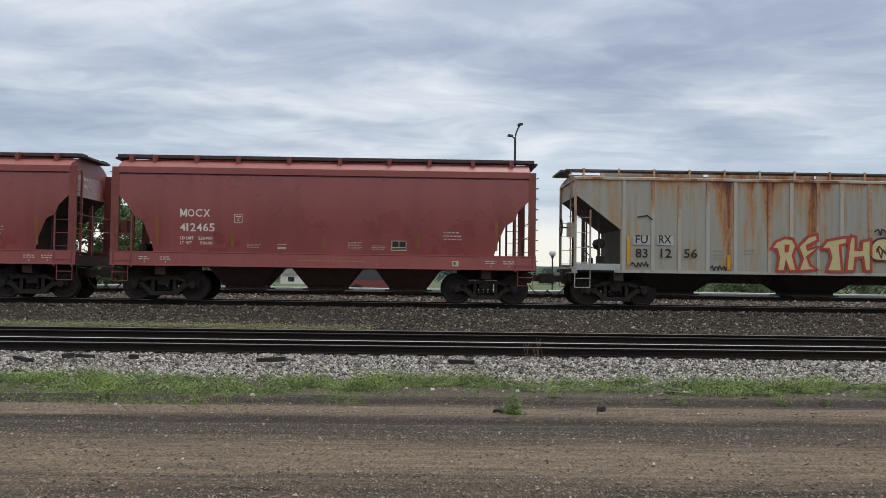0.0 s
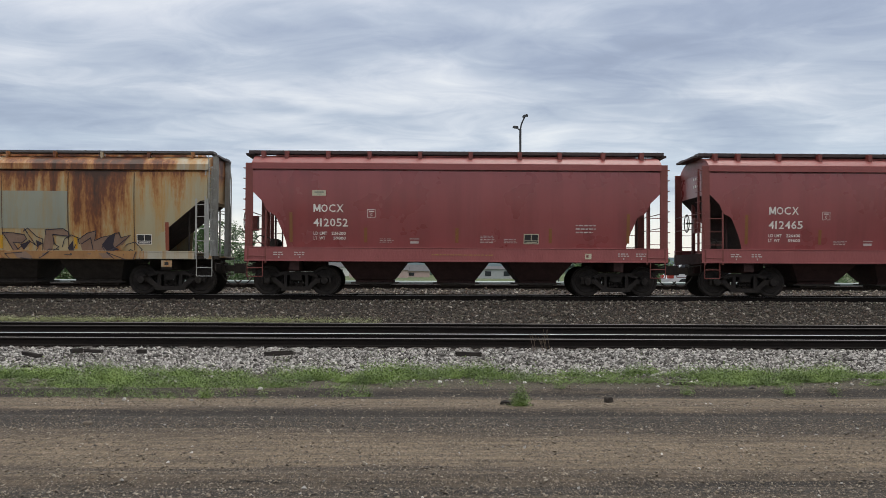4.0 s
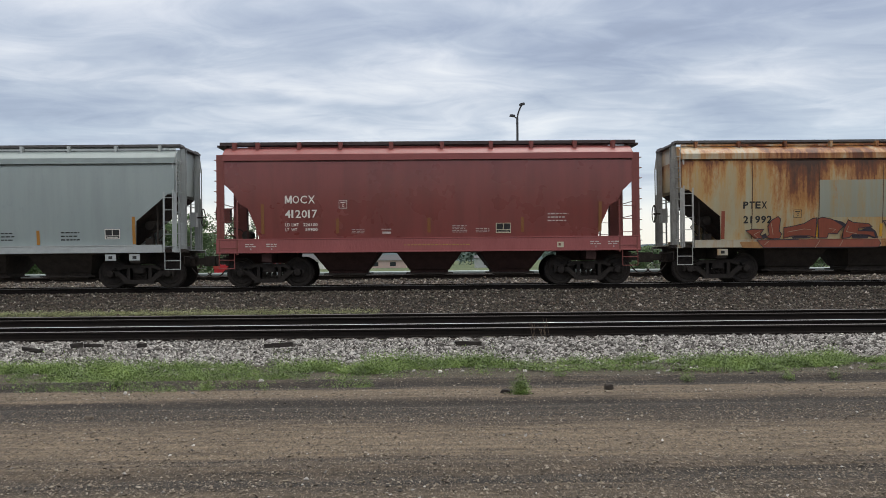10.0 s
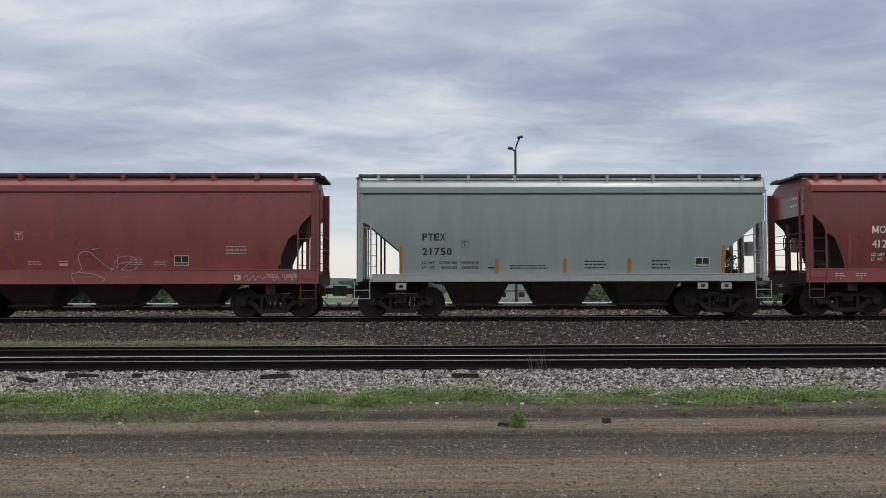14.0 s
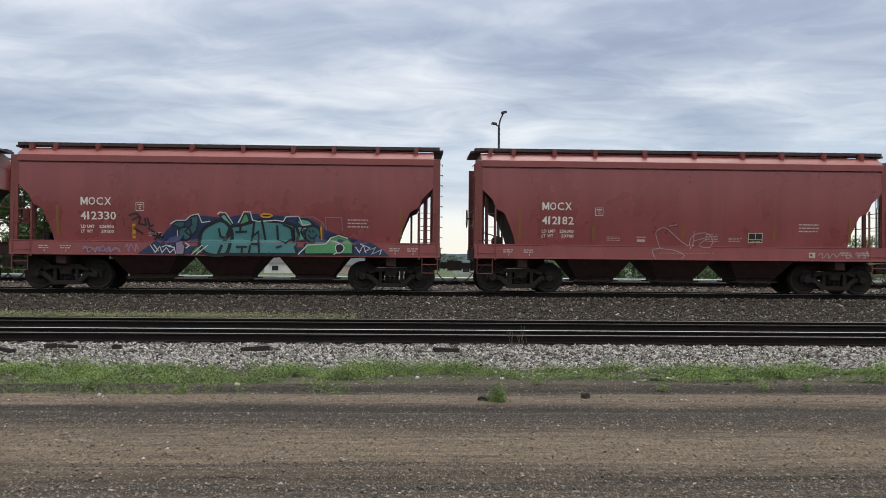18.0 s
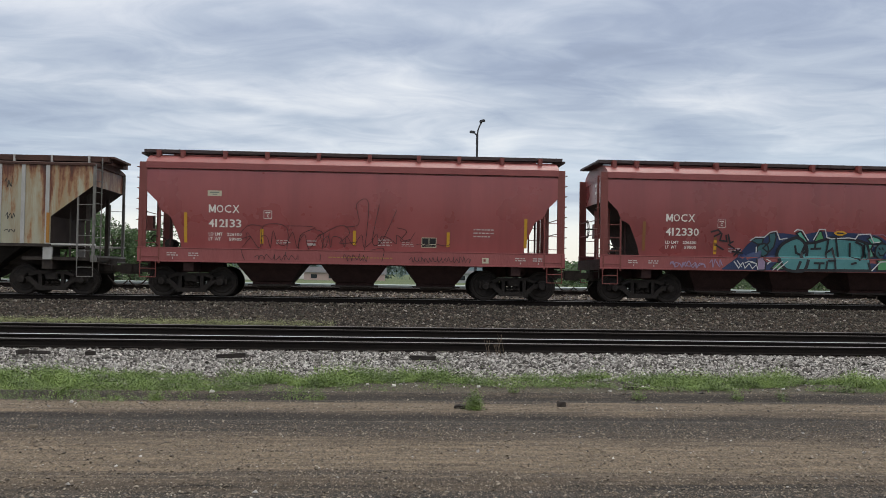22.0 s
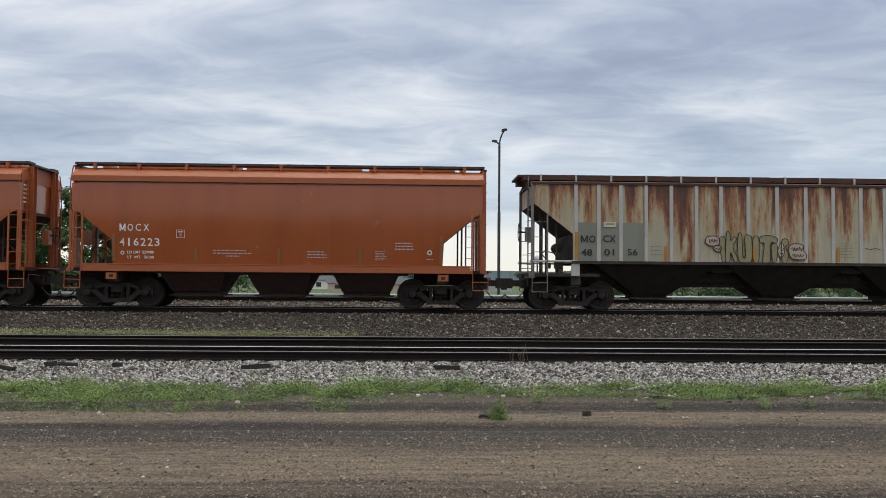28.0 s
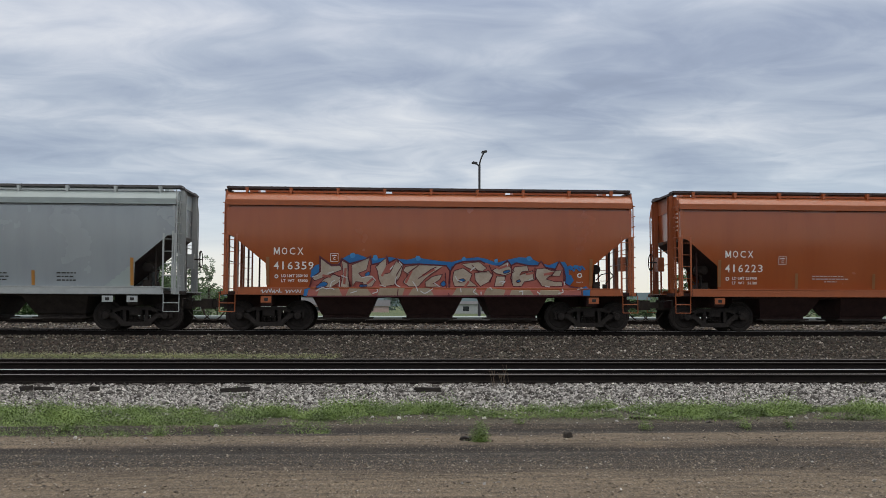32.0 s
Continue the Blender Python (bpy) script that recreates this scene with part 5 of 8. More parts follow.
mark_orange(oranges[0], "416223", "229900", "56100", 3)
mark_orange(oranges[1], "416359", "230100", "55900", 4)
for car in greys:
    rng = random.Random(8)
    if car is grey:
        spaced("PTEX", BLACK, car, "B", -4.34, 2.36, 0.70, 0.22)
        spaced("21750", BLACK, car, "B", -4.34, 1.91, 0.91, 0.23)
        lettering("LD LMT    227500 LBS   103200 KGS", BLACK, car, "B", -4.34, 1.64, 1.75, 0.085)
        lettering("LT  WT      56500 LBS    26550 KGS", BLACK, car, "B", -4.34, 1.49, 1.75, 0.085)
        plate_c(car, "B", -3.15, 2.13, BLACK, 0.25)
    stencil(car, [(-2.32, 1.50, 0.20, 0.06)] + small_rows(rng, -1.63, 1.57, 2, 1.30, 0.04, 0.075), BLACK, "B")
    stencil(car, small_rows(rng, 0.67, 1.70, 3, 0.75, 0.045, 0.10), BLACK, "B")
    stencil(car, small_rows(rng, 2.75, 1.71, 3, 0.60, 0.05, 0.11), BLACK, "B")
    if car is grey:
        placard(car, "B", 4.09, 1.52, WHITE)
    for x in (-5.0, 4.98):
        reflector(car, "B", x, 1.36, 2.2, ORANGE_REFL)
    for x in (-2.05, 0.06, 2.06):
        reflector(car, "B", x, 1.36, 1.80, ORANGE_REFL)
    bolster_plates(car, GREY_TRIM, (-4.99, 4.3, 5.03))
rng = random.Random(12)
spaced("PTEX", BLACK, rusty, "B", -4.35, 2.29, 0.73, 0.22)
spaced("21992", BLACK, rusty, "B", -4.34, 1.84, 0.89, 0.23)
plate_c(rusty, "B", -2.78, 2.0, BLACK, 0.25)
bm = bmesh.new()
patch(bm, -1.98, 1.99, 2.01, 3.16)
flat("paint_patch", bm, PATCH, rusty, "B", 0.003, "fresh grey-green rectangular paint patch")
for x in (-4.07, -1.99, 0.0, 2.01, 4.02):
    bm = bmesh.new()
    patch(bm, x - 0.012, x + 0.012, 1.36, 3.74)
    flat("weld_seam", bm, SEAM, rusty, "B", 0.006)
placard(rusty, "B", 4.09, 1.54, WHITE)
for x in (-4.97, 5.02):
    reflector(rusty, "B", x, 1.36, 2.22, PAINT_BRICK, 0.11)
for x in (-2.06, -0.04, 2.23):
    reflector(rusty, "B", x, 1.40, 1.80, YELLOW)
bolster_plates(rusty, RUSTY_TRIM)
# the two ribbed cars
for words, x, z, w, h in (("MO", -6.62, 2.10, 0.47, 0.22), ("CX", -5.93, 2.11, 0.40, 0.22), ("48", -6.61, 1.69, 0.34, 0.21), ("01", -5.90, 1.70, 0.32, 0.21), ("56", -5.17, 1.71, 0.32, 0.20)):
    if words == "MO":
        spaced(words, BLACK, streaked, "C", x, z, w, h, thick=0.012, fat=0.8)
    else:
        lettering(words, BLACK, streaked, "C", x, z, w, h, thick=0.012)
bm = bmesh.new()
for x0, x1 in ((-6.70, -6.13), (-5.99, -5.44), (-5.30, -4.66)):
    patch(bm, x0, x1, 1.54, 2.72)
ob = flat("paint_patch", bm, DARK_PATCH, streaked, "C", 0.0, "dull grey paint patch behind the number")
ob.location.y = 0.030
stencil(streaked, [(-5.91, 2.58, 0.39, 0.20)], CREAM, "C", "decal", "cream rectangular decal")
stencil(streaked, [(-5.85, 2.66, 0.27, 0.05)], DARK_PATCH, "C", "decal_mark", lift=0.008)
stencil(streaked, [(3.09, 1.58, 0.57, 0.36)], PAINT_BRICK, "C", "rust_patch", lift=0.0)
stencil(streaked, [(3.97, 1.68, 0.41, 0.34)], DARK_PATCH, "C", "dark_patch")
placard(streaked, "C", 4.70, 1.70, WHITE)
for x, top in ((-6.76, 2.42), (-3.97, 2.0), (-1.19, 2.03), (1.46, 2.02), (6.79, 2.46)):
    reflector(streaked, "C", x, 1.56, top, ORANGE_REFL)
stencil(streaked, small_rows(rng, 1.55, 2.15, 6, 0.45, 0.025, 0.09) + small_rows(rng, 4.7, 2.33, 3, 0.46, 0.03, 0.08) + small_rows(rng, -4.45, 1.98, 3, 0.4, 0.03, 0.12), DARK_PATCH, "C")
for words, x, z, w, h in (("FU", -6.26, 1.94, 0.38, 0.25), ("RX", -5.53, 1.95, 0.38, 0.25), ("83", -6.26, 1.50, 0.38, 0.28), ("12", -5.48, 1.51, 0.34, 0.28), ("56", -4.76, 1.51, 0.42, 0.28)):
    lettering(words, BLACK, pale, "C", x, z, w, h, thick=0.014)
stencil(pale, [(-6.33, 1.90, 0.52, 0.34), (-5.58, 1.90, 0.50, 0.34)], GREY_TRIM, "C", "paint_patch", lift=-0.001)
for x, z0, z1 in ((-6.47, 1.27, 2.15), (-3.36, 1.18, 1.63)):
    reflector(pale, "C", x, z0, z1, YELLOW)
stencil(pale, small_rows(rng, -3.85, 1.72, 3, 0.35, 0.035, 0.12) + small_rows(rng, -2.9, 1.75, 2, 0.4, 0.035, 0.12), DARK_PATCH, "C")


# ---- graffiti: brush strokes and filled shapes on the car sides ----
def ribbon(bm, pts, width, rise=0.0):
    """A brush stroke with mitred bends, a hair's breadth above the last one."""
    r = width / 2
    pts = [p for k, p in enumerate(pts) if k == 0 or math.hypot(p[0] - pts[k - 1][0], p[1] - pts[k - 1][1]) > 1e-3]
    fine = [pts[0]]
    for (ax, az), (bx, bz) in zip(pts, pts[1:]):
        n = max(1, int(math.hypot(bx - ax, bz - az) / 0.25))
        fine += [(ax + (bx - ax) * k / n, az + (bz - az) * k / n) for k in range(1, n + 1)]
    rows = []
    for k, (x, z) in enumerate(fine):
        a, b = fine[max(k - 1, 0)], fine[min(k + 1, len(fine) - 1)]
        d1, d2 = Vector((x - a[0], z - a[1])), Vector((b[0] - x, b[1] - z))
        d1 = d1.normalized() if d1.length > 1e-5 else d2.normalized()
        d2 = d2.normalized() if d2.length > 1e-5 else d1
        d = d1 + d2
        d = d.normalized() if d.length > 0.2 else d1
        q = r / max(0.55, d.dot(d1))
        ex = -r * 0.6 * d.x if k == 0 else (r * 0.6 * d.x if k == len(fine) - 1 else 0.0)
        ez = -r * 0.6 * d.y if k == 0 else (r * 0.6 * d.y if k == len(fine) - 1 else 0.0)
        rows.append([bm.verts.new((x + ex - d.y * q * s, -rise - 0.0002 * k, z + ez + d.x * q * s)) for s in (-1, 1)])
    for a, b in zip(rows, rows[1:]):
        bm.faces.new((a[0], a[1], b[1], b[0]))


def curve_of(pts, closed=False, n=5):
    """A smooth line through a few points."""
    out, m = [], len(pts)
    for k in range(m if closed else m - 1):
        p0, p1, p2, p3 = [pts[(k + j) % m] if closed else pts[min(max(k + j, 0), m - 1)] for j in (-1, 0, 1, 2)]
        for i in range(n):
            t = i / n
            out.append(tuple(0.5 * (2 * b + (c - a) * t + (2 * a - 5 * b + 4 * c - d) * t * t + (3 * b - a - 3 * c + d) * t ** 3) for a, b, c, d in zip(p0, p1, p2, p3)))
    return out + ([] if closed else [pts[-1]])


def band(bm, tops, z0):
    """A filled shape between a smooth upper line and a level base."""
    tops = curve_of(tops, n=6)
    n = 5
    cols = [[bm.verts.new((x, 0, z0 + (z - z0) * k / n)) for k in range(n + 1)] for x, z in tops]
    for a, b in zip(cols, cols[1:]):
        for k in range(n):
            bm.faces.new((a[k], b[k], b[k + 1], a[k + 1]))


def strokes(car, kind, lines, mat, width, lift=0.02, name="graffiti_line"):
    for i, line in enumerate(lines):
        bm = bmesh.new()
        ribbon(bm, line, width, 0.0005 * i)
        flat(name, bm, mat, car, kind, lift)


def scribble(rng, x, z, w, h, loops):
    """A loose looping hand line."""
    return curve_of([(x + w * k / loops + rng.uniform(-0.5, 0.5) * w / loops * 1.4, z + h * (0.5 + 0.5 * math.sin(k * 2.3)) * rng.uniform(0.7, 1.0)) for k in range(loops + 1)], n=4)


def fills(car, kind, outlines, mat, lift, name="graffiti_fill", edge=None, width=0.03, curved=False, label=""):
    """Sprayed shapes, each inside a closed outline, with a drawn edge round every one if wanted."""
    outlines = [curve_of(list(p), True, 4) if curved else list(p) for p in outlines]
    for i, pts in enumerate(outlines):
        bm = bmesh.new()
        vs = [bm.verts.new((x, -0.0005 * i, z)) for x, z in pts]
        for tri in geometry.tessellate_polygon([[Vector((x, z, 0)) for x, z in pts]]):
            bm.faces.new([vs[k] for k in tri])
        for k in range(16):
            bmesh.ops.bisect_plane(bm, geom=bm.verts[:] + bm.edges[:] + bm.faces[:], plane_co=(0, 0, 1.06 + 0.1 * k), plane_no=(0, 0, 1))
        ob = flat(name, bm, mat, car, kind, lift, label)
        if edge:
            bm = bmesh.new()
            ribbon(bm, pts + pts[:2], width, 0.0005 * i)
            flat("graffiti_edge", bm, edge, ob, kind, lift + 0.006)


# teal mural on a navy cloud
mural = reds[4]
CLOUD_TOP = [(-2.66, 1.10), (-2.05, 1.56), (-1.71, 1.94), (-1.11, 2.22), (-0.68, 2.26), (-0.08, 2.22), (0.61, 2.34), (1.22, 2.31), (2.17, 2.28), (2.61, 2.15), (3.05, 1.86),
             (3.74, 1.64), (4.44, 1.46), (4.95, 1.10)]
bm = bmesh.new()
band(bm, CLOUD_TOP, 1.085)
flat("graffiti_cloud", bm, PAINT_NAVY, mural, "A", 0.008, "navy spray-painted cloud")
fills(mural, "A", (
    ((-1.69, 2.01), (-1.52, 2.08), (-1.28, 2.09), (-1.31, 1.91), (-1.45, 1.90)),
    ((-1.11, 2.23), (-0.90, 2.28), (-0.87, 2.13), (-0.93, 1.82), (-1.10, 1.64), (-1.28, 1.78), (-1.07, 1.99)),
), PAINT_DEEP, 0.014, edge=PAINT_BLACK, width=0.045)
fills(mural, "A", (
    ((-0.22, 2.27), (-0.08, 2.33), (0.17, 2.00), (0.03, 1.96)),
    ((2.10, 2.13), (2.29, 2.21), (2.49, 2.15), (2.61, 2.03), (2.26, 1.95)),
), PAINT_MINT, 0.014, edge=PAINT_BLACK, width=0.045)
fills(mural, "A", (
    ((0.51, 2.32), (0.59, 2.35), (0.68, 2.11), (0.37, 2.00)),
    ((-1.08, 1.14), (-0.89, 1.33), (-0.65, 1.37), (-0.41, 1.10)),
), PAINT_GREEN, 0.014, edge=PAINT_BLACK, width=0.04)
fills(mural, "A", (
    ((-1.48, 1.77), (-1.38, 1.90), (-1.21, 1.92), (-1.11, 1.80), (-1.12, 1.61), (-1.26, 1.52), (-1.41, 1.59)),
), PAINT_DEEP, 0.020, edge=PAINT_BLACK, width=0.05, curved=True)
fills(mural, "A", (
    ((-1.53, 1.43), (-1.34, 1.48), (-1.24, 1.33), (-1.27, 1.09), (-1.51, 1.08)),
), PAINT_LILAC, 0.020, edge=PAINT_BLACK, width=0.04)
fills(mural, "A", (
    ((2.36, 1.12), (2.37, 1.42), (2.67, 1.49), (3.01, 1.48), (3.12, 1.65), (3.43, 1.71), (3.71, 1.62), (3.83, 1.41), (3.85, 1.14)),
), PAINT_GREEN, 0.018, edge=PAINT_BLACK, width=0.06)
fills(mural, "A", (
    ((2.02, 1.97), (2.31, 1.97), (2.23, 1.81), (2.37, 1.57), (2.04, 1.50)),
), PAINT_MINT, 0.020, edge=PAINT_BLACK, width=0.05)
fills(mural, "A", (
    ((-0.24, 1.10), (0.10, 1.95), (0.44, 1.99), (0.75, 2.09), (0.86, 2.15), (1.76, 2.09), (2.09, 1.99), (2.18, 1.71), (2.08, 1.36), (2.15, 1.12)),
), PAINT_TEAL, 0.024, edge=PAINT_BLACK, width=0.085)
fills(mural, "A", (
    ((-0.42, 2.06), (-0.15, 2.12), (0.08, 1.93), (0.15, 1.65), (0.07, 1.24), (-0.07, 1.08), (-0.48, 1.08), (-0.72, 1.23), (-0.83, 1.54), (-0.73, 1.85)),
), PAINT_TEAL, 0.032, edge=PAINT_BLACK, width=0.10, curved=True)
fills(mural, "A", (
    ((2.37, 1.78), (2.45, 1.94), (2.61, 1.99), (2.78, 1.91), (2.84, 1.72), (2.73, 1.54), (2.56, 1.49), (2.40, 1.59)),
), PAINT_DEEP, 0.032, edge=PAINT_BLACK, width=0.05, curved=True)
strokes(mural, "A", (
    ((-0.25, 1.87), (-0.21, 1.65), (-0.05, 1.58), (-0.03, 1.44)),
    ((-0.05, 1.58), (0.10, 1.69), (0.08, 1.90)),
    ((0.27, 1.78), (0.58, 1.80)),
    ((0.41, 1.97), (0.39, 1.78)),
    ((0.31, 1.33), (0.62, 1.33)),
    ((0.48, 1.33), (0.47, 1.10)),
    ((0.82, 2.09), (0.76, 1.61), (0.69, 1.11)),
    ((0.77, 1.66), (0.95, 1.80), (1.00, 1.11)),
    ((0.76, 1.42), (0.97, 1.42)),
    ((1.06, 2.11), (1.16, 1.56), (1.30, 1.11)),
    ((1.52, 1.98), (1.54, 1.53), (1.80, 1.46), (1.99, 1.60), (1.95, 1.92), (1.72, 2.02)),
    ((1.52, 1.32), (1.66, 1.36)),
), PAINT_BLACK, 0.065, 0.046)
strokes(mural, "A", (
    ((2.49, 1.85), (2.52, 1.80)),
    ((2.59, 1.85), (2.63, 1.80)),
    ((2.47, 1.71), (2.54, 1.61), (2.66, 1.63), (2.72, 1.73)),
), PAINT_BLACK, 0.04, 0.046)
strokes(mural, "A", (
    ((-1.71, 2.01), (-1.54, 2.12), (-1.26, 2.12), (-1.08, 2.28), (-0.87, 2.32), (-0.76, 2.06), (-0.52, 2.10)),
    ((-0.29, 2.32), (-0.22, 2.38), (-0.04, 2.36), (0.17, 2.05)),
    ((0.34, 2.07), (0.51, 2.40), (0.70, 2.40), (0.77, 2.15), (0.93, 2.11), (1.48, 2.15), (1.70, 2.12), (1.79, 2.26), (2.17, 2.28), (2.30, 2.01), (2.49, 2.03)),
    ((-1.50, 1.81), (-1.50, 1.55), (-1.72, 1.32), (-1.55, 1.29)),
    ((3.13, 1.55), (3.40, 1.48), (3.54, 1.27), (3.26, 1.13)),
    ((2.18, 1.12), (2.46, 1.40), (3.01, 1.44), (3.15, 1.63), (3.39, 1.71), (3.67, 1.62)),
    ((-1.22, 1.43), (-1.10, 1.36), (-1.20, 1.28)),
), PAINT_WHITE, 0.035, 0.040)
strokes(mural, "A", (
    ((1.01, 2.29), (1.10, 2.24), (1.25, 2.24), (1.37, 2.29), (1.27, 2.34), (1.10, 2.34), (1.01, 2.29)),
    ((2.85, 1.96), (2.87, 1.54)),
), YELLOW, 0.05, 0.050)
fills(mural, "A", (
    ((3.31, 1.37), (3.45, 1.45), (3.57, 1.34), (3.50, 1.20), (3.36, 1.18)),
), PAINT_BLACK, 0.046, edge=PAINT_WHITE, width=0.03, curved=True)
strokes(mural, "A", (
    ((-2.27, 1.35), (-2.13, 1.15)),
    ((-2.17, 1.37), (-2.03, 1.18)),
    ((-2.13, 1.13), (-1.99, 1.32), (-1.92, 1.13), (-1.79, 1.29), (-1.68, 1.13), (-1.55, 1.26), (-1.51, 1.10)),
    ((-1.92, 1.30), (-1.79, 1.36), (-1.62, 1.31)),
    ((-1.03, 1.09), (-0.72, 1.37)),
    ((-0.89, 1.09), (-0.55, 1.37)),
    ((3.92, 1.35), (4.04, 1.19), (4.15, 1.42), (4.24, 1.18)),
    ((4.06, 1.45), (4.36, 1.33), (4.18, 1.21), (4.53, 1.35), (4.41, 1.14), (4.71, 1.28), (4.66, 1.13)),
), PAINT_WHITE, 0.03, 0.044)
strokes(mural, "A", (
    ((-2.96, 2.26), (-2.74, 2.33), (-2.65, 2.23), (-2.86, 2.12)),
    ((-2.62, 2.21), (-2.67, 2.00), (-2.45, 1.97), (-2.48, 2.16)),
    ((-2.41, 2.18), (-2.34, 1.92), (-2.24, 1.97)),
    ((-2.79, 1.85), (-2.55, 1.71)),
    ((-2.39, 1.87), (-2.19, 1.75)),
    ((-2.25, 1.66), (-1.93, 1.61)),
    ((-2.13, 1.73), (-2.05, 1.53)),
    ((-2.00, 1.72), (-2.20, 1.53)),
), PAINT_BLACK, 0.05, 0.014)
strokes(mural, "A", (
    ((-2.34, 1.75), (-1.96, 1.72)),
    ((-2.32, 1.63), (-2.00, 1.68)),
    ((2.17, 2.25), (2.61, 2.27), (2.90, 2.10), (3.01, 1.89)),
    ((3.01, 1.86), (2.99, 2.26), (3.48, 2.25), (3.50, 1.86)),
), PAINT_LILAC, 0.02, 0.012)
rng = random.Random(5)
strokes(mural, "A", [scribble(rng, -4.3, 1.12, 1.1, 0.22, 16), scribble(rng, -4.3, 1.14, 1.1, 0.18, 13), scribble(rng, -3.0, 1.15, 0.4, 0.3, 8)], PAINT_LILAC, 0.028, 0.02)

# thin black scribbles
sketch = reds[5]
strokes(sketch, "A", [curve_of(list(line), n=4) for line in (((-3.5, 1.9), (-3.2, 2.2), (-2.8, 2.17)), ((-3.5, 1.75), (-3.15, 1.85), (-3.4, 1.5), (-3.3, 1.14)), ((-2.8, 1.6), (-2.75, 2.2), (-2.05, 2.13), (-2.1, 1.15)),
                      ((-2.05, 2.2), (-1.2, 2.17), (-1.65, 1.9), (-1.69, 1.16)), ((-1.2, 2.1), (-0.95, 1.95), (-1.03, 1.16)), ((-1.1, 1.9), (-0.4, 2.25), (-0.15, 2.0), (-0.45, 1.7), (0.1, 1.75)),
                      ((-0.3, 2.2), (0.13, 2.3), (0.05, 2.9), (0.42, 2.93), (0.28, 1.17)), ((0.75, 2.9), (0.55, 1.75), (0.85, 1.8), (1.28, 2.75)), ((1.3, 2.2), (1.6, 2.1), (1.4, 1.8), (1.7, 1.85)),
                      ((0.5, 1.5), (0.9, 1.55), (0.85, 1.15)))], MARKER, 0.017, 0.012)
rng = random.Random(11)
strokes(sketch, "A", [scribble(rng, -3.0, 1.14, 1.3, 0.2, 20), scribble(rng, 1.7, 1.15, 1.9, 0.2, 44), scribble(rng, 1.9, 1.66, 1.0, 0.08, 9), scribble(rng, -0.3, 1.15, 0.7, 0.24, 14), scribble(rng, -3.3, 1.5, 2.6, 0.6, 17), scribble(rng, -1.0, 1.55, 1.6, 0.5, 12),
                      scribble(rng, 0.5, 1.7, 1.3, 0.4, 9)], MARKER, 0.015, 0.012)

# thin white scribbles
chalk = reds[3]
strokes(chalk, "A", [curve_of([(-0.9, 1.1), (-1.0, 1.35), (-0.75, 1.45), (-0.85, 1.9), (-0.6, 2.05), (-0.35, 1.9), (0.0, 1.6), (0.3, 1.5), (0.35, 1.95)]),
                     curve_of([(-0.75, 1.4), (-0.3, 1.35), (0.0, 1.2), (-0.1, 1.1)]), curve_of([(0.2, 1.4), (0.3, 1.8), (0.75, 1.9), (0.95, 1.65), (0.8, 1.45), (0.5, 1.5), (0.75, 1.75), (0.35, 1.65)]),
                     ((-0.45, 2.1), (-0.2, 2.15))], CHALK, 0.022, 0.012)
rng = random.Random(21)
strokes(chalk, "A", [scribble(rng, 4.25, 1.14, 0.65, 0.22, 9), scribble(rng, 5.05, 1.14, 0.3, 0.18, 5), scribble(rng, 5.4, 1.16, 0.45, 0.24, 8)], CHALK, 0.022, 0.012)

# beige letters on an orange-brown car, with a blue rim above
burner = oranges[1]
fills(burner, "B", (
    ((-3.70, 1.65), (-3.67, 1.86), (-3.55, 2.00), (-3.34, 2.07), (-2.89, 2.00), (-2.72, 2.21), (-2.55, 2.32), (-2.27, 2.35), (-1.99, 2.25), (-1.65, 2.22), (-1.27, 2.27), (-1.02, 2.22), (-0.75, 2.19), (-0.44, 2.26), (-0.06, 2.20), (0.32, 2.15), (0.64, 2.13), (1.02, 2.24), (1.43, 2.28), (1.71, 2.23), (2.02, 2.11), (2.36, 2.21), (2.71, 2.29), (3.06, 2.27), (3.37, 2.12), (3.66, 2.05), (3.92, 2.16), (4.15, 2.16), (4.27, 1.95), (4.30, 1.45), (3.83, 1.54), (-3.51, 1.48)),
    ((4.15, 1.71), (4.34, 1.76), (4.44, 1.58), (4.30, 1.40), (4.18, 1.50)),
    ((4.68, 1.34), (4.82, 1.41), (4.92, 1.30), (4.91, 1.11), (4.70, 1.11)),
    ((-3.89, 1.07), (-3.86, 1.27), (-3.69, 1.31), (-3.65, 1.05)),
), PAINT_BLUE, 0.008, label="bright blue spray-painted rim")
fills(burner, "B", (
    ((-2.49, 2.35), (-2.37, 2.39), (-2.34, 2.27), (-2.46, 2.23)),
    ((-1.79, 2.30), (-1.68, 2.32), (-1.65, 2.18), (-1.77, 2.17)),
    ((-0.49, 2.28), (-0.38, 2.31), (-0.33, 2.19), (-0.45, 2.16)),
    ((0.95, 2.26), (1.03, 2.29), (1.07, 2.19), (0.96, 2.15)),
    ((1.95, 2.21), (2.04, 2.23), (2.05, 2.11), (1.97, 2.11)),
    ((2.95, 2.29), (3.06, 2.32), (3.13, 2.22), (3.00, 2.18)),
), PAINT_SKY, 0.012, curved=True)
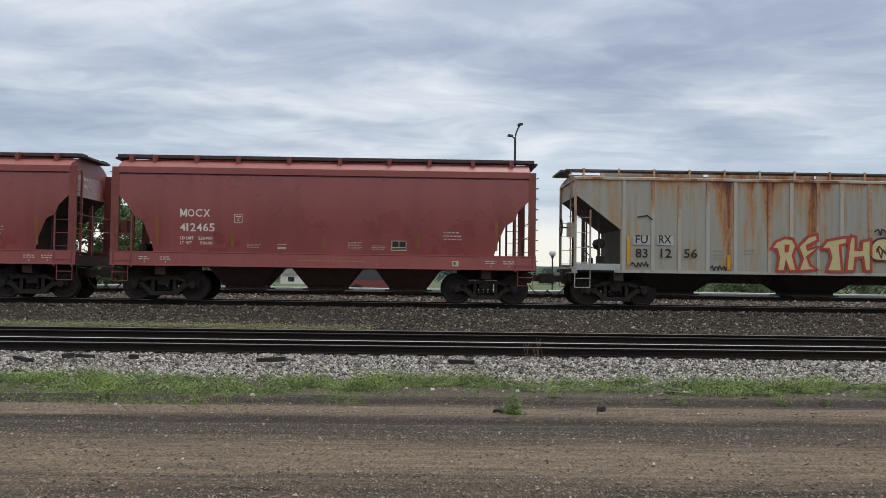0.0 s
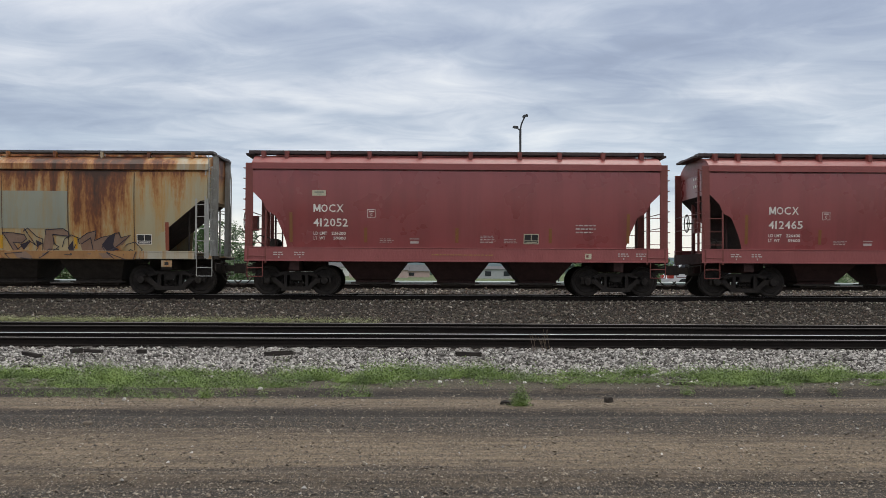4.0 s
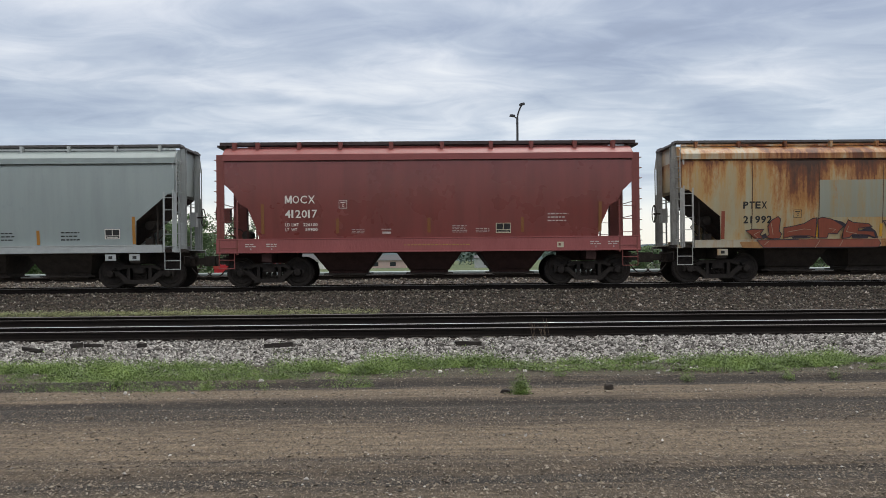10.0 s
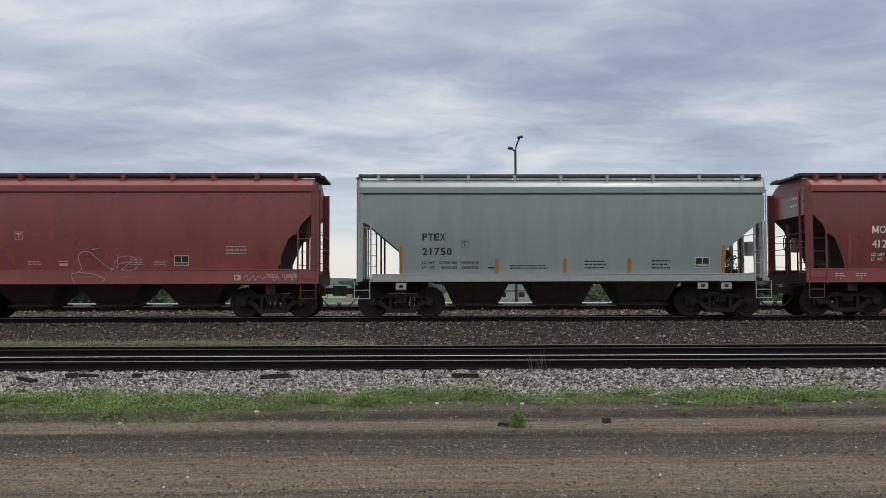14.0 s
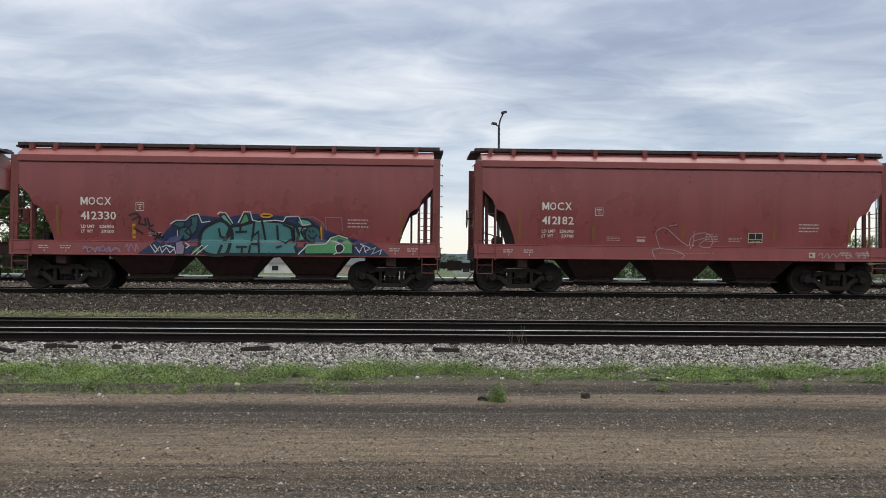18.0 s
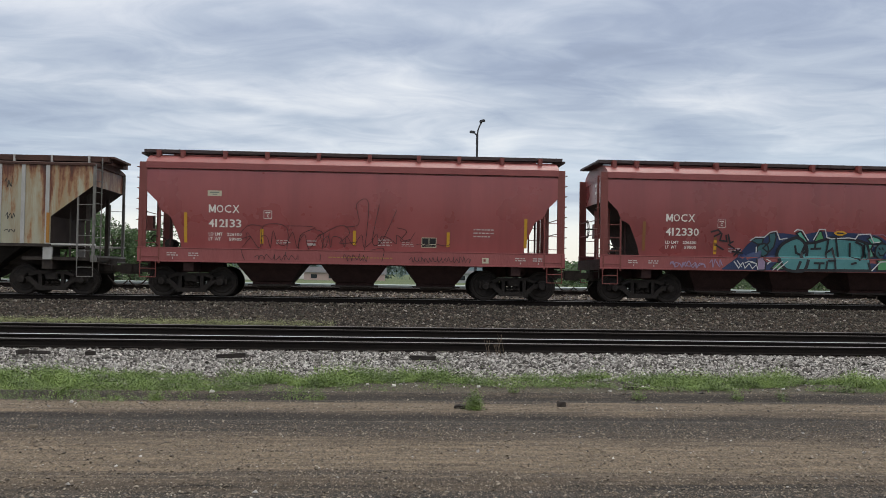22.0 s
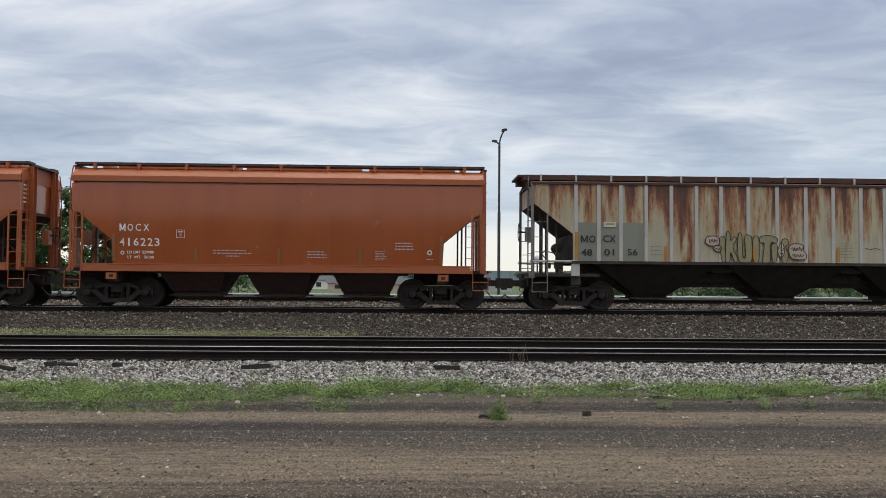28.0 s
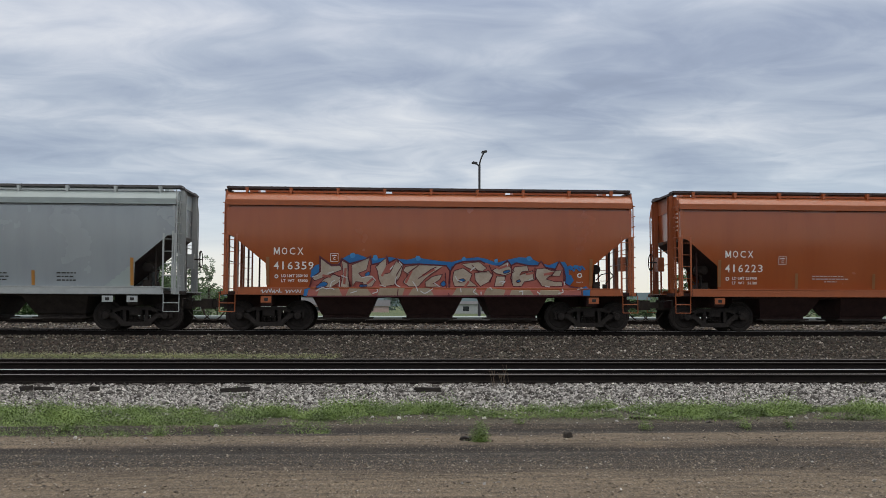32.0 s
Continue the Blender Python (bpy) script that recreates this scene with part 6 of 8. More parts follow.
fills(burner, "B", (
    ((-3.79, 1.05), (-3.72, 1.34), (-3.65, 1.62), (-3.41, 1.79), (-3.41, 2.27), (-3.06, 2.02), (-2.81, 2.02), (-2.75, 2.21), (-2.51, 2.06), (-2.04, 2.18), (-1.87, 2.29), (-1.84, 2.03), (-1.44, 2.12), (-1.37, 2.31), (-1.32, 2.08), (-1.08, 2.21), (-0.85, 2.04), (-0.40, 2.06), (0.46, 2.01), (0.57, 1.86), (0.57, 1.08)),
    ((0.53, 1.08), (0.57, 1.82), (0.74, 2.06), (0.98, 2.14), (1.50, 2.17), (1.85, 2.00), (2.16, 2.02), (2.35, 2.18), (2.47, 2.03), (2.64, 2.11), (3.02, 2.03), (3.30, 2.03), (3.40, 2.17), (3.54, 1.98), (3.85, 1.92), (3.97, 2.17), (4.11, 1.95), (4.16, 1.71), (4.15, 1.49), (4.34, 1.39), (4.65, 1.34), (4.66, 1.11)),
), PAINT_PINK, 0.014, edge=PAINT_MAROON, width=0.045)
fills(burner, "B", (
    ((-3.39, 2.22), (-3.06, 1.98), (-2.79, 2.00), (-2.74, 1.87), (-3.03, 1.76), (-3.34, 1.62), (-3.58, 1.53), (-3.64, 1.62), (-3.39, 1.81)),
    ((-3.31, 1.57), (-3.00, 1.73), (-2.77, 1.66), (-2.82, 1.49), (-3.08, 1.33), (-3.31, 1.35), (-3.58, 1.27), (-3.43, 1.43)),
    ((-2.75, 2.16), (-2.53, 2.04), (-2.56, 1.66), (-2.46, 1.35), (-2.65, 1.33), (-2.79, 1.35), (-2.70, 1.75)),
    ((-2.44, 2.02), (-1.89, 2.25), (-1.99, 1.87), (-2.23, 1.77), (-2.13, 1.65), (-1.85, 1.68), (-1.72, 1.53), (-1.82, 1.36), (-2.04, 1.35), (-2.11, 1.49), (-2.32, 1.51), (-2.42, 1.35)),
    ((-1.72, 1.96), (-1.40, 2.24), (-1.37, 1.93), (-1.47, 1.74), (-1.27, 1.79), (-1.08, 2.15), (-0.87, 2.00), (-0.96, 1.67), (-1.15, 1.41), (-1.51, 1.36), (-1.61, 1.58), (-1.65, 1.84)),
    ((-0.80, 1.98), (-0.40, 2.04), (0.38, 2.01), (0.03, 1.78), (-0.19, 1.61), (-0.40, 1.37), (-0.68, 1.36), (-0.87, 1.50), (-0.71, 1.74), (-0.87, 1.85)),
    ((-0.19, 1.51), (0.03, 1.68), (0.34, 1.75), (0.26, 1.58), (0.05, 1.46), (0.39, 1.37), (-0.16, 1.35)),
), PAINT_STONE, 0.022, edge=PAINT_MAROON, width=0.02)
fills(burner, "B", (
    ((0.70, 1.86), (0.98, 1.95), (1.26, 1.76), (1.19, 1.57), (1.43, 1.38), (0.72, 1.38), (0.65, 1.60)),
    ((0.93, 2.07), (1.47, 2.14), (1.71, 1.95), (1.59, 1.85), (1.26, 1.90), (1.10, 1.96)),
    ((1.34, 1.79), (1.76, 1.87), (1.90, 1.73), (1.78, 1.52), (1.52, 1.38), (1.36, 1.57)),
    ((1.88, 1.88), (2.33, 2.13), (2.45, 1.97), (2.57, 1.84), (2.28, 1.73), (2.02, 1.78)),
    ((2.02, 1.70), (2.30, 1.70), (2.24, 1.39), (1.95, 1.38)),
    ((2.57, 1.99), (2.97, 2.03), (3.02, 1.87), (2.80, 1.84), (2.74, 1.74), (3.14, 1.88), (3.19, 1.58), (2.88, 1.53), (2.81, 1.39), (2.54, 1.39), (2.45, 1.66)),
    ((3.26, 1.93), (3.51, 1.96), (3.75, 1.88), (4.06, 1.90), (3.99, 1.71), (3.68, 1.72), (3.57, 1.62), (3.83, 1.54), (4.06, 1.54), (4.09, 1.40), (3.44, 1.40), (3.23, 1.70)),
), PAINT_STONE, 0.022, edge=PAINT_MAROON, width=0.02)
fills(burner, "B", (
    ((-3.48, 1.07), (-3.41, 1.29), (-2.82, 1.30), (-2.72, 1.07)),
    ((-2.62, 1.07), (-2.51, 1.30), (-1.96, 1.29), (-1.79, 1.08)),
    ((-1.65, 1.08), (-1.58, 1.31), (-0.82, 1.31), (-0.89, 1.09)),
    ((-0.71, 1.09), (-0.57, 1.31), (-0.06, 1.32), (0.08, 1.10)),
    ((0.64, 1.10), (0.77, 1.32), (1.29, 1.33), (1.47, 1.11)),
    ((1.60, 1.11), (1.71, 1.33), (2.30, 1.34), (2.23, 1.11)),
    ((2.40, 1.11), (2.50, 1.34), (2.99, 1.34), (3.16, 1.12)),
    ((3.30, 1.12), (3.40, 1.34), (3.92, 1.35), (4.02, 1.12)),
), PAINT_OLIVE, 0.020)
fills(burner, "B", (
    ((-3.51, 1.38), (-3.31, 1.50), (-3.17, 1.45), (-3.27, 1.35), (-3.48, 1.31)),
    ((-2.03, 1.75), (-1.91, 1.82), (-1.89, 1.72), (-2.01, 1.68)),
    ((-2.18, 1.42), (-1.99, 1.42), (-1.99, 1.36), (-2.18, 1.35)),
    ((0.29, 1.46), (0.39, 1.55), (0.45, 1.44), (0.36, 1.37)),
    ((0.84, 1.57), (0.98, 1.62), (1.05, 1.55), (0.88, 1.51)),
    ((2.23, 1.85), (2.40, 1.90), (2.43, 1.84), (2.26, 1.78)),
    ((2.64, 1.56), (2.74, 1.60), (2.76, 1.53), (2.66, 1.51)),
), PAINT_BLUE, 0.032, edge=PAINT_MAROON, width=0.018, curved=True)
strokes(burner, "B", (
    ((-2.63, 1.90), (-2.67, 1.45)),
    ((-1.34, 2.01), (-1.51, 1.70)),
    ((-0.61, 1.85), (-0.78, 1.50)),
    ((0.08, 1.89), (-0.26, 1.71)),
    ((1.15, 1.52), (1.05, 1.38)),
    ((1.67, 2.07), (2.05, 1.97)),
    ((2.40, 2.04), (2.09, 1.94)),
    ((2.95, 1.77), (3.16, 1.81)),
    ((3.78, 1.81), (3.51, 1.76)),
    ((-1.79, 1.60), (-1.96, 1.46)),
    ((-3.31, 1.69), (-3.10, 1.66)),
), PAINT_PINK, 0.07, 0.031)
strokes(burner, "B", (
    ((-2.56, 2.07), (-2.55, 1.66), (-2.49, 1.35)),
    ((-1.87, 2.01), (-1.87, 1.80)),
    ((-0.89, 2.02), (-1.06, 1.74), (-1.09, 1.38)),
    ((-0.40, 2.02), (-0.71, 1.78)),
    ((0.15, 1.97), (-0.02, 1.89), (-0.40, 1.61)),
    ((0.64, 1.99), (0.57, 1.68)),
    ((1.26, 2.03), (1.47, 1.83), (1.71, 1.83)),
    ((1.78, 2.04), (1.91, 1.76), (1.81, 1.49)),
    ((2.47, 2.01), (2.50, 1.53)),
    ((3.21, 1.98), (3.23, 1.60)),
    ((3.85, 1.88), (3.71, 1.71)),
    ((4.09, 1.92), (4.11, 1.54)),
    ((0.43, 1.79), (0.46, 1.37), (0.53, 1.13)),
    ((-1.02, 1.29), (-1.04, 1.09)),
    ((-3.03, 1.76), (-2.82, 1.66)),
), PAINT_MAROON, 0.028, 0.036)
strokes(burner, "B", [curve_of(list(line), n=3) for line in (
    ((-3.64, 1.65), (-3.48, 1.69)),
    ((-3.17, 1.76), (-3.00, 1.81)),
    ((-3.08, 1.35), (-3.06, 1.48), (-2.96, 1.54)),
    ((-2.82, 1.35), (-2.81, 1.54)),
    ((-2.75, 1.69), (-2.58, 1.63)),
    ((-3.51, 1.21), (-3.34, 1.31), (-3.20, 1.29)),
    ((-3.20, 1.28), (-3.06, 1.31), (-2.96, 1.26)),
    ((-2.46, 1.16), (-2.27, 1.22)),
    ((-1.79, 1.15), (-1.65, 1.20), (-1.66, 1.27)),
    ((-2.13, 1.63), (-1.85, 1.68), (-1.72, 1.55)),
    ((-1.27, 1.88), (-1.18, 2.00)),
    ((-1.58, 1.41), (-1.40, 1.36)),
    ((-1.06, 1.67), (-1.11, 1.47), (-0.96, 1.35)),
    ((-0.99, 2.12), (-0.90, 2.02)),
    ((-0.57, 1.52), (-0.47, 1.37), (-0.42, 1.23)),
    ((0.03, 1.30), (-0.19, 1.16), (-0.33, 1.23)),
    ((0.08, 1.49), (0.26, 1.37)),
    ((0.74, 1.69), (0.81, 1.57), (0.95, 1.53)),
    ((0.89, 1.31), (0.91, 1.20)),
    ((1.36, 1.31), (1.29, 1.21), (1.40, 1.14)),
    ((1.52, 1.21), (1.53, 1.14)),
    ((1.21, 1.86), (1.33, 1.97)),
    ((2.11, 1.52), (2.28, 1.54), (2.19, 1.46)),
    ((1.81, 1.35), (1.86, 1.28)),
    ((2.71, 1.22), (2.81, 1.24), (2.80, 1.13)),
    ((3.13, 1.63), (3.02, 1.58)),
    ((3.54, 1.40), (3.68, 1.38)),
    ((3.92, 1.18), (4.06, 1.21), (4.04, 1.31)),
    ((4.15, 1.44), (4.13, 1.54)),
    ((4.51, 1.30), (4.68, 1.35)),
    ((3.26, 1.22), (3.35, 1.15)),
    ((2.36, 2.11), (2.35, 2.01)),
)], PAINT_WHITE, 0.030, 0.040)
rng = random.Random(37)
strokes(burner, "B", [scribble(rng, 4.25, 1.88, 0.5, 0.18, 7), scribble(rng, 4.2, 1.92, 0.45, 0.15, 5)], PAINT_BLUE, 0.05, 0.012)
strokes(burner, "B", [scribble(rng, -5.15, 1.15, 0.62, 0.13, 19), scribble(rng, -4.45, 1.15, 0.5, 0.13, 15)], PAINT_WHITE, 0.022, 0.02)

# brick-red letters and an outlined piece on the rusted car
fills(rusty, "B", (
    ((-4.50, 1.25), (-4.31, 1.34), (-3.96, 1.34), (-3.79, 1.08), (-4.41, 1.08)),
), PAINT_AMBER, 0.008, "graffiti_spray")
fills(rusty, "B", (
    ((-0.04, 1.28), (0.32, 1.33), (4.15, 1.33), (4.11, 1.08), (0.15, 1.09)),
), PAINT_AMBER, 0.008, "graffiti_spray")
fills(rusty, "B", (
    ((-3.98, 1.32), (-2.44, 1.33), (-0.20, 1.33), (-0.13, 1.19), (-0.20, 1.07), (-3.77, 1.08)),
), PAINT_BRICK, 0.014, edge=PAINT_INDIGO, width=0.022)
fills(rusty, "B", (
    ((-1.58, 1.94), (-1.27, 1.87), (-1.13, 1.78), (-1.20, 1.70)),
    ((-0.75, 1.56), (-0.40, 1.73), (-0.30, 1.64), (-0.20, 1.57), (-0.11, 1.35), (-0.28, 1.35)),
    ((-3.79, 1.46), (-3.62, 1.53), (-3.58, 1.39), (-3.72, 1.35)),
    ((-2.82, 1.42), (-2.44, 1.46), (-2.19, 1.37), (-2.79, 1.35)),
    ((-1.72, 1.70), (-1.46, 1.64), (-1.46, 1.56), (-1.68, 1.54)),
    ((-0.96, 1.45), (-0.40, 1.44), (-0.44, 1.35), (-0.92, 1.35)),
), PAINT_INDIGO, 0.012)
fills(rusty, "B", (
    ((-4.26, 1.61), (-4.03, 1.66), (-3.70, 1.65), (-3.81, 1.49), (-3.72, 1.39), (-3.96, 1.35)),
    ((-3.58, 1.73), (-3.48, 1.92), (-3.27, 2.04), (-3.19, 1.96), (-3.22, 1.59), (-3.14, 1.51), (-3.19, 1.37), (-3.43, 1.35), (-3.62, 1.40), (-3.53, 1.49)),
    ((-3.08, 1.70), (-2.89, 1.72), (-2.45, 1.82), (-2.19, 1.97), (-2.06, 1.99), (-2.08, 1.37), (-2.27, 1.44), (-2.79, 1.44), (-3.07, 1.37)),
    ((-2.03, 1.96), (-1.89, 2.01), (-1.58, 1.94), (-1.22, 1.73), (-1.34, 1.59), (-1.41, 1.49), (-1.68, 1.51), (-1.72, 1.37), (-1.98, 1.37)),
    ((-1.08, 1.92), (-0.92, 1.84), (-0.44, 1.80), (-0.33, 1.71), (-0.75, 1.66), (-0.75, 1.59), (-0.27, 1.56), (-0.20, 1.37), (-0.44, 1.45), (-0.92, 1.47), (-1.03, 1.37), (-1.30, 1.35), (-1.20, 1.66)),
), PAINT_BRICK, 0.020, edge=PAINT_INDIGO, width=0.024)
strokes(rusty, "B", (
    ((-2.96, 1.56), (-2.44, 1.65), (-2.24, 1.63)),
    ((-1.68, 1.66), (-1.46, 1.63), (-1.58, 1.54)),
    ((-3.83, 1.58), (-4.00, 1.49), (-3.86, 1.35)),
    ((-3.48, 1.84), (-3.41, 1.49)),
    ((-1.06, 1.73), (-1.13, 1.56), (-0.80, 1.49)),
    ((-3.76, 1.15), (-3.62, 1.28)),
    ((-2.17, 1.07), (-2.03, 1.28)),
    ((-1.41, 1.11), (-1.32, 1.28)),
), PAINT_SAND, 0.016, 0.032)
fills(rusty, "B", (
    ((0.01, 1.87), (0.36, 1.87), (0.64, 1.82), (0.74, 1.69), (0.58, 1.56), (0.36, 1.56), (0.50, 1.35), (0.77, 1.31), (0.98, 1.14), (0.88, 1.07), (0.53, 1.11), (0.32, 1.35), (0.15, 1.66)),
    ((1.33, 1.97), (1.85, 1.99), (2.03, 1.88), (2.01, 1.78), (1.54, 1.83), (1.57, 1.56), (1.47, 1.28), (1.29, 1.14), (1.23, 1.49)),
    ((2.34, 1.66), (2.58, 1.87), (2.84, 1.94), (2.81, 1.66), (3.02, 1.76), (3.28, 1.80), (3.07, 1.48), (3.41, 1.14), (3.13, 1.10), (2.86, 1.38), (2.72, 1.21), (2.41, 1.35)),
    ((3.36, 1.45), (3.31, 1.73), (3.52, 1.87), (3.63, 1.76), (3.90, 1.83), (3.66, 1.52)),
), PAINT_MAUVE, 0.010)
fills(rusty, "B", (
    ((0.53, 1.52), (0.88, 1.64), (0.64, 1.35)),
    ((3.02, 1.52), (3.21, 1.76), (3.45, 1.90), (3.36, 1.48), (3.55, 1.38), (3.21, 1.28)),
    ((1.97, 1.42), (2.15, 1.66), (2.16, 1.21)),
    ((1.02, 1.66), (1.23, 1.56), (1.05, 1.45)),
), PAINT_INDIGO, 0.014)
strokes(rusty, "B", (
    ((0.01, 1.89), (0.36, 1.87), (0.67, 1.82), (0.74, 1.69), (0.57, 1.56), (0.32, 1.59), (0.46, 1.38), (0.81, 1.64), (1.09, 1.45), (0.95, 1.07), (0.64, 1.11), (0.32, 1.35), (0.15, 1.66), (0.01, 1.89)),
    ((0.64, 1.92), (0.78, 2.02), (1.05, 1.76), (1.23, 1.69), (1.22, 1.11), (1.47, 1.31)),
    ((0.78, 1.87), (0.67, 2.01), (1.02, 1.49)),
    ((1.33, 1.83), (1.31, 1.97), (1.85, 2.01), (2.03, 1.90), (2.01, 1.78), (1.54, 1.83), (1.57, 1.56), (1.71, 1.45), (1.54, 1.28)),
    ((1.82, 1.45), (1.89, 1.69), (2.10, 1.82), (2.30, 1.73), (2.34, 1.55)),
    ((1.95, 1.21), (2.16, 1.21), (2.23, 1.52)),
    ((2.30, 1.66), (2.58, 1.87), (2.86, 1.95), (2.81, 1.64), (3.03, 1.75), (3.30, 1.81), (3.03, 1.45), (3.45, 1.10)),
    ((2.41, 1.55), (2.69, 1.73), (2.75, 1.38)),
    ((3.38, 1.45), (3.30, 1.81), (3.56, 1.90), (3.61, 1.74), (3.92, 1.83), (3.45, 1.45), (3.24, 1.28), (3.80, 1.07)),
    ((3.62, 1.35), (3.80, 1.54), (4.04, 1.61), (4.25, 1.38), (4.21, 1.07)),
    ((3.73, 1.21), (3.90, 1.38), (4.11, 1.28), (4.04, 1.08)),
    ((0.32, 1.07), (0.15, 1.24), (0.67, 1.28)),
    ((1.19, 1.11), (1.40, 1.38), (1.71, 1.38)),
), PAINT_INDIGO, 0.026, 0.022)

# cream letters with red edges on the pale ribbed car
fills(pale, "C", (
    ((-2.05, 1.84), (-1.91, 2.05), (-1.63, 2.18), (-1.37, 2.15), (-1.26, 1.92), (-1.37, 1.64), (-1.24, 1.15), (-1.49, 1.13), (-1.58, 1.46), (-1.63, 1.13), (-1.88, 1.14), (-1.81, 1.58), (-1.88, 1.81)),
    ((-1.21, 1.91), (-0.89, 2.23), (-0.61, 2.30), (-0.59, 2.11), (-0.92, 1.94), (-0.89, 1.82), (-0.55, 1.92), (-0.92, 1.59), (-0.82, 1.33), (-0.59, 1.20), (-1.21, 1.14), (-1.07, 1.54)),
    ((-0.50, 1.85), (-0.32, 2.11), (0.17, 2.21), (0.35, 2.23), (0.31, 2.02), (0.10, 1.96), (0.17, 1.15), (-0.32, 1.15), (-0.18, 1.59), (-0.25, 1.85)),
    ((0.28, 1.16), (0.38, 2.02), (0.45, 2.28), (0.60, 2.23), (0.59, 1.84), (0.77, 1.85), (0.79, 2.11), (1.07, 2.17), (1.07, 1.18), (0.88, 1.18), (0.81, 1.60), (0.59, 1.58), (0.54, 1.18)),
), PAINT_CREAM, 0.006, edge=PAINT_RED, width=0.085)
fills(pale, "C", (
    ((-1.63, 1.97), (-1.47, 1.97), (-1.51, 1.73), (-1.63, 1.72)),
), PAINT_RED, 0.014)
fills(pale, "C", (((1.12, 1.55), (1.10, 2.00), (1.35, 2.20), (1.75, 2.15), (1.95, 1.85), (1.85, 1.55)),), PAINT_CREAM, 0.006, edge=PAINT_MAROON, width=0.06, curved=True)
rng = random.Random(56)
strokes(pale, "C", [scribble(rng, 1.2, 1.6, 0.55, 0.4, 7), scribble(rng, 1.3, 1.75, 0.5, 0.3, 6)], PAINT_MAROON, 0.04, 0.014)
rng = random.Random(57)
strokes(pale, "C", [scribble(rng, -6.35, 1.22, 0.5, 0.16, 11), scribble(rng, -3.92, 1.14, 0.5, 0.16, 11), ((-6.2, 2.75), (-5.9, 2.8), (-5.75, 2.68)), scribble(rng, 1.2, 2.3, 0.7, 0.25, 8)], PAINT_BLACK, 0.04, 0.01)

# khaki bubble letters and speech bubbles on the streaked ribbed car
fills(streaked, "C", (
    ((-2.30, 2.26), (-2.16, 2.32), (-2.10, 2.20), (-2.12, 1.97), (-2.10, 1.57), (-2.21, 1.56), (-2.26, 1.91)),
    ((-2.07, 2.43), (-1.96, 2.42), (-1.94, 2.20), (-1.84, 2.32), (-1.75, 2.26), (-1.87, 2.00), (-1.71, 1.63), (-1.81, 1.54), (-1.94, 1.83), (-1.97, 1.56), (-2.10, 1.56)),
    ((-1.71, 2.37), (-1.59, 2.38), (-1.56, 1.74), (-1.47, 1.73), (-1.49, 2.34), (-1.33, 2.36), (-1.27, 2.26), (-1.26, 1.71), (-1.33, 1.54), (-1.62, 1.53), (-1.71, 1.71)),
    ((-1.23, 2.26), (-1.07, 2.32), (-1.04, 1.97), (-1.07, 1.56), (-1.23, 1.56)),
    ((-1.01, 2.32), (-0.73, 2.37), (-0.48, 2.29), (-0.50, 2.14), (-0.69, 2.11), (-0.70, 1.56), (-0.93, 1.54), (-0.88, 2.11), (-1.01, 2.14)),
    ((-0.65, 2.06), (-0.50, 2.11), (-0.46, 1.91), (-0.50, 1.60), (-0.62, 1.56)),
    ((-0.33, 2.20), (-0.16, 2.26), (-0.12, 2.11), (-0.22, 2.03), (-0.13, 1.83), (-0.16, 1.56), (-0.32, 1.57)),
), DULL_FILL, 0.006, edge=PAINT_BLACK, width=0.019, curved=True)
fills(streaked, "C", (
    ((-2.73, 2.20), (-2.66, 2.32), (-2.40, 2.33), (-2.29, 2.22), (-2.33, 2.07), (-2.55, 2.03), (-2.70, 2.10)),
    ((-2.47, 1.98), (-2.36, 2.04), (-2.24, 2.00), (-2.26, 1.87), (-2.40, 1.86)),
    ((-0.45, 1.95), (-0.36, 2.13), (-0.27, 2.06), (-0.26, 1.80), (-0.36, 1.69), (-0.44, 1.78)),
    ((-0.11, 2.00), (0.05, 2.12), (0.33, 2.08), (0.37, 1.90), (0.44, 1.80), (0.40, 1.64), (0.05, 1.64), (-0.08, 1.76)),
), BUBBLE_FILL, 0.014, edge=PAINT_MAROON, width=0.024, curved=True)
lettering("JAH", PAINT_BLACK, streaked, "C", -2.64, 2.10, 0.28, 0.15, "graffiti_letters", 0.01, "", 0.026)
rng = random.Random(67)
strokes(streaked, "C", [scribble(rng, -0.04, 1.90, 0.38, 0.13, 12), scribble(rng, -0.02, 1.70, 0.38, 0.12, 12), scribble(rng, -0.40, 1.90, 0.10, 0.12, 3), scribble(rng, -0.40, 1.76, 0.10, 0.10, 3), scribble(rng, -2.41, 1.89, 0.12, 0.10, 3)], PAINT_BLACK, 0.018, 0.026)
strokes(streaked, "C", [scribble(rng, 2.25, 1.95, 0.55, 0.06, 5), scribble(rng, 5.50, 3.2, 0.22, 0.35, 6), scribble(rng, 5.55, 2.25, 0.30, 0.22, 7), scribble(rng, 5.55, 1.85, 0.28, 0.12, 6), scribble(rng, 4.78, 1.72, 0.35, 0.25, 7)], PAINT_BLACK, 0.018, 0.010)


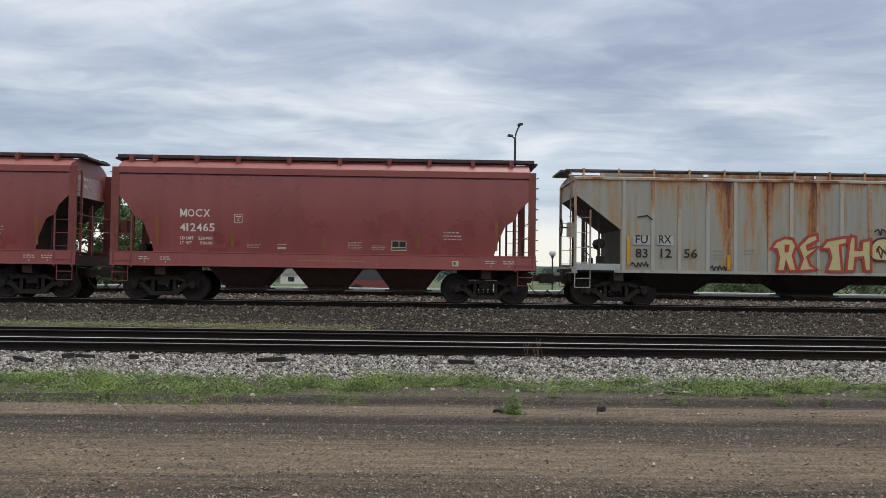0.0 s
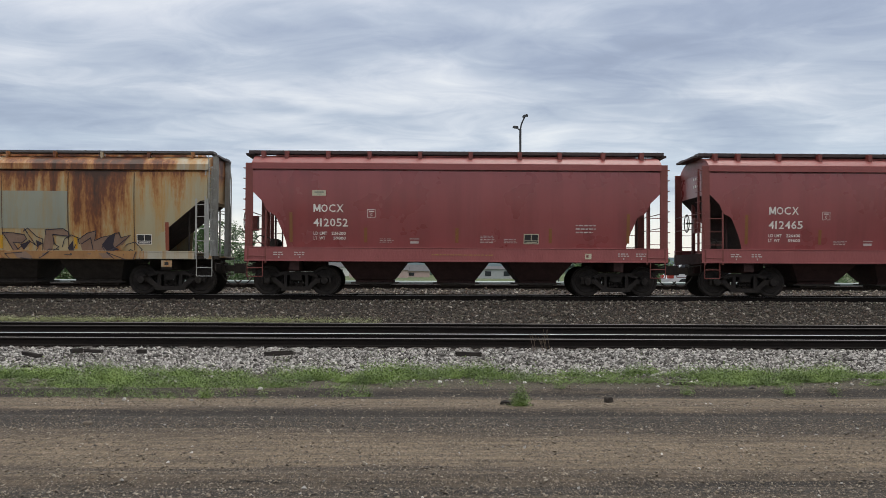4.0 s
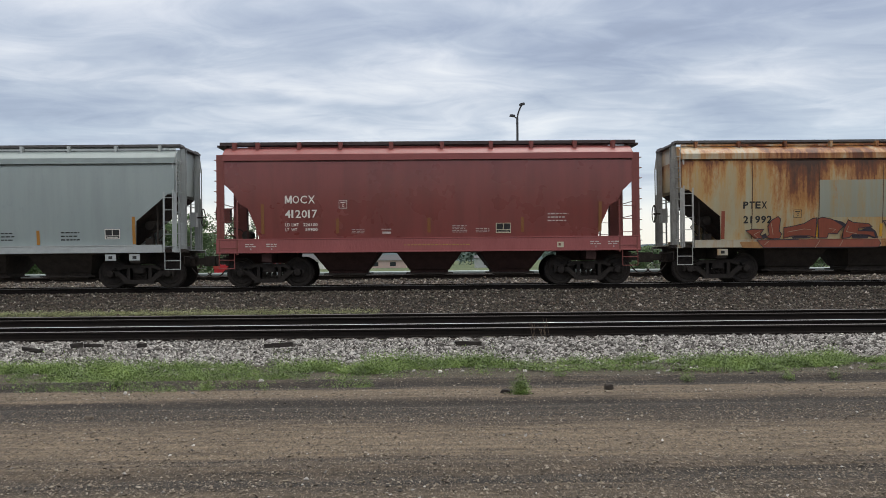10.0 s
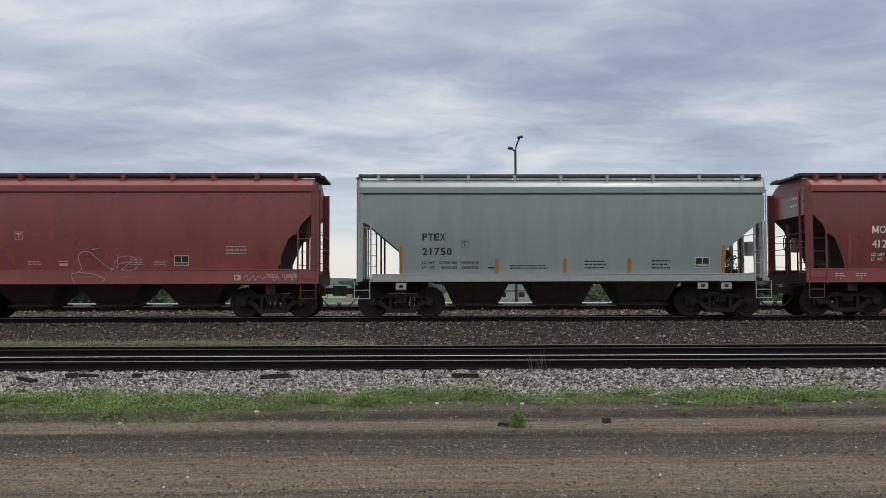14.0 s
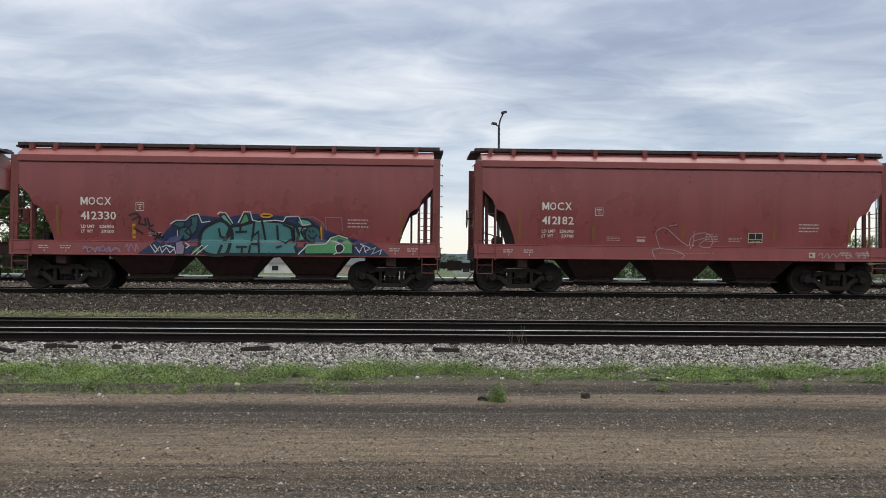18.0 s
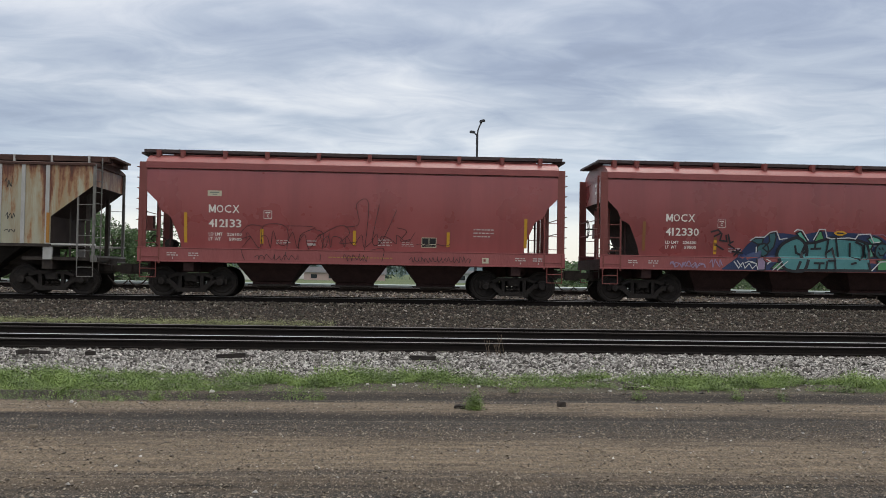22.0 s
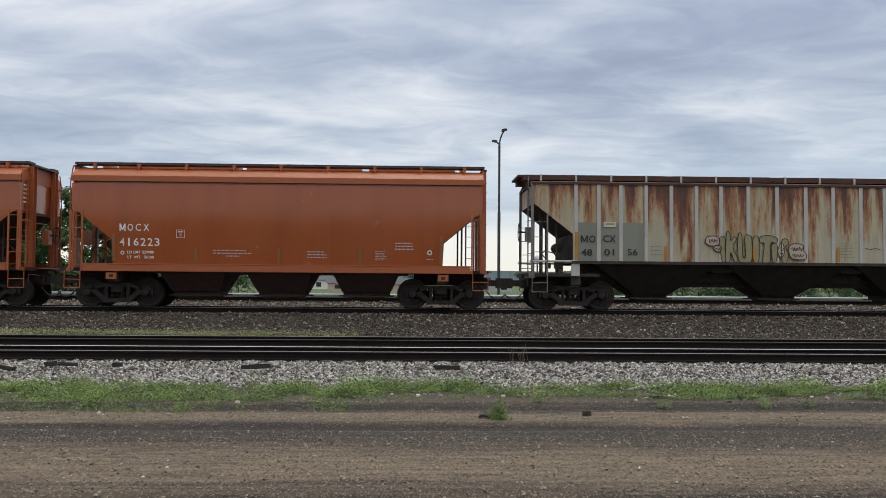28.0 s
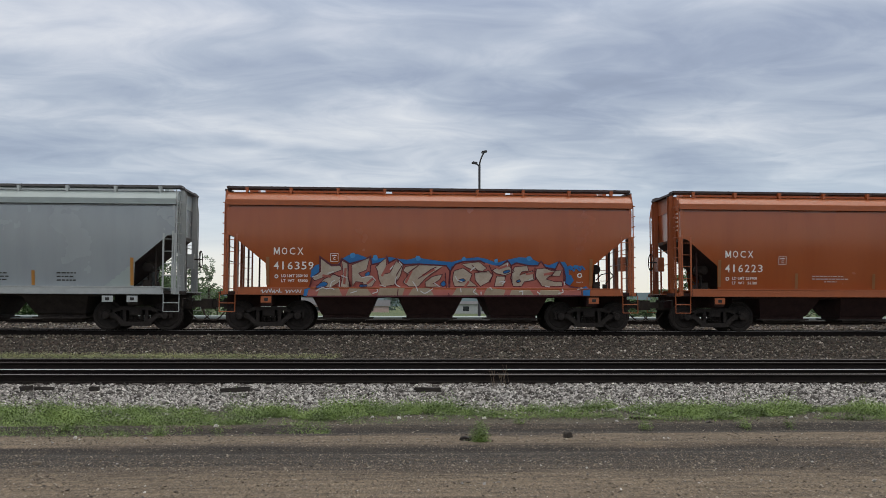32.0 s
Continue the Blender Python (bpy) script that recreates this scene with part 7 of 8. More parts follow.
# ---- ground and tracks ----
def ground_height(x, y):
    n = noise.noise(Vector((x * 0.05, y * 0.9, 3.1))) * 0.018 + noise.noise(Vector((x * 0.7, y * 1.5, 7.7))) * 0.008
    # wheel ruts with low shoulders
    for at, deep in ((12.95, 0.045), (11.25, 0.03), (7.35, 0.02)):
        d = (y - at - 0.12 * math.sin(x * 0.23 + at)) / 0.16
        n += deep * (0.8 * math.exp(-(d - 2.2) ** 2) - math.exp(-d * d))
    pts = ((-400, 0), (16.2, 0), (17.2, -0.02), (19.0, 0.02), (26.6, 0.03), (28.3, 0.74), (28.5, 0.765), (31.0, 0.765), (36.5, 0.93), (37.5, 0.965), (41.0, 0.965),
           (44.0, 0.62), (70.0, 0.5), (4200, 0.0))
    for (a, za), (b, zb) in zip(pts, pts[1:]):
        if y <= b:
            return za + (zb - za) * max(0.0, (y - a) / (b - a)) + (n if y < 19 else n * 0.4)
    return 0.0


def build_ground():
    xs = [-2500, -600, -200, -80, -45] + [-30 + 0.5 * k for k in range(121)] + [45, 80, 200, 600, 2500]
    ys = [-400, -60, -10, 0, 3] + [5 + 0.09 * k for k in range(106)] + [14.54 + 0.18 * k for k in range(92)] + [31.5 + 0.5 * k for k in range(26)] + [46, 50, 60, 70, 85, 110, 160, 300, 900, 4200]
    bm = bmesh.new()
    grid = [[bm.verts.new((x, y, ground_height(x, y))) for x in xs] for y in ys]
    for a, b in zip(grid, grid[1:]):
        for k in range(len(xs) - 1):
            bm.faces.new((a[k], a[k + 1], b[k + 1], b[k]))
    ob = lone("ground", bm, DIRT, "packed brown dirt yard with gravel track beds", "ground", kind="structure")
    for p in ob.data.polygons:
        p.use_smooth = True


build_ground()

RAIL_SHAPE = [(-0.076, 0.0), (0.076, 0.0), (0.076, 0.012), (0.02, 0.032), (0.010, 0.05), (0.010, 0.125), (0.036, 0.14), (0.037, 0.175), (0.030, 0.186),
              (-0.030, 0.186), (-0.037, 0.175), (-0.036, 0.14), (-0.010, 0.125), (-0.010, 0.05), (-0.02, 0.032), (-0.076, 0.012)]


def build_track(y, top, heads, ties, label):
    track = thing("railway_track", label, "railway track", (0, y, 0), kind="structure")
    for s, head in zip((-1, 1), heads):
        bm = bmesh.new()
        a, b = [[bm.verts.new((x, s * GAUGE + v, top - 0.186 + z)) for v, z in RAIL_SHAPE] for x in (-260, 260)]
        n = len(RAIL_SHAPE)
        for k in range(n):
            f = bm.faces.new((a[k], a[(k + 1) % n], b[(k + 1) % n], b[k]))
            f.material_index = 1 if k in (7, 8, 9) else 0
        ob = part("rail", bm, RAIL_SIDE, track)
        ob.data.materials.append(head)
    bm = bmesh.new()
    box(bm, -0.115, 0.115, -1.3, 1.3, top - 0.38, top - 0.205)
    tie = mesh_from("tie", bm, TIE)
    bm = bmesh.new()
    for s in (-1, 1):
        box(bm, -0.10, 0.10, s * GAUGE - 0.17, s * GAUGE + 0.17, top - 0.205, top - 0.184)
        for v in (-0.10, 0.10):
            box(bm, -0.02, 0.02, s * GAUGE + v - 0.02, s * GAUGE + v + 0.02, top - 0.184, top - 0.165)
    plate = mesh_from("tie_plate", bm, RAIL_SIDE)
    for k in range(ties):
        x = (k - ties / 2) * 0.52 + random.uniform(-0.03, 0.03)
        part("tie", tie, TIE, track, "", (x, random.uniform(-0.04, 0.04), 0))
        part("tie_plate", plate, TIE, track, "", (x, 0, 0))
    return track


build_track(NEAR_YS[0], NEAR_Z, (RAIL_DULL, RAIL_TOP), 70, "worn railway track with dark rails on pale ballast")
build_track(NEAR_YS[1], NEAR_Z, (RAIL_FAINT, RAIL_DULL), 80, "second railway track with dull dark rails")
build_track(TRACK_Y, RAIL_Z, (RAIL_DULL, RAIL_DULL), 90, "raised railway track that carries the freight train")
build_track(FAR_Y, FAR_Z, (RAIL_FAINT, RAIL_FAINT), 60, "farther railway track beyond the train")


# ---- beyond the tracks ----
def build_hills():
    bm = bmesh.new()
    lo, hi = [], []
    for k in range(161):
        a = radians(-60 + 120 * k / 160)
        h = 33 + 4 * noise.noise(Vector((k * 0.07, 0.4, 0))) + 3.0 * noise.noise(Vector((k * 0.31, 2.4, 0))) + 1.0 * noise.noise(Vector((k * 1.3, 5.4, 0)))
        lo.append(bm.verts.new((2200 * math.sin(a), 2200 * math.cos(a), -5)))
        hi.append(bm.verts.new((2300 * math.sin(a), 2300 * math.cos(a), h)))
    for k in range(160):
        bm.faces.new((lo[k], lo[k + 1], hi[k + 1], hi[k]))
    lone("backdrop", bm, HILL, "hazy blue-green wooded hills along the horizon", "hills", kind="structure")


build_hills()


def street_lamp():
    lamp = thing("street_lamp", "tall dark steel street lamp with two lamp heads", "street lamp", (5.88, 60.0, 0.5))
    bm = bmesh.new()
    rod(bm, (0, 0, 0), (0, 0, 6.0), 0.10, 10)
    rod(bm, (0, 0, 6.0), (0, 0, 10.6), 0.075, 10)
    part("pole", bm, POST, lamp)
    bm = bmesh.new()
    pts = [(0, 0, 10.55), (0.06, 0, 10.9), (0.18, 0, 11.2), (0.30, 0, 11.42)]
    for a, b in zip(pts, pts[1:]):
        rod(bm, a, b, 0.05, 8)
    rod(bm, (0, 0, 10.55), (-0.16, 0, 10.62), 0.05, 8)
    part("arm", bm, POST, lamp)
    for x, z, tilt in ((0.34, 11.48, -14), (-0.30, 10.72, 8)):
        bm = bmesh.new()
        box(bm, -0.20, 0.16, -0.14, 0.14, -0.07, 0.04)
        box(bm, -0.16, 0.12, -0.11, 0.11, 0.04, 0.075)
        part("lamp_head", bm, POST, lamp, "", (x, 0, z)).rotation_euler = (0, radians(tilt), 0)


street_lamp()


def guardrail():
    rail = thing("guardrail", "galvanised steel road guardrail on short posts", "guardrail", (0, 47.0, 0.5))
    bm = bmesh.new()
    shape = [(0.0, 0.40), (-0.05, 0.44), (-0.05, 0.50), (0.0, 0.55), (-0.05, 0.60), (-0.05, 0.67), (0.0, 0.71), (0.012, 0.71), (-0.038, 0.67), (-0.038, 0.60),
             (0.012, 0.55), (-0.038, 0.50), (-0.038, 0.44), (0.012, 0.40)]
    a, b = [[bm.verts.new((x, y, z)) for y, z in shape] for x in (-60, 60)]
    for k in range(len(shape)):
        bm.faces.new((a[k], a[(k + 1) % len(shape)], b[(k + 1) % len(shape)], b[k]))
    part("beam", bm, GUARD, rail)
    bm = bmesh.new()
    box(bm, -0.05, 0.05, 0.03, 0.18, -0.1, 0.72)
    post = mesh_from("guard_post", bm, GUARD)
    for k in range(60):
        part("guard_post", post, GUARD, rail, "", (-56 + 1.905 * k, 0, 0))


guardrail()


# ---- loose stone, weeds and litter ----
def scatter_stones(name, label, mat, count, place, size, flatness, seed, coarse=False):
    """Many small broken stones in one mesh; place(rng) gives x and y, size(rng) the radius."""
    rng = np.random.default_rng(seed)
    g = (1 + 5 ** 0.5) / 2
    base = np.array([(-1, g, 0), (1, g, 0), (-1, -g, 0), (1, -g, 0), (0, -1, g), (0, 1, g), (0, -1, -g), (0, 1, -g), (g, 0, -1), (g, 0, 1), (-g, 0, -1), (-g, 0, 1)]) / 1.9
    tri = np.array([(0, 11, 5), (0, 5, 1), (0, 1, 7), (0, 7, 10), (0, 10, 11), (1, 5, 9), (5, 11, 4), (11, 10, 2), (10, 7, 6), (7, 1, 8),
                    (3, 9, 4), (3, 4, 2), (3, 2, 6), (3, 6, 8), (3, 8, 9), (4, 9, 5), (2, 4, 11), (6, 2, 10), (8, 6, 7), (9, 8, 1)])
    if coarse:      # sharper chips for the small ones
        base = np.array([(1, 0.2, 0), (-0.9, 0.1, 0.2), (0.1, 1, 0.1), (-0.2, -1, 0), (0.2, 0.1, 1), (0, -0.1, -1)], float)
        tri = np.array([(0, 2, 4), (2, 1, 4), (1, 3, 4), (3, 0, 4), (2, 0, 5), (1, 2, 5), (3, 1, 5), (0, 3, 5)])
    corners = len(base)
    x, y = place(rng, count)
    r = size(rng, count)
    z = np.array([ground_height(a, b) for a, b in zip(x, y)])
    v = base[None] * (1 + rng.uniform(-0.42, 0.30, (count, corners, 1))) * r[:, None, None]
    v *= np.stack([rng.uniform(0.8, 1.35, count), rng.uniform(0.7, 1.1, count), np.full(count, flatness)], 1)[:, None]
    a = rng.uniform(0, 2 * np.pi, count)
    c, s = np.cos(a)[:, None], np.sin(a)[:, None]
    lean = rng.uniform(-0.5, 0.5, (count, 1))
    vz = v[..., 2] + lean * v[..., 0]
    vx, vy = v[..., 0] * c - v[..., 1] * s, v[..., 0] * s + v[..., 1] * c
    verts = np.stack([vx + x[:, None], vy + y[:, None], vz + (z + r * flatness * rng.uniform(-0.1, 1.0 if coarse else 0.7, count))[:, None]], -1).reshape(-1, 3)
    faces = (tri[None] + corners * np.arange(count)[:, None, None]).reshape(-1, 3)
    me = bpy.data.meshes.new(name)
    me.vertices.add(len(verts))
    me.vertices.foreach_set("co", verts.ravel())
    me.loops.add(faces.size)
    me.loops.foreach_set("vertex_index", faces.ravel())
    me.polygons.add(len(faces))
    me.polygons.foreach_set("loop_start", np.arange(0, faces.size, 3))
    me.update(calc_edges=True)
    me.shade_flat()
    me.materials.append(mat)
    return tagged(new(name, me), label, "gravel", kind="stuff")


def rect(x0, x1, y0, y1, wave=0.0):
    def place(rng, n):
        x, y = rng.uniform(x0, x1, n), rng.uniform(0, 1, n)
        edge = wave * (np.sin(x * 1.3) + np.sin(x * 3.7 + 1) * 0.6 + np.sin(x * 0.41 + 2))
        return x, y0 + edge + (y1 - y0 - edge) * y
    return place


scatter_stones("ballast", "pale broken limestone ballast beside the nearest track", WHITE_STONE, 86000, rect(-13.5, 15.0, 15.35, 19.98, 0.08),
               lambda r, n: r.gamma(4.5, 0.0048, n).clip(0.009, 0.058), 0.78, 1, True)
scatter_stones("ballast", "scattered pale stones thinning out into the weeds", WHITE_STONE, 1500, lambda r, n: (r.uniform(-12, 14, n), 15.5 - r.exponential(0.45, n)),
               lambda r, n: r.gamma(5.0, 0.0052, n).clip(0.012, 0.06), 0.7, 2)
scatter_stones("ballast", "grimy dark ballast on the slope below the train", DARK_STONE, 56000, rect(-17.0, 19.0, 26.2, 28.75),
               lambda r, n: r.gamma(4.0, 0.0064, n).clip(0.012, 0.06), 0.8, 3, True)
scatter_stones("ballast", "grimy grey ballast beyond the train's rails", DARK_STONE, 16000, rect(-22.0, 25.0, 29.2, 38.0),
               lambda r, n: r.gamma(5.0, 0.008, n).clip(0.016, 0.08), 0.8, 4, True)


def near_rows(rng, n):
    y = 6.6 + 9.6 * rng.uniform(0, 1, n) ** 1.3
    # swept out of the wheel ruts
    for at in (12.93, 11.25):
        y = np.where((np.abs(y - at) < 0.33) & (rng.uniform(0, 1, n) < 0.75), y - 1.1, y)
    return rng.uniform(-0.62, 0.66, n) * (y + 1.0), y


scatter_stones("pebbles", "small grey and brown pebbles in packed dirt", PEBBLE, 76000, near_rows, lambda r, n: r.gamma(2.2, 0.0031, n).clip(0.004, 0.021), 0.6, 5, True)
scatter_stones("pebbles", "pale stones lying loose on the dirt yard", WHITE_STONE, 900, near_rows, lambda r, n: r.gamma(3.0, 0.0036, n).clip(0.007, 0.026), 0.65, 6, True)


def weeds(name, label, spots, seed, mat=None, leaves=(16, 30), tall=0.15):
    """Low feathery plants: many small leaflets along spreading stems, all in one mesh."""
    rng = np.random.default_rng(seed)
    spots = np.array(spots)
    many = rng.integers(leaves[0], leaves[1], len(spots))
    who = np.repeat(np.arange(len(spots)), many)
    n = len(who)
    k = spots[who, 2]
    a, q = rng.uniform(0, 2 * np.pi, n), rng.uniform(0, 1, n)
    reach = 0.14 * k * np.sqrt(rng.uniform(0, 1, n))
    base = np.array([ground_height(x, y) for x, y, s in spots])[who]
    cx, cy = spots[who, 0] + reach * np.cos(a) * 1.2, spots[who, 1] + reach * np.sin(a)
    cz = base + 0.006 + tall * k * q ** 1.4 * (1.15 - reach / (0.16 * k))
    b, tip = rng.uniform(0, 2 * np.pi, n), rng.uniform(-0.2, 1.1, n)
    size = rng.uniform(0.012, 0.026, n) * (0.6 + 0.5 * k)
    u = np.stack([np.cos(b) * np.cos(tip), np.sin(b) * np.cos(tip), np.sin(tip)], 1) * size[:, None]
    w = np.stack([-np.sin(b), np.cos(b), rng.uniform(-0.6, 0.6, n)], 1) * (size * rng.uniform(0.12, 0.34, n))[:, None]
    o = np.stack([cx, cy, cz], 1)
    verts = np.stack([o - u, o + w, o + u, o - w], 1).reshape(-1, 3)
    me = bpy.data.meshes.new(name)
    me.from_pydata(verts.tolist(), [], np.arange(4 * n).reshape(-1, 4).tolist())
    me.shade_flat()
    me.materials.append(mat or WEED)
    return tagged(new(name, me), label, "weeds", kind="stuff")


def weed_spots(seed):
    rng = random.Random(seed)
    out = []
    while len(out) < 13500:
        x, y = rng.uniform(-12.0, 14.0), rng.uniform(12.2, 15.65)
        # a broad bed on one side, a thin broken strip on the other, ragged towards the dirt
        wide = 2.1 if x < -1 else (1.6 if x > 3.6 else 1.3)
        d = (15.45 + 0.10 * math.sin(x * 2.1) - y) / wide
        n = 0.28 + 1.5 * noise.noise(Vector((x * 0.9, y * 1.5, 4.0))) + 1.0 * noise.noise(Vector((x * 2.8, y * 3.4, 9.0)))
        gap = 0.5 if -0.4 < x < 3.6 and y < 15.1 else 1.0
        if 0 < d and rng.random() < gap * max(0.06 if d < 1.5 and x < 1 else 0.0, 1.1 - d ** 1.6) * max(0.0, min(1.0, n * 1.5)):
            tuft = 0.75 + 0.9 * max(-0.5, noise.noise(Vector((x * 1.7, y * 2.2, 21.0))))
            out.append((x, y, rng.uniform(0.45, 1.0) * tuft * (1.6 if rng.random() < 0.07 else 1.0)))
    return out


weeds("weeds", "bright green low weeds between ballast and dirt", weed_spots(3), 4, leaves=(26, 44), tall=0.30)
for x, y, k, n in ((1.17, 11.75, 0.66, 70), (5.2, 13.2, 0.5, 14), (-4.48, 13.1, 0.55, 22), (-3.07, 12.6, 0.55, 22), (3.7, 13.2, 0.45, 12), (5.86, 13.2, 0.45, 10), (-0.9, 12.9, 0.5, 16), (1.9, 13.4, 0.45, 12)):
    r = random.Random(int(x * 100))
    weeds("weed_clump", "single clump of feathery green weeds on the dirt", [(x + r.gauss(0, 0.035), y + r.gauss(0, 0.05), k * r.uniform(0.6, 1.0)) for i in range(n)], int(y * 50), leaves=(26, 40), tall=0.60)
r = random.Random(77)
weeds("weeds", "faint strip of short grass at the foot of the dark slope",
      [(x, 27.02 + r.uniform(-0.10, 0.10), r.uniform(0.5, 1.0)) for x in [r.uniform(-16, -4.2) if r.random() < 0.88 else r.uniform(-4.2, -1.5) for i in range(3800)]], 8, DRY_GRASS, leaves=(11, 16), tall=0.22)
r = random.Random(78)
bm = bmesh.new()
for x, y in ((2.2, 19.2), (2.5, 19.3), (2.35, 19.25)):
    for i in range(3):
        foot = Vector((x + r.uniform(-0.06, 0.06), y, ground_height(x, y)))
        tip = foot + Vector((r.uniform(-0.12, 0.12), r.uniform(-0.05, 0.05), r.uniform(0.25, 0.5)))
        rod(bm, foot, tip, 0.004, 5)
        rod(bm, foot.lerp(tip, 0.6), foot.lerp(tip, 0.6) + Vector((r.uniform(-0.08, 0.08), 0, 0.1)), 0.003, 4)
lone("stalks", bm, DRY, "thin dry stalks beside the rails", "weeds", kind="stuff")


def slab(name, label, x, y, w, d, h, turn, mat, seed, category="wood"):
    rng = random.Random(seed)
    bm = bmesh.new()
    box(bm, -w / 2, w / 2, -d / 2, d / 2, 0, h)
    bmesh.ops.subdivide_edges(bm, edges=bm.edges, cuts=2, use_grid_fill=True)
    for v in bm.verts:
        if category == "rock":      # worn round
            n = Vector((v.co.x / w * 2, v.co.y / d * 2, v.co.z / h * 2 - 1)).length
            k = 1.0 - 0.35 * max(0.0, n - 1.0)
            v.co = Vector((v.co.x * k, v.co.y * k, (v.co.z - h / 2) * k + h / 2))
        v.co += Vector((rng.uniform(-1, 1) * w * 0.05, rng.uniform(-1, 1) * d * 0.07, rng.uniform(-1, 1) * h * 0.09))
    ob = lone(name, bm, mat, label, category, (x, y, ground_height(x, y) - 0.01 + (0.10 if 16.5 < y < 19.8 else 0.0)))
    ob.rotation_euler = (radians(rng.uniform(-6, 6)), radians(rng.uniform(-6, 6)), radians(turn))
    return ob


slab("tie_chunk", "broken dark timber chunk lying on pale ballast", -6.95, 18.1, 0.20, 0.15, 0.09, 35, OLD_WOOD, 1)
slab("tie_chunk", "splintered grey timber piece on pale ballast", -6.66, 18.2, 0.38, 0.10, 0.06, -15, OLD_WOOD, 2)
slab("plank", "short weathered plank half sunk in ballast", -2.95, 17.85, 0.54, 0.14, 0.08, 2, OLD_WOOD, 3)
slab("plank", "thin grey board leaning on ballast stones", 0.75, 17.9, 0.5, 0.10, 0.08, 12, OLD_WOOD, 4)
slab("tie_chunk", "flat grey timber scrap in the ballast", -7.6, 17.6, 0.4, 0.14, 0.07, -20, OLD_WOOD, 6)
slab("tie_chunk", "small dark timber scrap in the ballast", -5.67, 18.1, 0.18, 0.12, 0.08, 10, OLD_WOOD, 7)
slab("rock", "dark brown angular rock on packed dirt", 2.38, 12.2, 0.12, 0.10, 0.09, 20, ROCK, 8, "rock")
slab("rock", "dark flat rock beside a weed clump", 1.0, 11.95, 0.16, 0.12, 0.06, -20, OLD_WOOD, 9, "rock")
slab("rock", "pale rounded stone on packed dirt", -3.84, 10.35, 0.10, 0.07, 0.05, 0, PEBBLE, 10, "rock")
slab("rock", "grey flat rock among the weeds", 3.9, 14.2, 0.28, 0.18, 0.06, 8, ROCK, 11, "rock")
slab("litter", "flattened white scrap of paper among weeds", 6.1, 14.9, 0.16, 0.08, 0.02, 8, WHITE, 12, "litter")


# ---- trees, houses and road beyond the guardrail ----
def tree(x, y, h, spread, seed, leaves=2600, mat=None, label="broad green deciduous tree behind the road", low=0.25):
    rng = random.Random(seed)
    z0 = ground_height(x, y) - 0.1
    t = thing("tree", label, "tree", (x, y, z0))
    bm = bmesh.new()
    p = Vector((0, 0, 0))
    limbs = []
    for k in range(6):
        q = Vector((rng.uniform(-0.06, 0.06) * h, rng.uniform(-0.06, 0.06) * h, h * 0.75 * (k + 1) / 6))
        rod(bm, p, q, h * 0.018 * (1 - k / 7), 7)
        for i in range(2):
            a = rng.uniform(0, 2 * math.pi)
            e = q + Vector((math.cos(a), math.sin(a), rng.uniform(0.2, 0.8))) * spread * rng.uniform(0.4, 0.8)
            if k >= 1:
                rod(bm, q, e, h * 0.006, 5)
                limbs.append(e)
        p = q
    limbs.append(p)
    part("trunk", bm, BARK, t)
    verts, faces = [], []
    clumps = []
    for e in limbs:
        for i in range(4):
            clumps.append((e + Vector((rng.gauss(0, 1), rng.gauss(0, 1), rng.gauss(0, 0.8))) * spread * 0.24, spread * rng.uniform(0.16, 0.34)))
    for i in range(10):
        clumps.append((Vector((rng.gauss(0, 0.45) * spread, rng.gauss(0, 0.45) * spread, h * rng.uniform(low, 0.95))), spread * rng.uniform(0.18, 0.36)))
    for i in range(leaves):
        c, r = rng.choice(clumps)
        d = Vector((rng.gauss(0, 1), rng.gauss(0, 1), rng.gauss(0, 1))).normalized() * r * rng.uniform(0.35, 1.0) ** 0.5
        o = c + d
        o.z = max(0.1, min(h, o.z))
        s = rng.uniform(0.06, 0.14) * (3.0 if y > 190 else (0.62 if leaves in (1300, 4600) else 1.0))
        u = Vector((rng.gauss(0, 1), rng.gauss(0, 1), rng.gauss(0, 0.6))).normalized() * s
        w = u.orthogonal().normalized() * s * 0.6
        n = len(verts)
        verts += [o - u, o + w, o + u, o - w]
        faces.append((n, n + 1, n + 2, n + 3))
    me = bpy.data.meshes.new("crown")
    me.from_pydata(verts, [], faces)
    me.materials.append(mat or LEAF)
    part("crown", me, None, t)
    return t


for k, (az, y, h, s) in enumerate(((-29.5, 70, 9.6, 3.2), (-27.0, 66, 9.2, 3.0), (-24.6, 64, 9.3, 2.9), (-22.6, 62, 9.3, 2.3), (-20.7, 62, 7.7, 2.1), (-18.9, 61, 6.9, 2.0))):
    tree(y * math.tan(radians(az)), y, h, s, 100 + k, 9500, LEAF, "tall dense dark green deciduous tree", 0.05)
for k, (az, y, h, s) in enumerate(((-17.6, 60, 5.8, 1.6), (-16.4, 58, 4.6, 1.4), (-15.3, 60, 4.4, 1.4), (-14.1, 57, 4.4, 1.1), (-12.5, 56, 4.7, 0.85), (-11.2, 57, 4.5, 0.7), (17.9, 75, 4.9, 1.0), (23.4, 70, 3.2, 1.2), (26.5, 70, 4.0, 1.6))):
    tree(y * math.tan(radians(az)), y, h, s, 200 + k, 1300 if k in (4, 5) else 4600, PALE_LEAF if k in (4, 5) else LEAF, "young thin-leaved tree beside the road" if k > 3 else "rounded green roadside tree", 0.1)
r = random.Random(5)
for k in range(44):
    az = -29 + 19.3 * k / 22 if k < 22 else 9.5 + 20 * (k - 22) / 22
    y = r.uniform(62, 74)
    h = r.uniform(2.2, 3.4) if az < -10 else r.uniform(1.8, 2.6)
    tree(y * math.tan(radians(az)), y, h, h * 0.6, 300 + k, 1500, LEAF, "low green shrub along the road verge", 0.05)
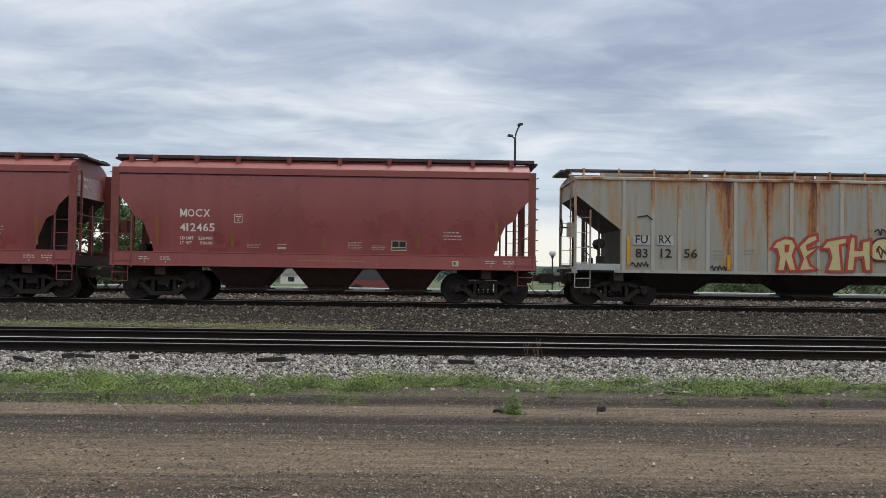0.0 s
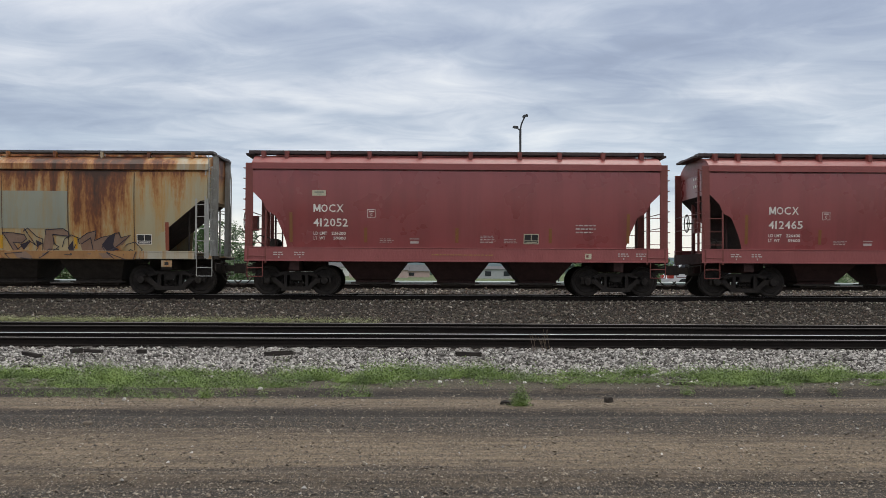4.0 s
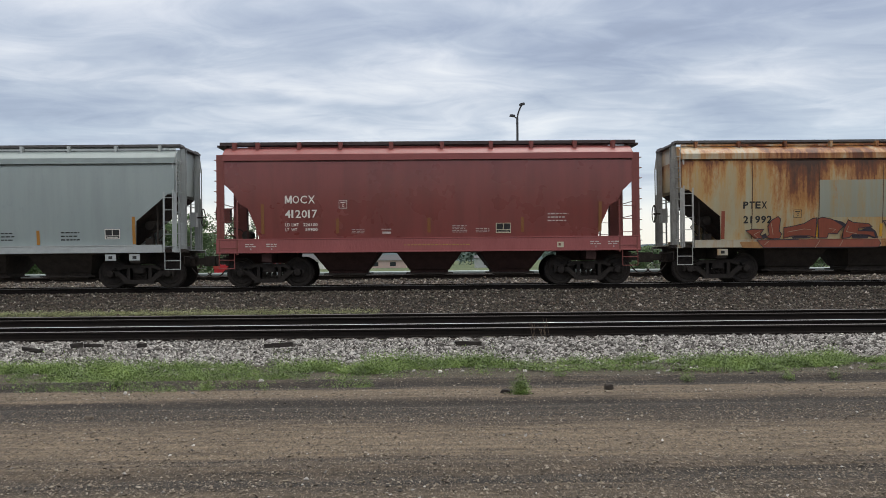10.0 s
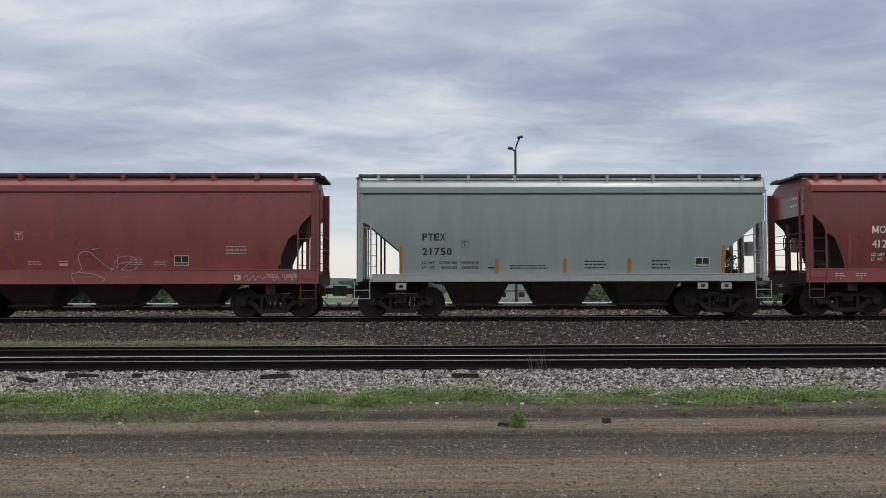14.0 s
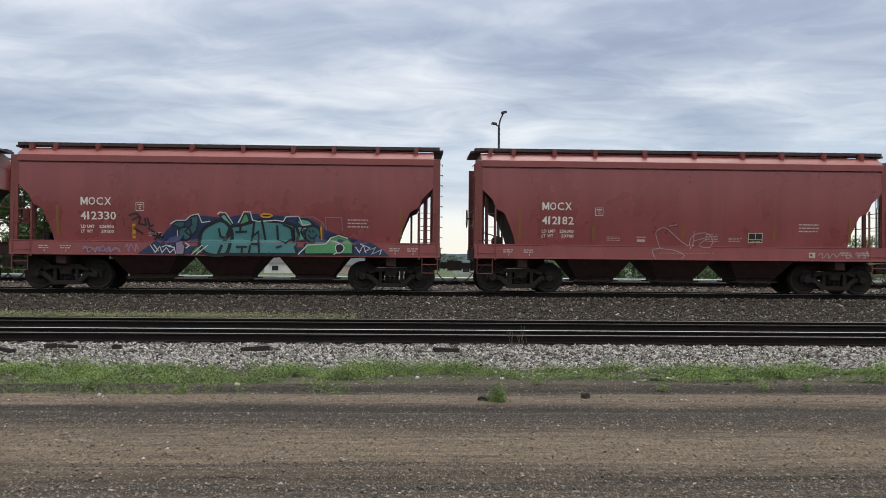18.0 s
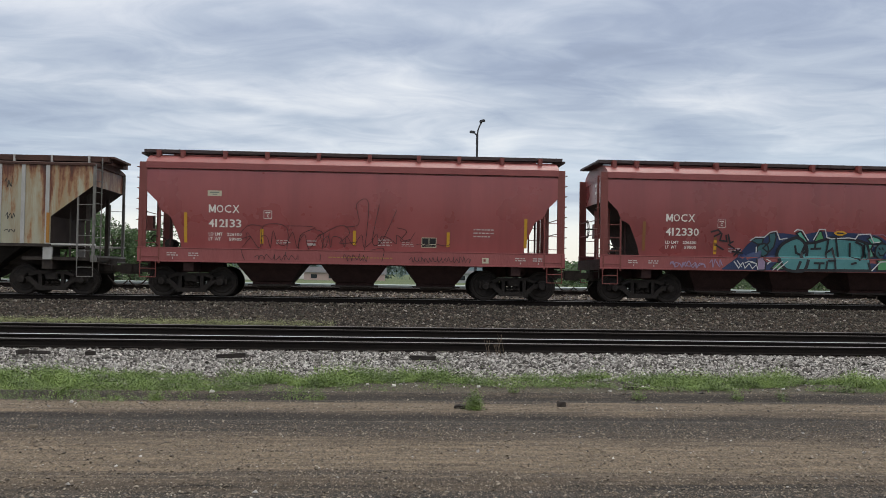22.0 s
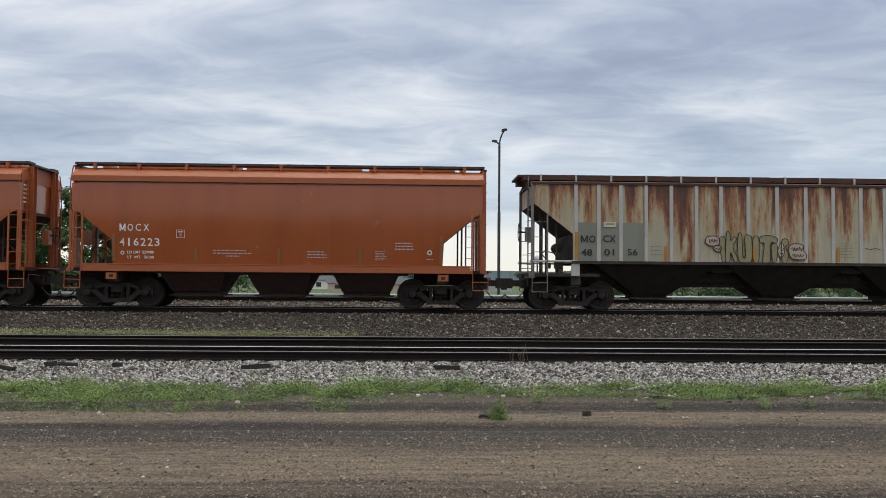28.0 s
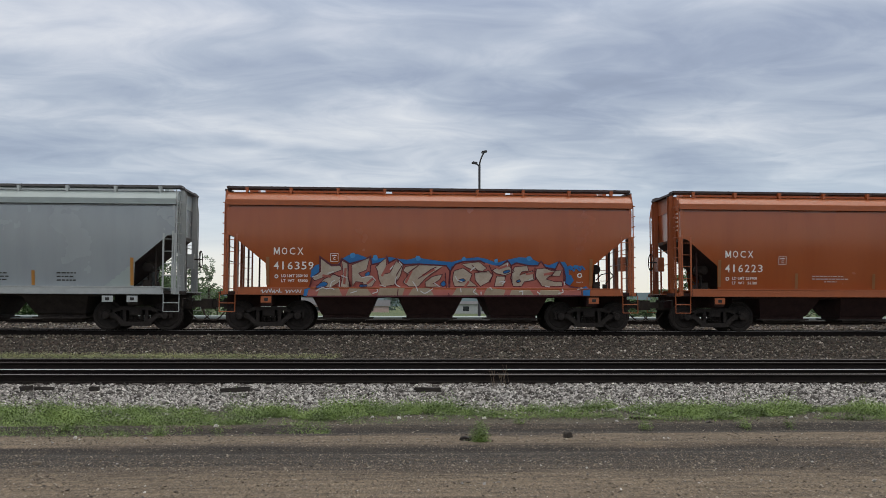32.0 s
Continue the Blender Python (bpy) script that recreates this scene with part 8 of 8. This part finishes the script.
for k, (az, y) in enumerate(((0.2, 230), (1.5, 215), (2.6, 240), (7.4, 225), (8.8, 220), (-9.0, 200), (-4.9, 240))):
    tree(y * math.tan(radians(az)), y, 4.2, 3.4, 400 + k, 900, HAZY_LEAF, "distant hazy green tree", 0.05)


def house(x, y, w, d, wall_h, roof_h, wall_mat, roof_mat, label):
    z0 = ground_height(x, y) - 0.2
    hs = thing("house", label, "house", (x, y, z0))
    bm = bmesh.new()
    box(bm, -w / 2, w / 2, -d / 2, d / 2, 0, wall_h)
    part("wall", bm, wall_mat, hs)
    bm = bmesh.new()
    extrude(bm, [(-d / 2 - 0.3, wall_h), (d / 2 + 0.3, wall_h), (0, wall_h + roof_h)], -w / 2 - 0.3, w / 2 + 0.3)
    part("roof", bm, roof_mat, hs)
    bm = bmesh.new()
    box(bm, -0.5, 0.5, -d / 2 - 0.04, -d / 2 + 0.02, wall_h * 0.35, wall_h * 0.8)
    pane = mesh_from("window", bm, GLASS_DARK)
    for k in range(int(w // 3)):
        part("window", pane, None, hs, "", (-w / 2 + 1.7 + 3 * k, 0, 0))


WALL_WHITE = material("white_siding", mottled((0.62, 0.60, 0.57), (0.75, 0.73, 0.70), 2.0), 0.8)
WALL_PINK = material("faded_pink_siding", mottled((0.46, 0.34, 0.31), (0.56, 0.42, 0.38), 2.0), 0.8)
WALL_TAN = material("tan_siding", mottled((0.36, 0.29, 0.22), (0.45, 0.37, 0.28), 2.0), 0.8)
SHINGLE = material("dark_grey_shingles", mottled((0.06, 0.06, 0.065), (0.11, 0.11, 0.115), 4.0), 0.9)
WALL_GREY = material("grey_metal_siding", mottled((0.36, 0.37, 0.37), (0.46, 0.47, 0.47), 2.0), 0.7)
for az, y, w, wall, roof, wm, label in ((-7.6, 150, 6, 1.7, 1.2, WALL_WHITE, "low white house far beyond the road"), (-5.9, 190, 7, 2.0, 1.0, WALL_WHITE, "white gabled house far beyond the road"),
                                        (-3.2, 160, 10, 1.5, 1.0, WALL_PINK, "long faded pink building with a dark roof"), (-0.9, 170, 5, 1.3, 1.2, WALL_PINK, "small pink gabled house far away"),
                                        (4.6, 150, 9, 1.7, 0.5, WALL_GREY, "low grey metal building beyond the road"), (11.5, 200, 16, 1.6, 0.6, WALL_WHITE, "long low white building far away"),
                                        (17.5, 170, 9, 1.5, 0.6, WALL_TAN, "low tan shed far beyond the road")):
    house(y * math.tan(radians(az)), y, w, 6, wall, roof, wm, SHINGLE, label)

bm = bmesh.new()
box(bm, -400, 400, 48.5, 57.5, 0.35, 0.63)
lone("road", bm, ASPHALT, "grey asphalt road behind the guardrail", "road", kind="structure")


def globe_lamp():
    lamp = thing("globe_lamp", "white globe lamp on a slim dark post", "street lamp", (80 * math.tan(radians(8.0)), 80.0, 0.45))
    bm = bmesh.new()
    rod(bm, (0, 0, 0), (0, 0, 3.3), 0.07, 8)
    rod(bm, (0, 0, 3.2), (0, 0, 3.35), 0.14, 8)
    part("post", bm, POST, lamp)
    bm = bmesh.new()
    bmesh.ops.create_uvsphere(bm, u_segments=14, v_segments=9, radius=0.30, matrix=Matrix.Translation((0, 0, 3.6)))
    smooth(part("globe", bm, material("milky_glass_globe", plain((0.72, 0.72, 0.70)), 0.3), lamp))


globe_lamp()


def road_car(label, paint, tall=1.0):
    """A passenger car that heads towards +x."""
    v = thing("car", label, "car")
    bm = bmesh.new()
    side = [(-2.2, 0.35), (2.2, 0.35), (2.25, 0.62), (2.1, 0.80), (1.15, 0.95), (-2.1, 0.98), (-2.25, 0.7)]
    prism(bm, side, -0.86, 0.86)
    part("body", bm, paint, v)
    bm = bmesh.new()
    for x in (-1.38, 1.40):
        prism(bm, [(x + 0.40 * math.cos(radians(a)), 0.33 + 0.40 * math.sin(radians(a))) for a in range(0, 181, 20)], -0.866, -0.85)
    box(bm, -0.95, 0.95, -0.866, -0.85, 0.34, 0.44)
    part("wheel_arch", bm, BLACK, v)
    for y0, y1 in ((-0.87, -0.45), (0.45, 0.87)):
        bm = bmesh.new()
        box(bm, 2.02, 2.26, y0, y1, 0.62, 0.77)
        part("headlamp", bm, LAMP_LENS, v)
    bm = bmesh.new()
    top = 1.42 * tall
    a = [bm.verts.new((x, y * w, z)) for y in (-1, 1) for x, w, z in ((-2.0, 0.80, 0.96), (1.2, 0.80, 0.94), (0.35, 0.64, top), (-1.35, 0.64, top))]
    for f in ((0, 1, 2, 3), (7, 6, 5, 4), (1, 5, 6, 2), (0, 3, 7, 4)):
        bm.faces.new([a[i] for i in f])
    bm.faces.new([a[i] for i in (0, 4, 5, 1)])
    part("window_band", bm, GLASS_DARK, v)
    bm = bmesh.new()
    box(bm, -1.38, 0.40, -0.66, 0.66, top, top + 0.05)
    for x0, x1 in ((-2.0, -1.35), (1.2, 0.35)):
        for s in (-1, 1):
            rod(bm, (x0, s * 0.80, 0.96), (x1, s * 0.65, top), 0.05)
    part("roof", bm, paint, v)
    bm = bmesh.new()
    turned(bm, [(-0.11, 0.2), (-0.11, 0.32), (0.11, 0.32), (0.11, 0.2)], 16)
    wheel = mesh_from("wheel", bm, BLACK)
    for x in (-1.38, 1.40):
        for s in (-0.78, 0.78):
            part("wheel", wheel, None, v, "", (x, s, 0.32))
    bm = bmesh.new()
    box(bm, -2.27, -1.98, -0.88, -0.5, 0.74, 0.92)
    part("tail_lamp", bm, PAINT_RED, v)
    bm = bmesh.new()
    box(bm, -2.27, -1.98, 0.5, 0.88, 0.74, 0.92)
    part("tail_lamp", bm, PAINT_RED, v)
    return v


TRAFFIC = []    # car, when and where it passes, speed
for label, colour, tall, t0, az, speed in (("dull red car driving along the road", (0.22, 0.07, 0.065), 1.2, 0.0, -2.6, 15.0), ("white sport utility vehicle driving along the road", (0.70, 0.71, 0.72), 1.2, 3.0, -9.6, 24.0), ("white car driving along the road", (0.72, 0.72, 0.72), 1.0, 5.5, -9.4, 15.0),
                                           ("silver white car driving along the road", (0.62, 0.63, 0.64), 1.05, 7.7, -17.52, 21.0),
                                           ("dark grey car following along the road", (0.055, 0.058, 0.065), 1.08, 8.3, -14.3, 23.5), ("bright red car driving along the road", (0.45, 0.02, 0.025), 1.0, 11.0, 11.6, 20.0)):
    paint = material("car_paint", plain(colour, 0.04, 1.0), 0.3)
    TRAFFIC.append((road_car(label, paint, tall), t0, 51.0 * math.tan(radians(az)), speed))


# ---- what moves ----
def motions():
    stations = [t for t, d in TRAIN]
    runs = [d for t, d in TRAIN]
    for car, offset in CARS:
        walk(car, [(t, pose(d + offset, TRACK_Y, RAIL_Z)) for t, d in TRAIN])
    steps = [k * 0.125 for k in range(257)]
    turns = np.interp(steps, stations, runs) / 0.457
    spins = [(t, pose(0, 0, 0, 0, math.degrees(a), 0).to_3x3()) for t, a in zip(steps, turns)]
    for car, offset in CARS:
        for ob in car.children_recursive:
            if ob.name.startswith("wheelset"):
                at = Matrix.Translation(ob.location)
                walk(ob, [(t, at @ m.to_4x4()) for t, m in spins])
    for car, t0, x0, speed in TRAFFIC:
        walk(car, [(t, pose(x0 + speed * (t - t0), 51.0, 0.635)) for t in range(0, 33)])


motions()
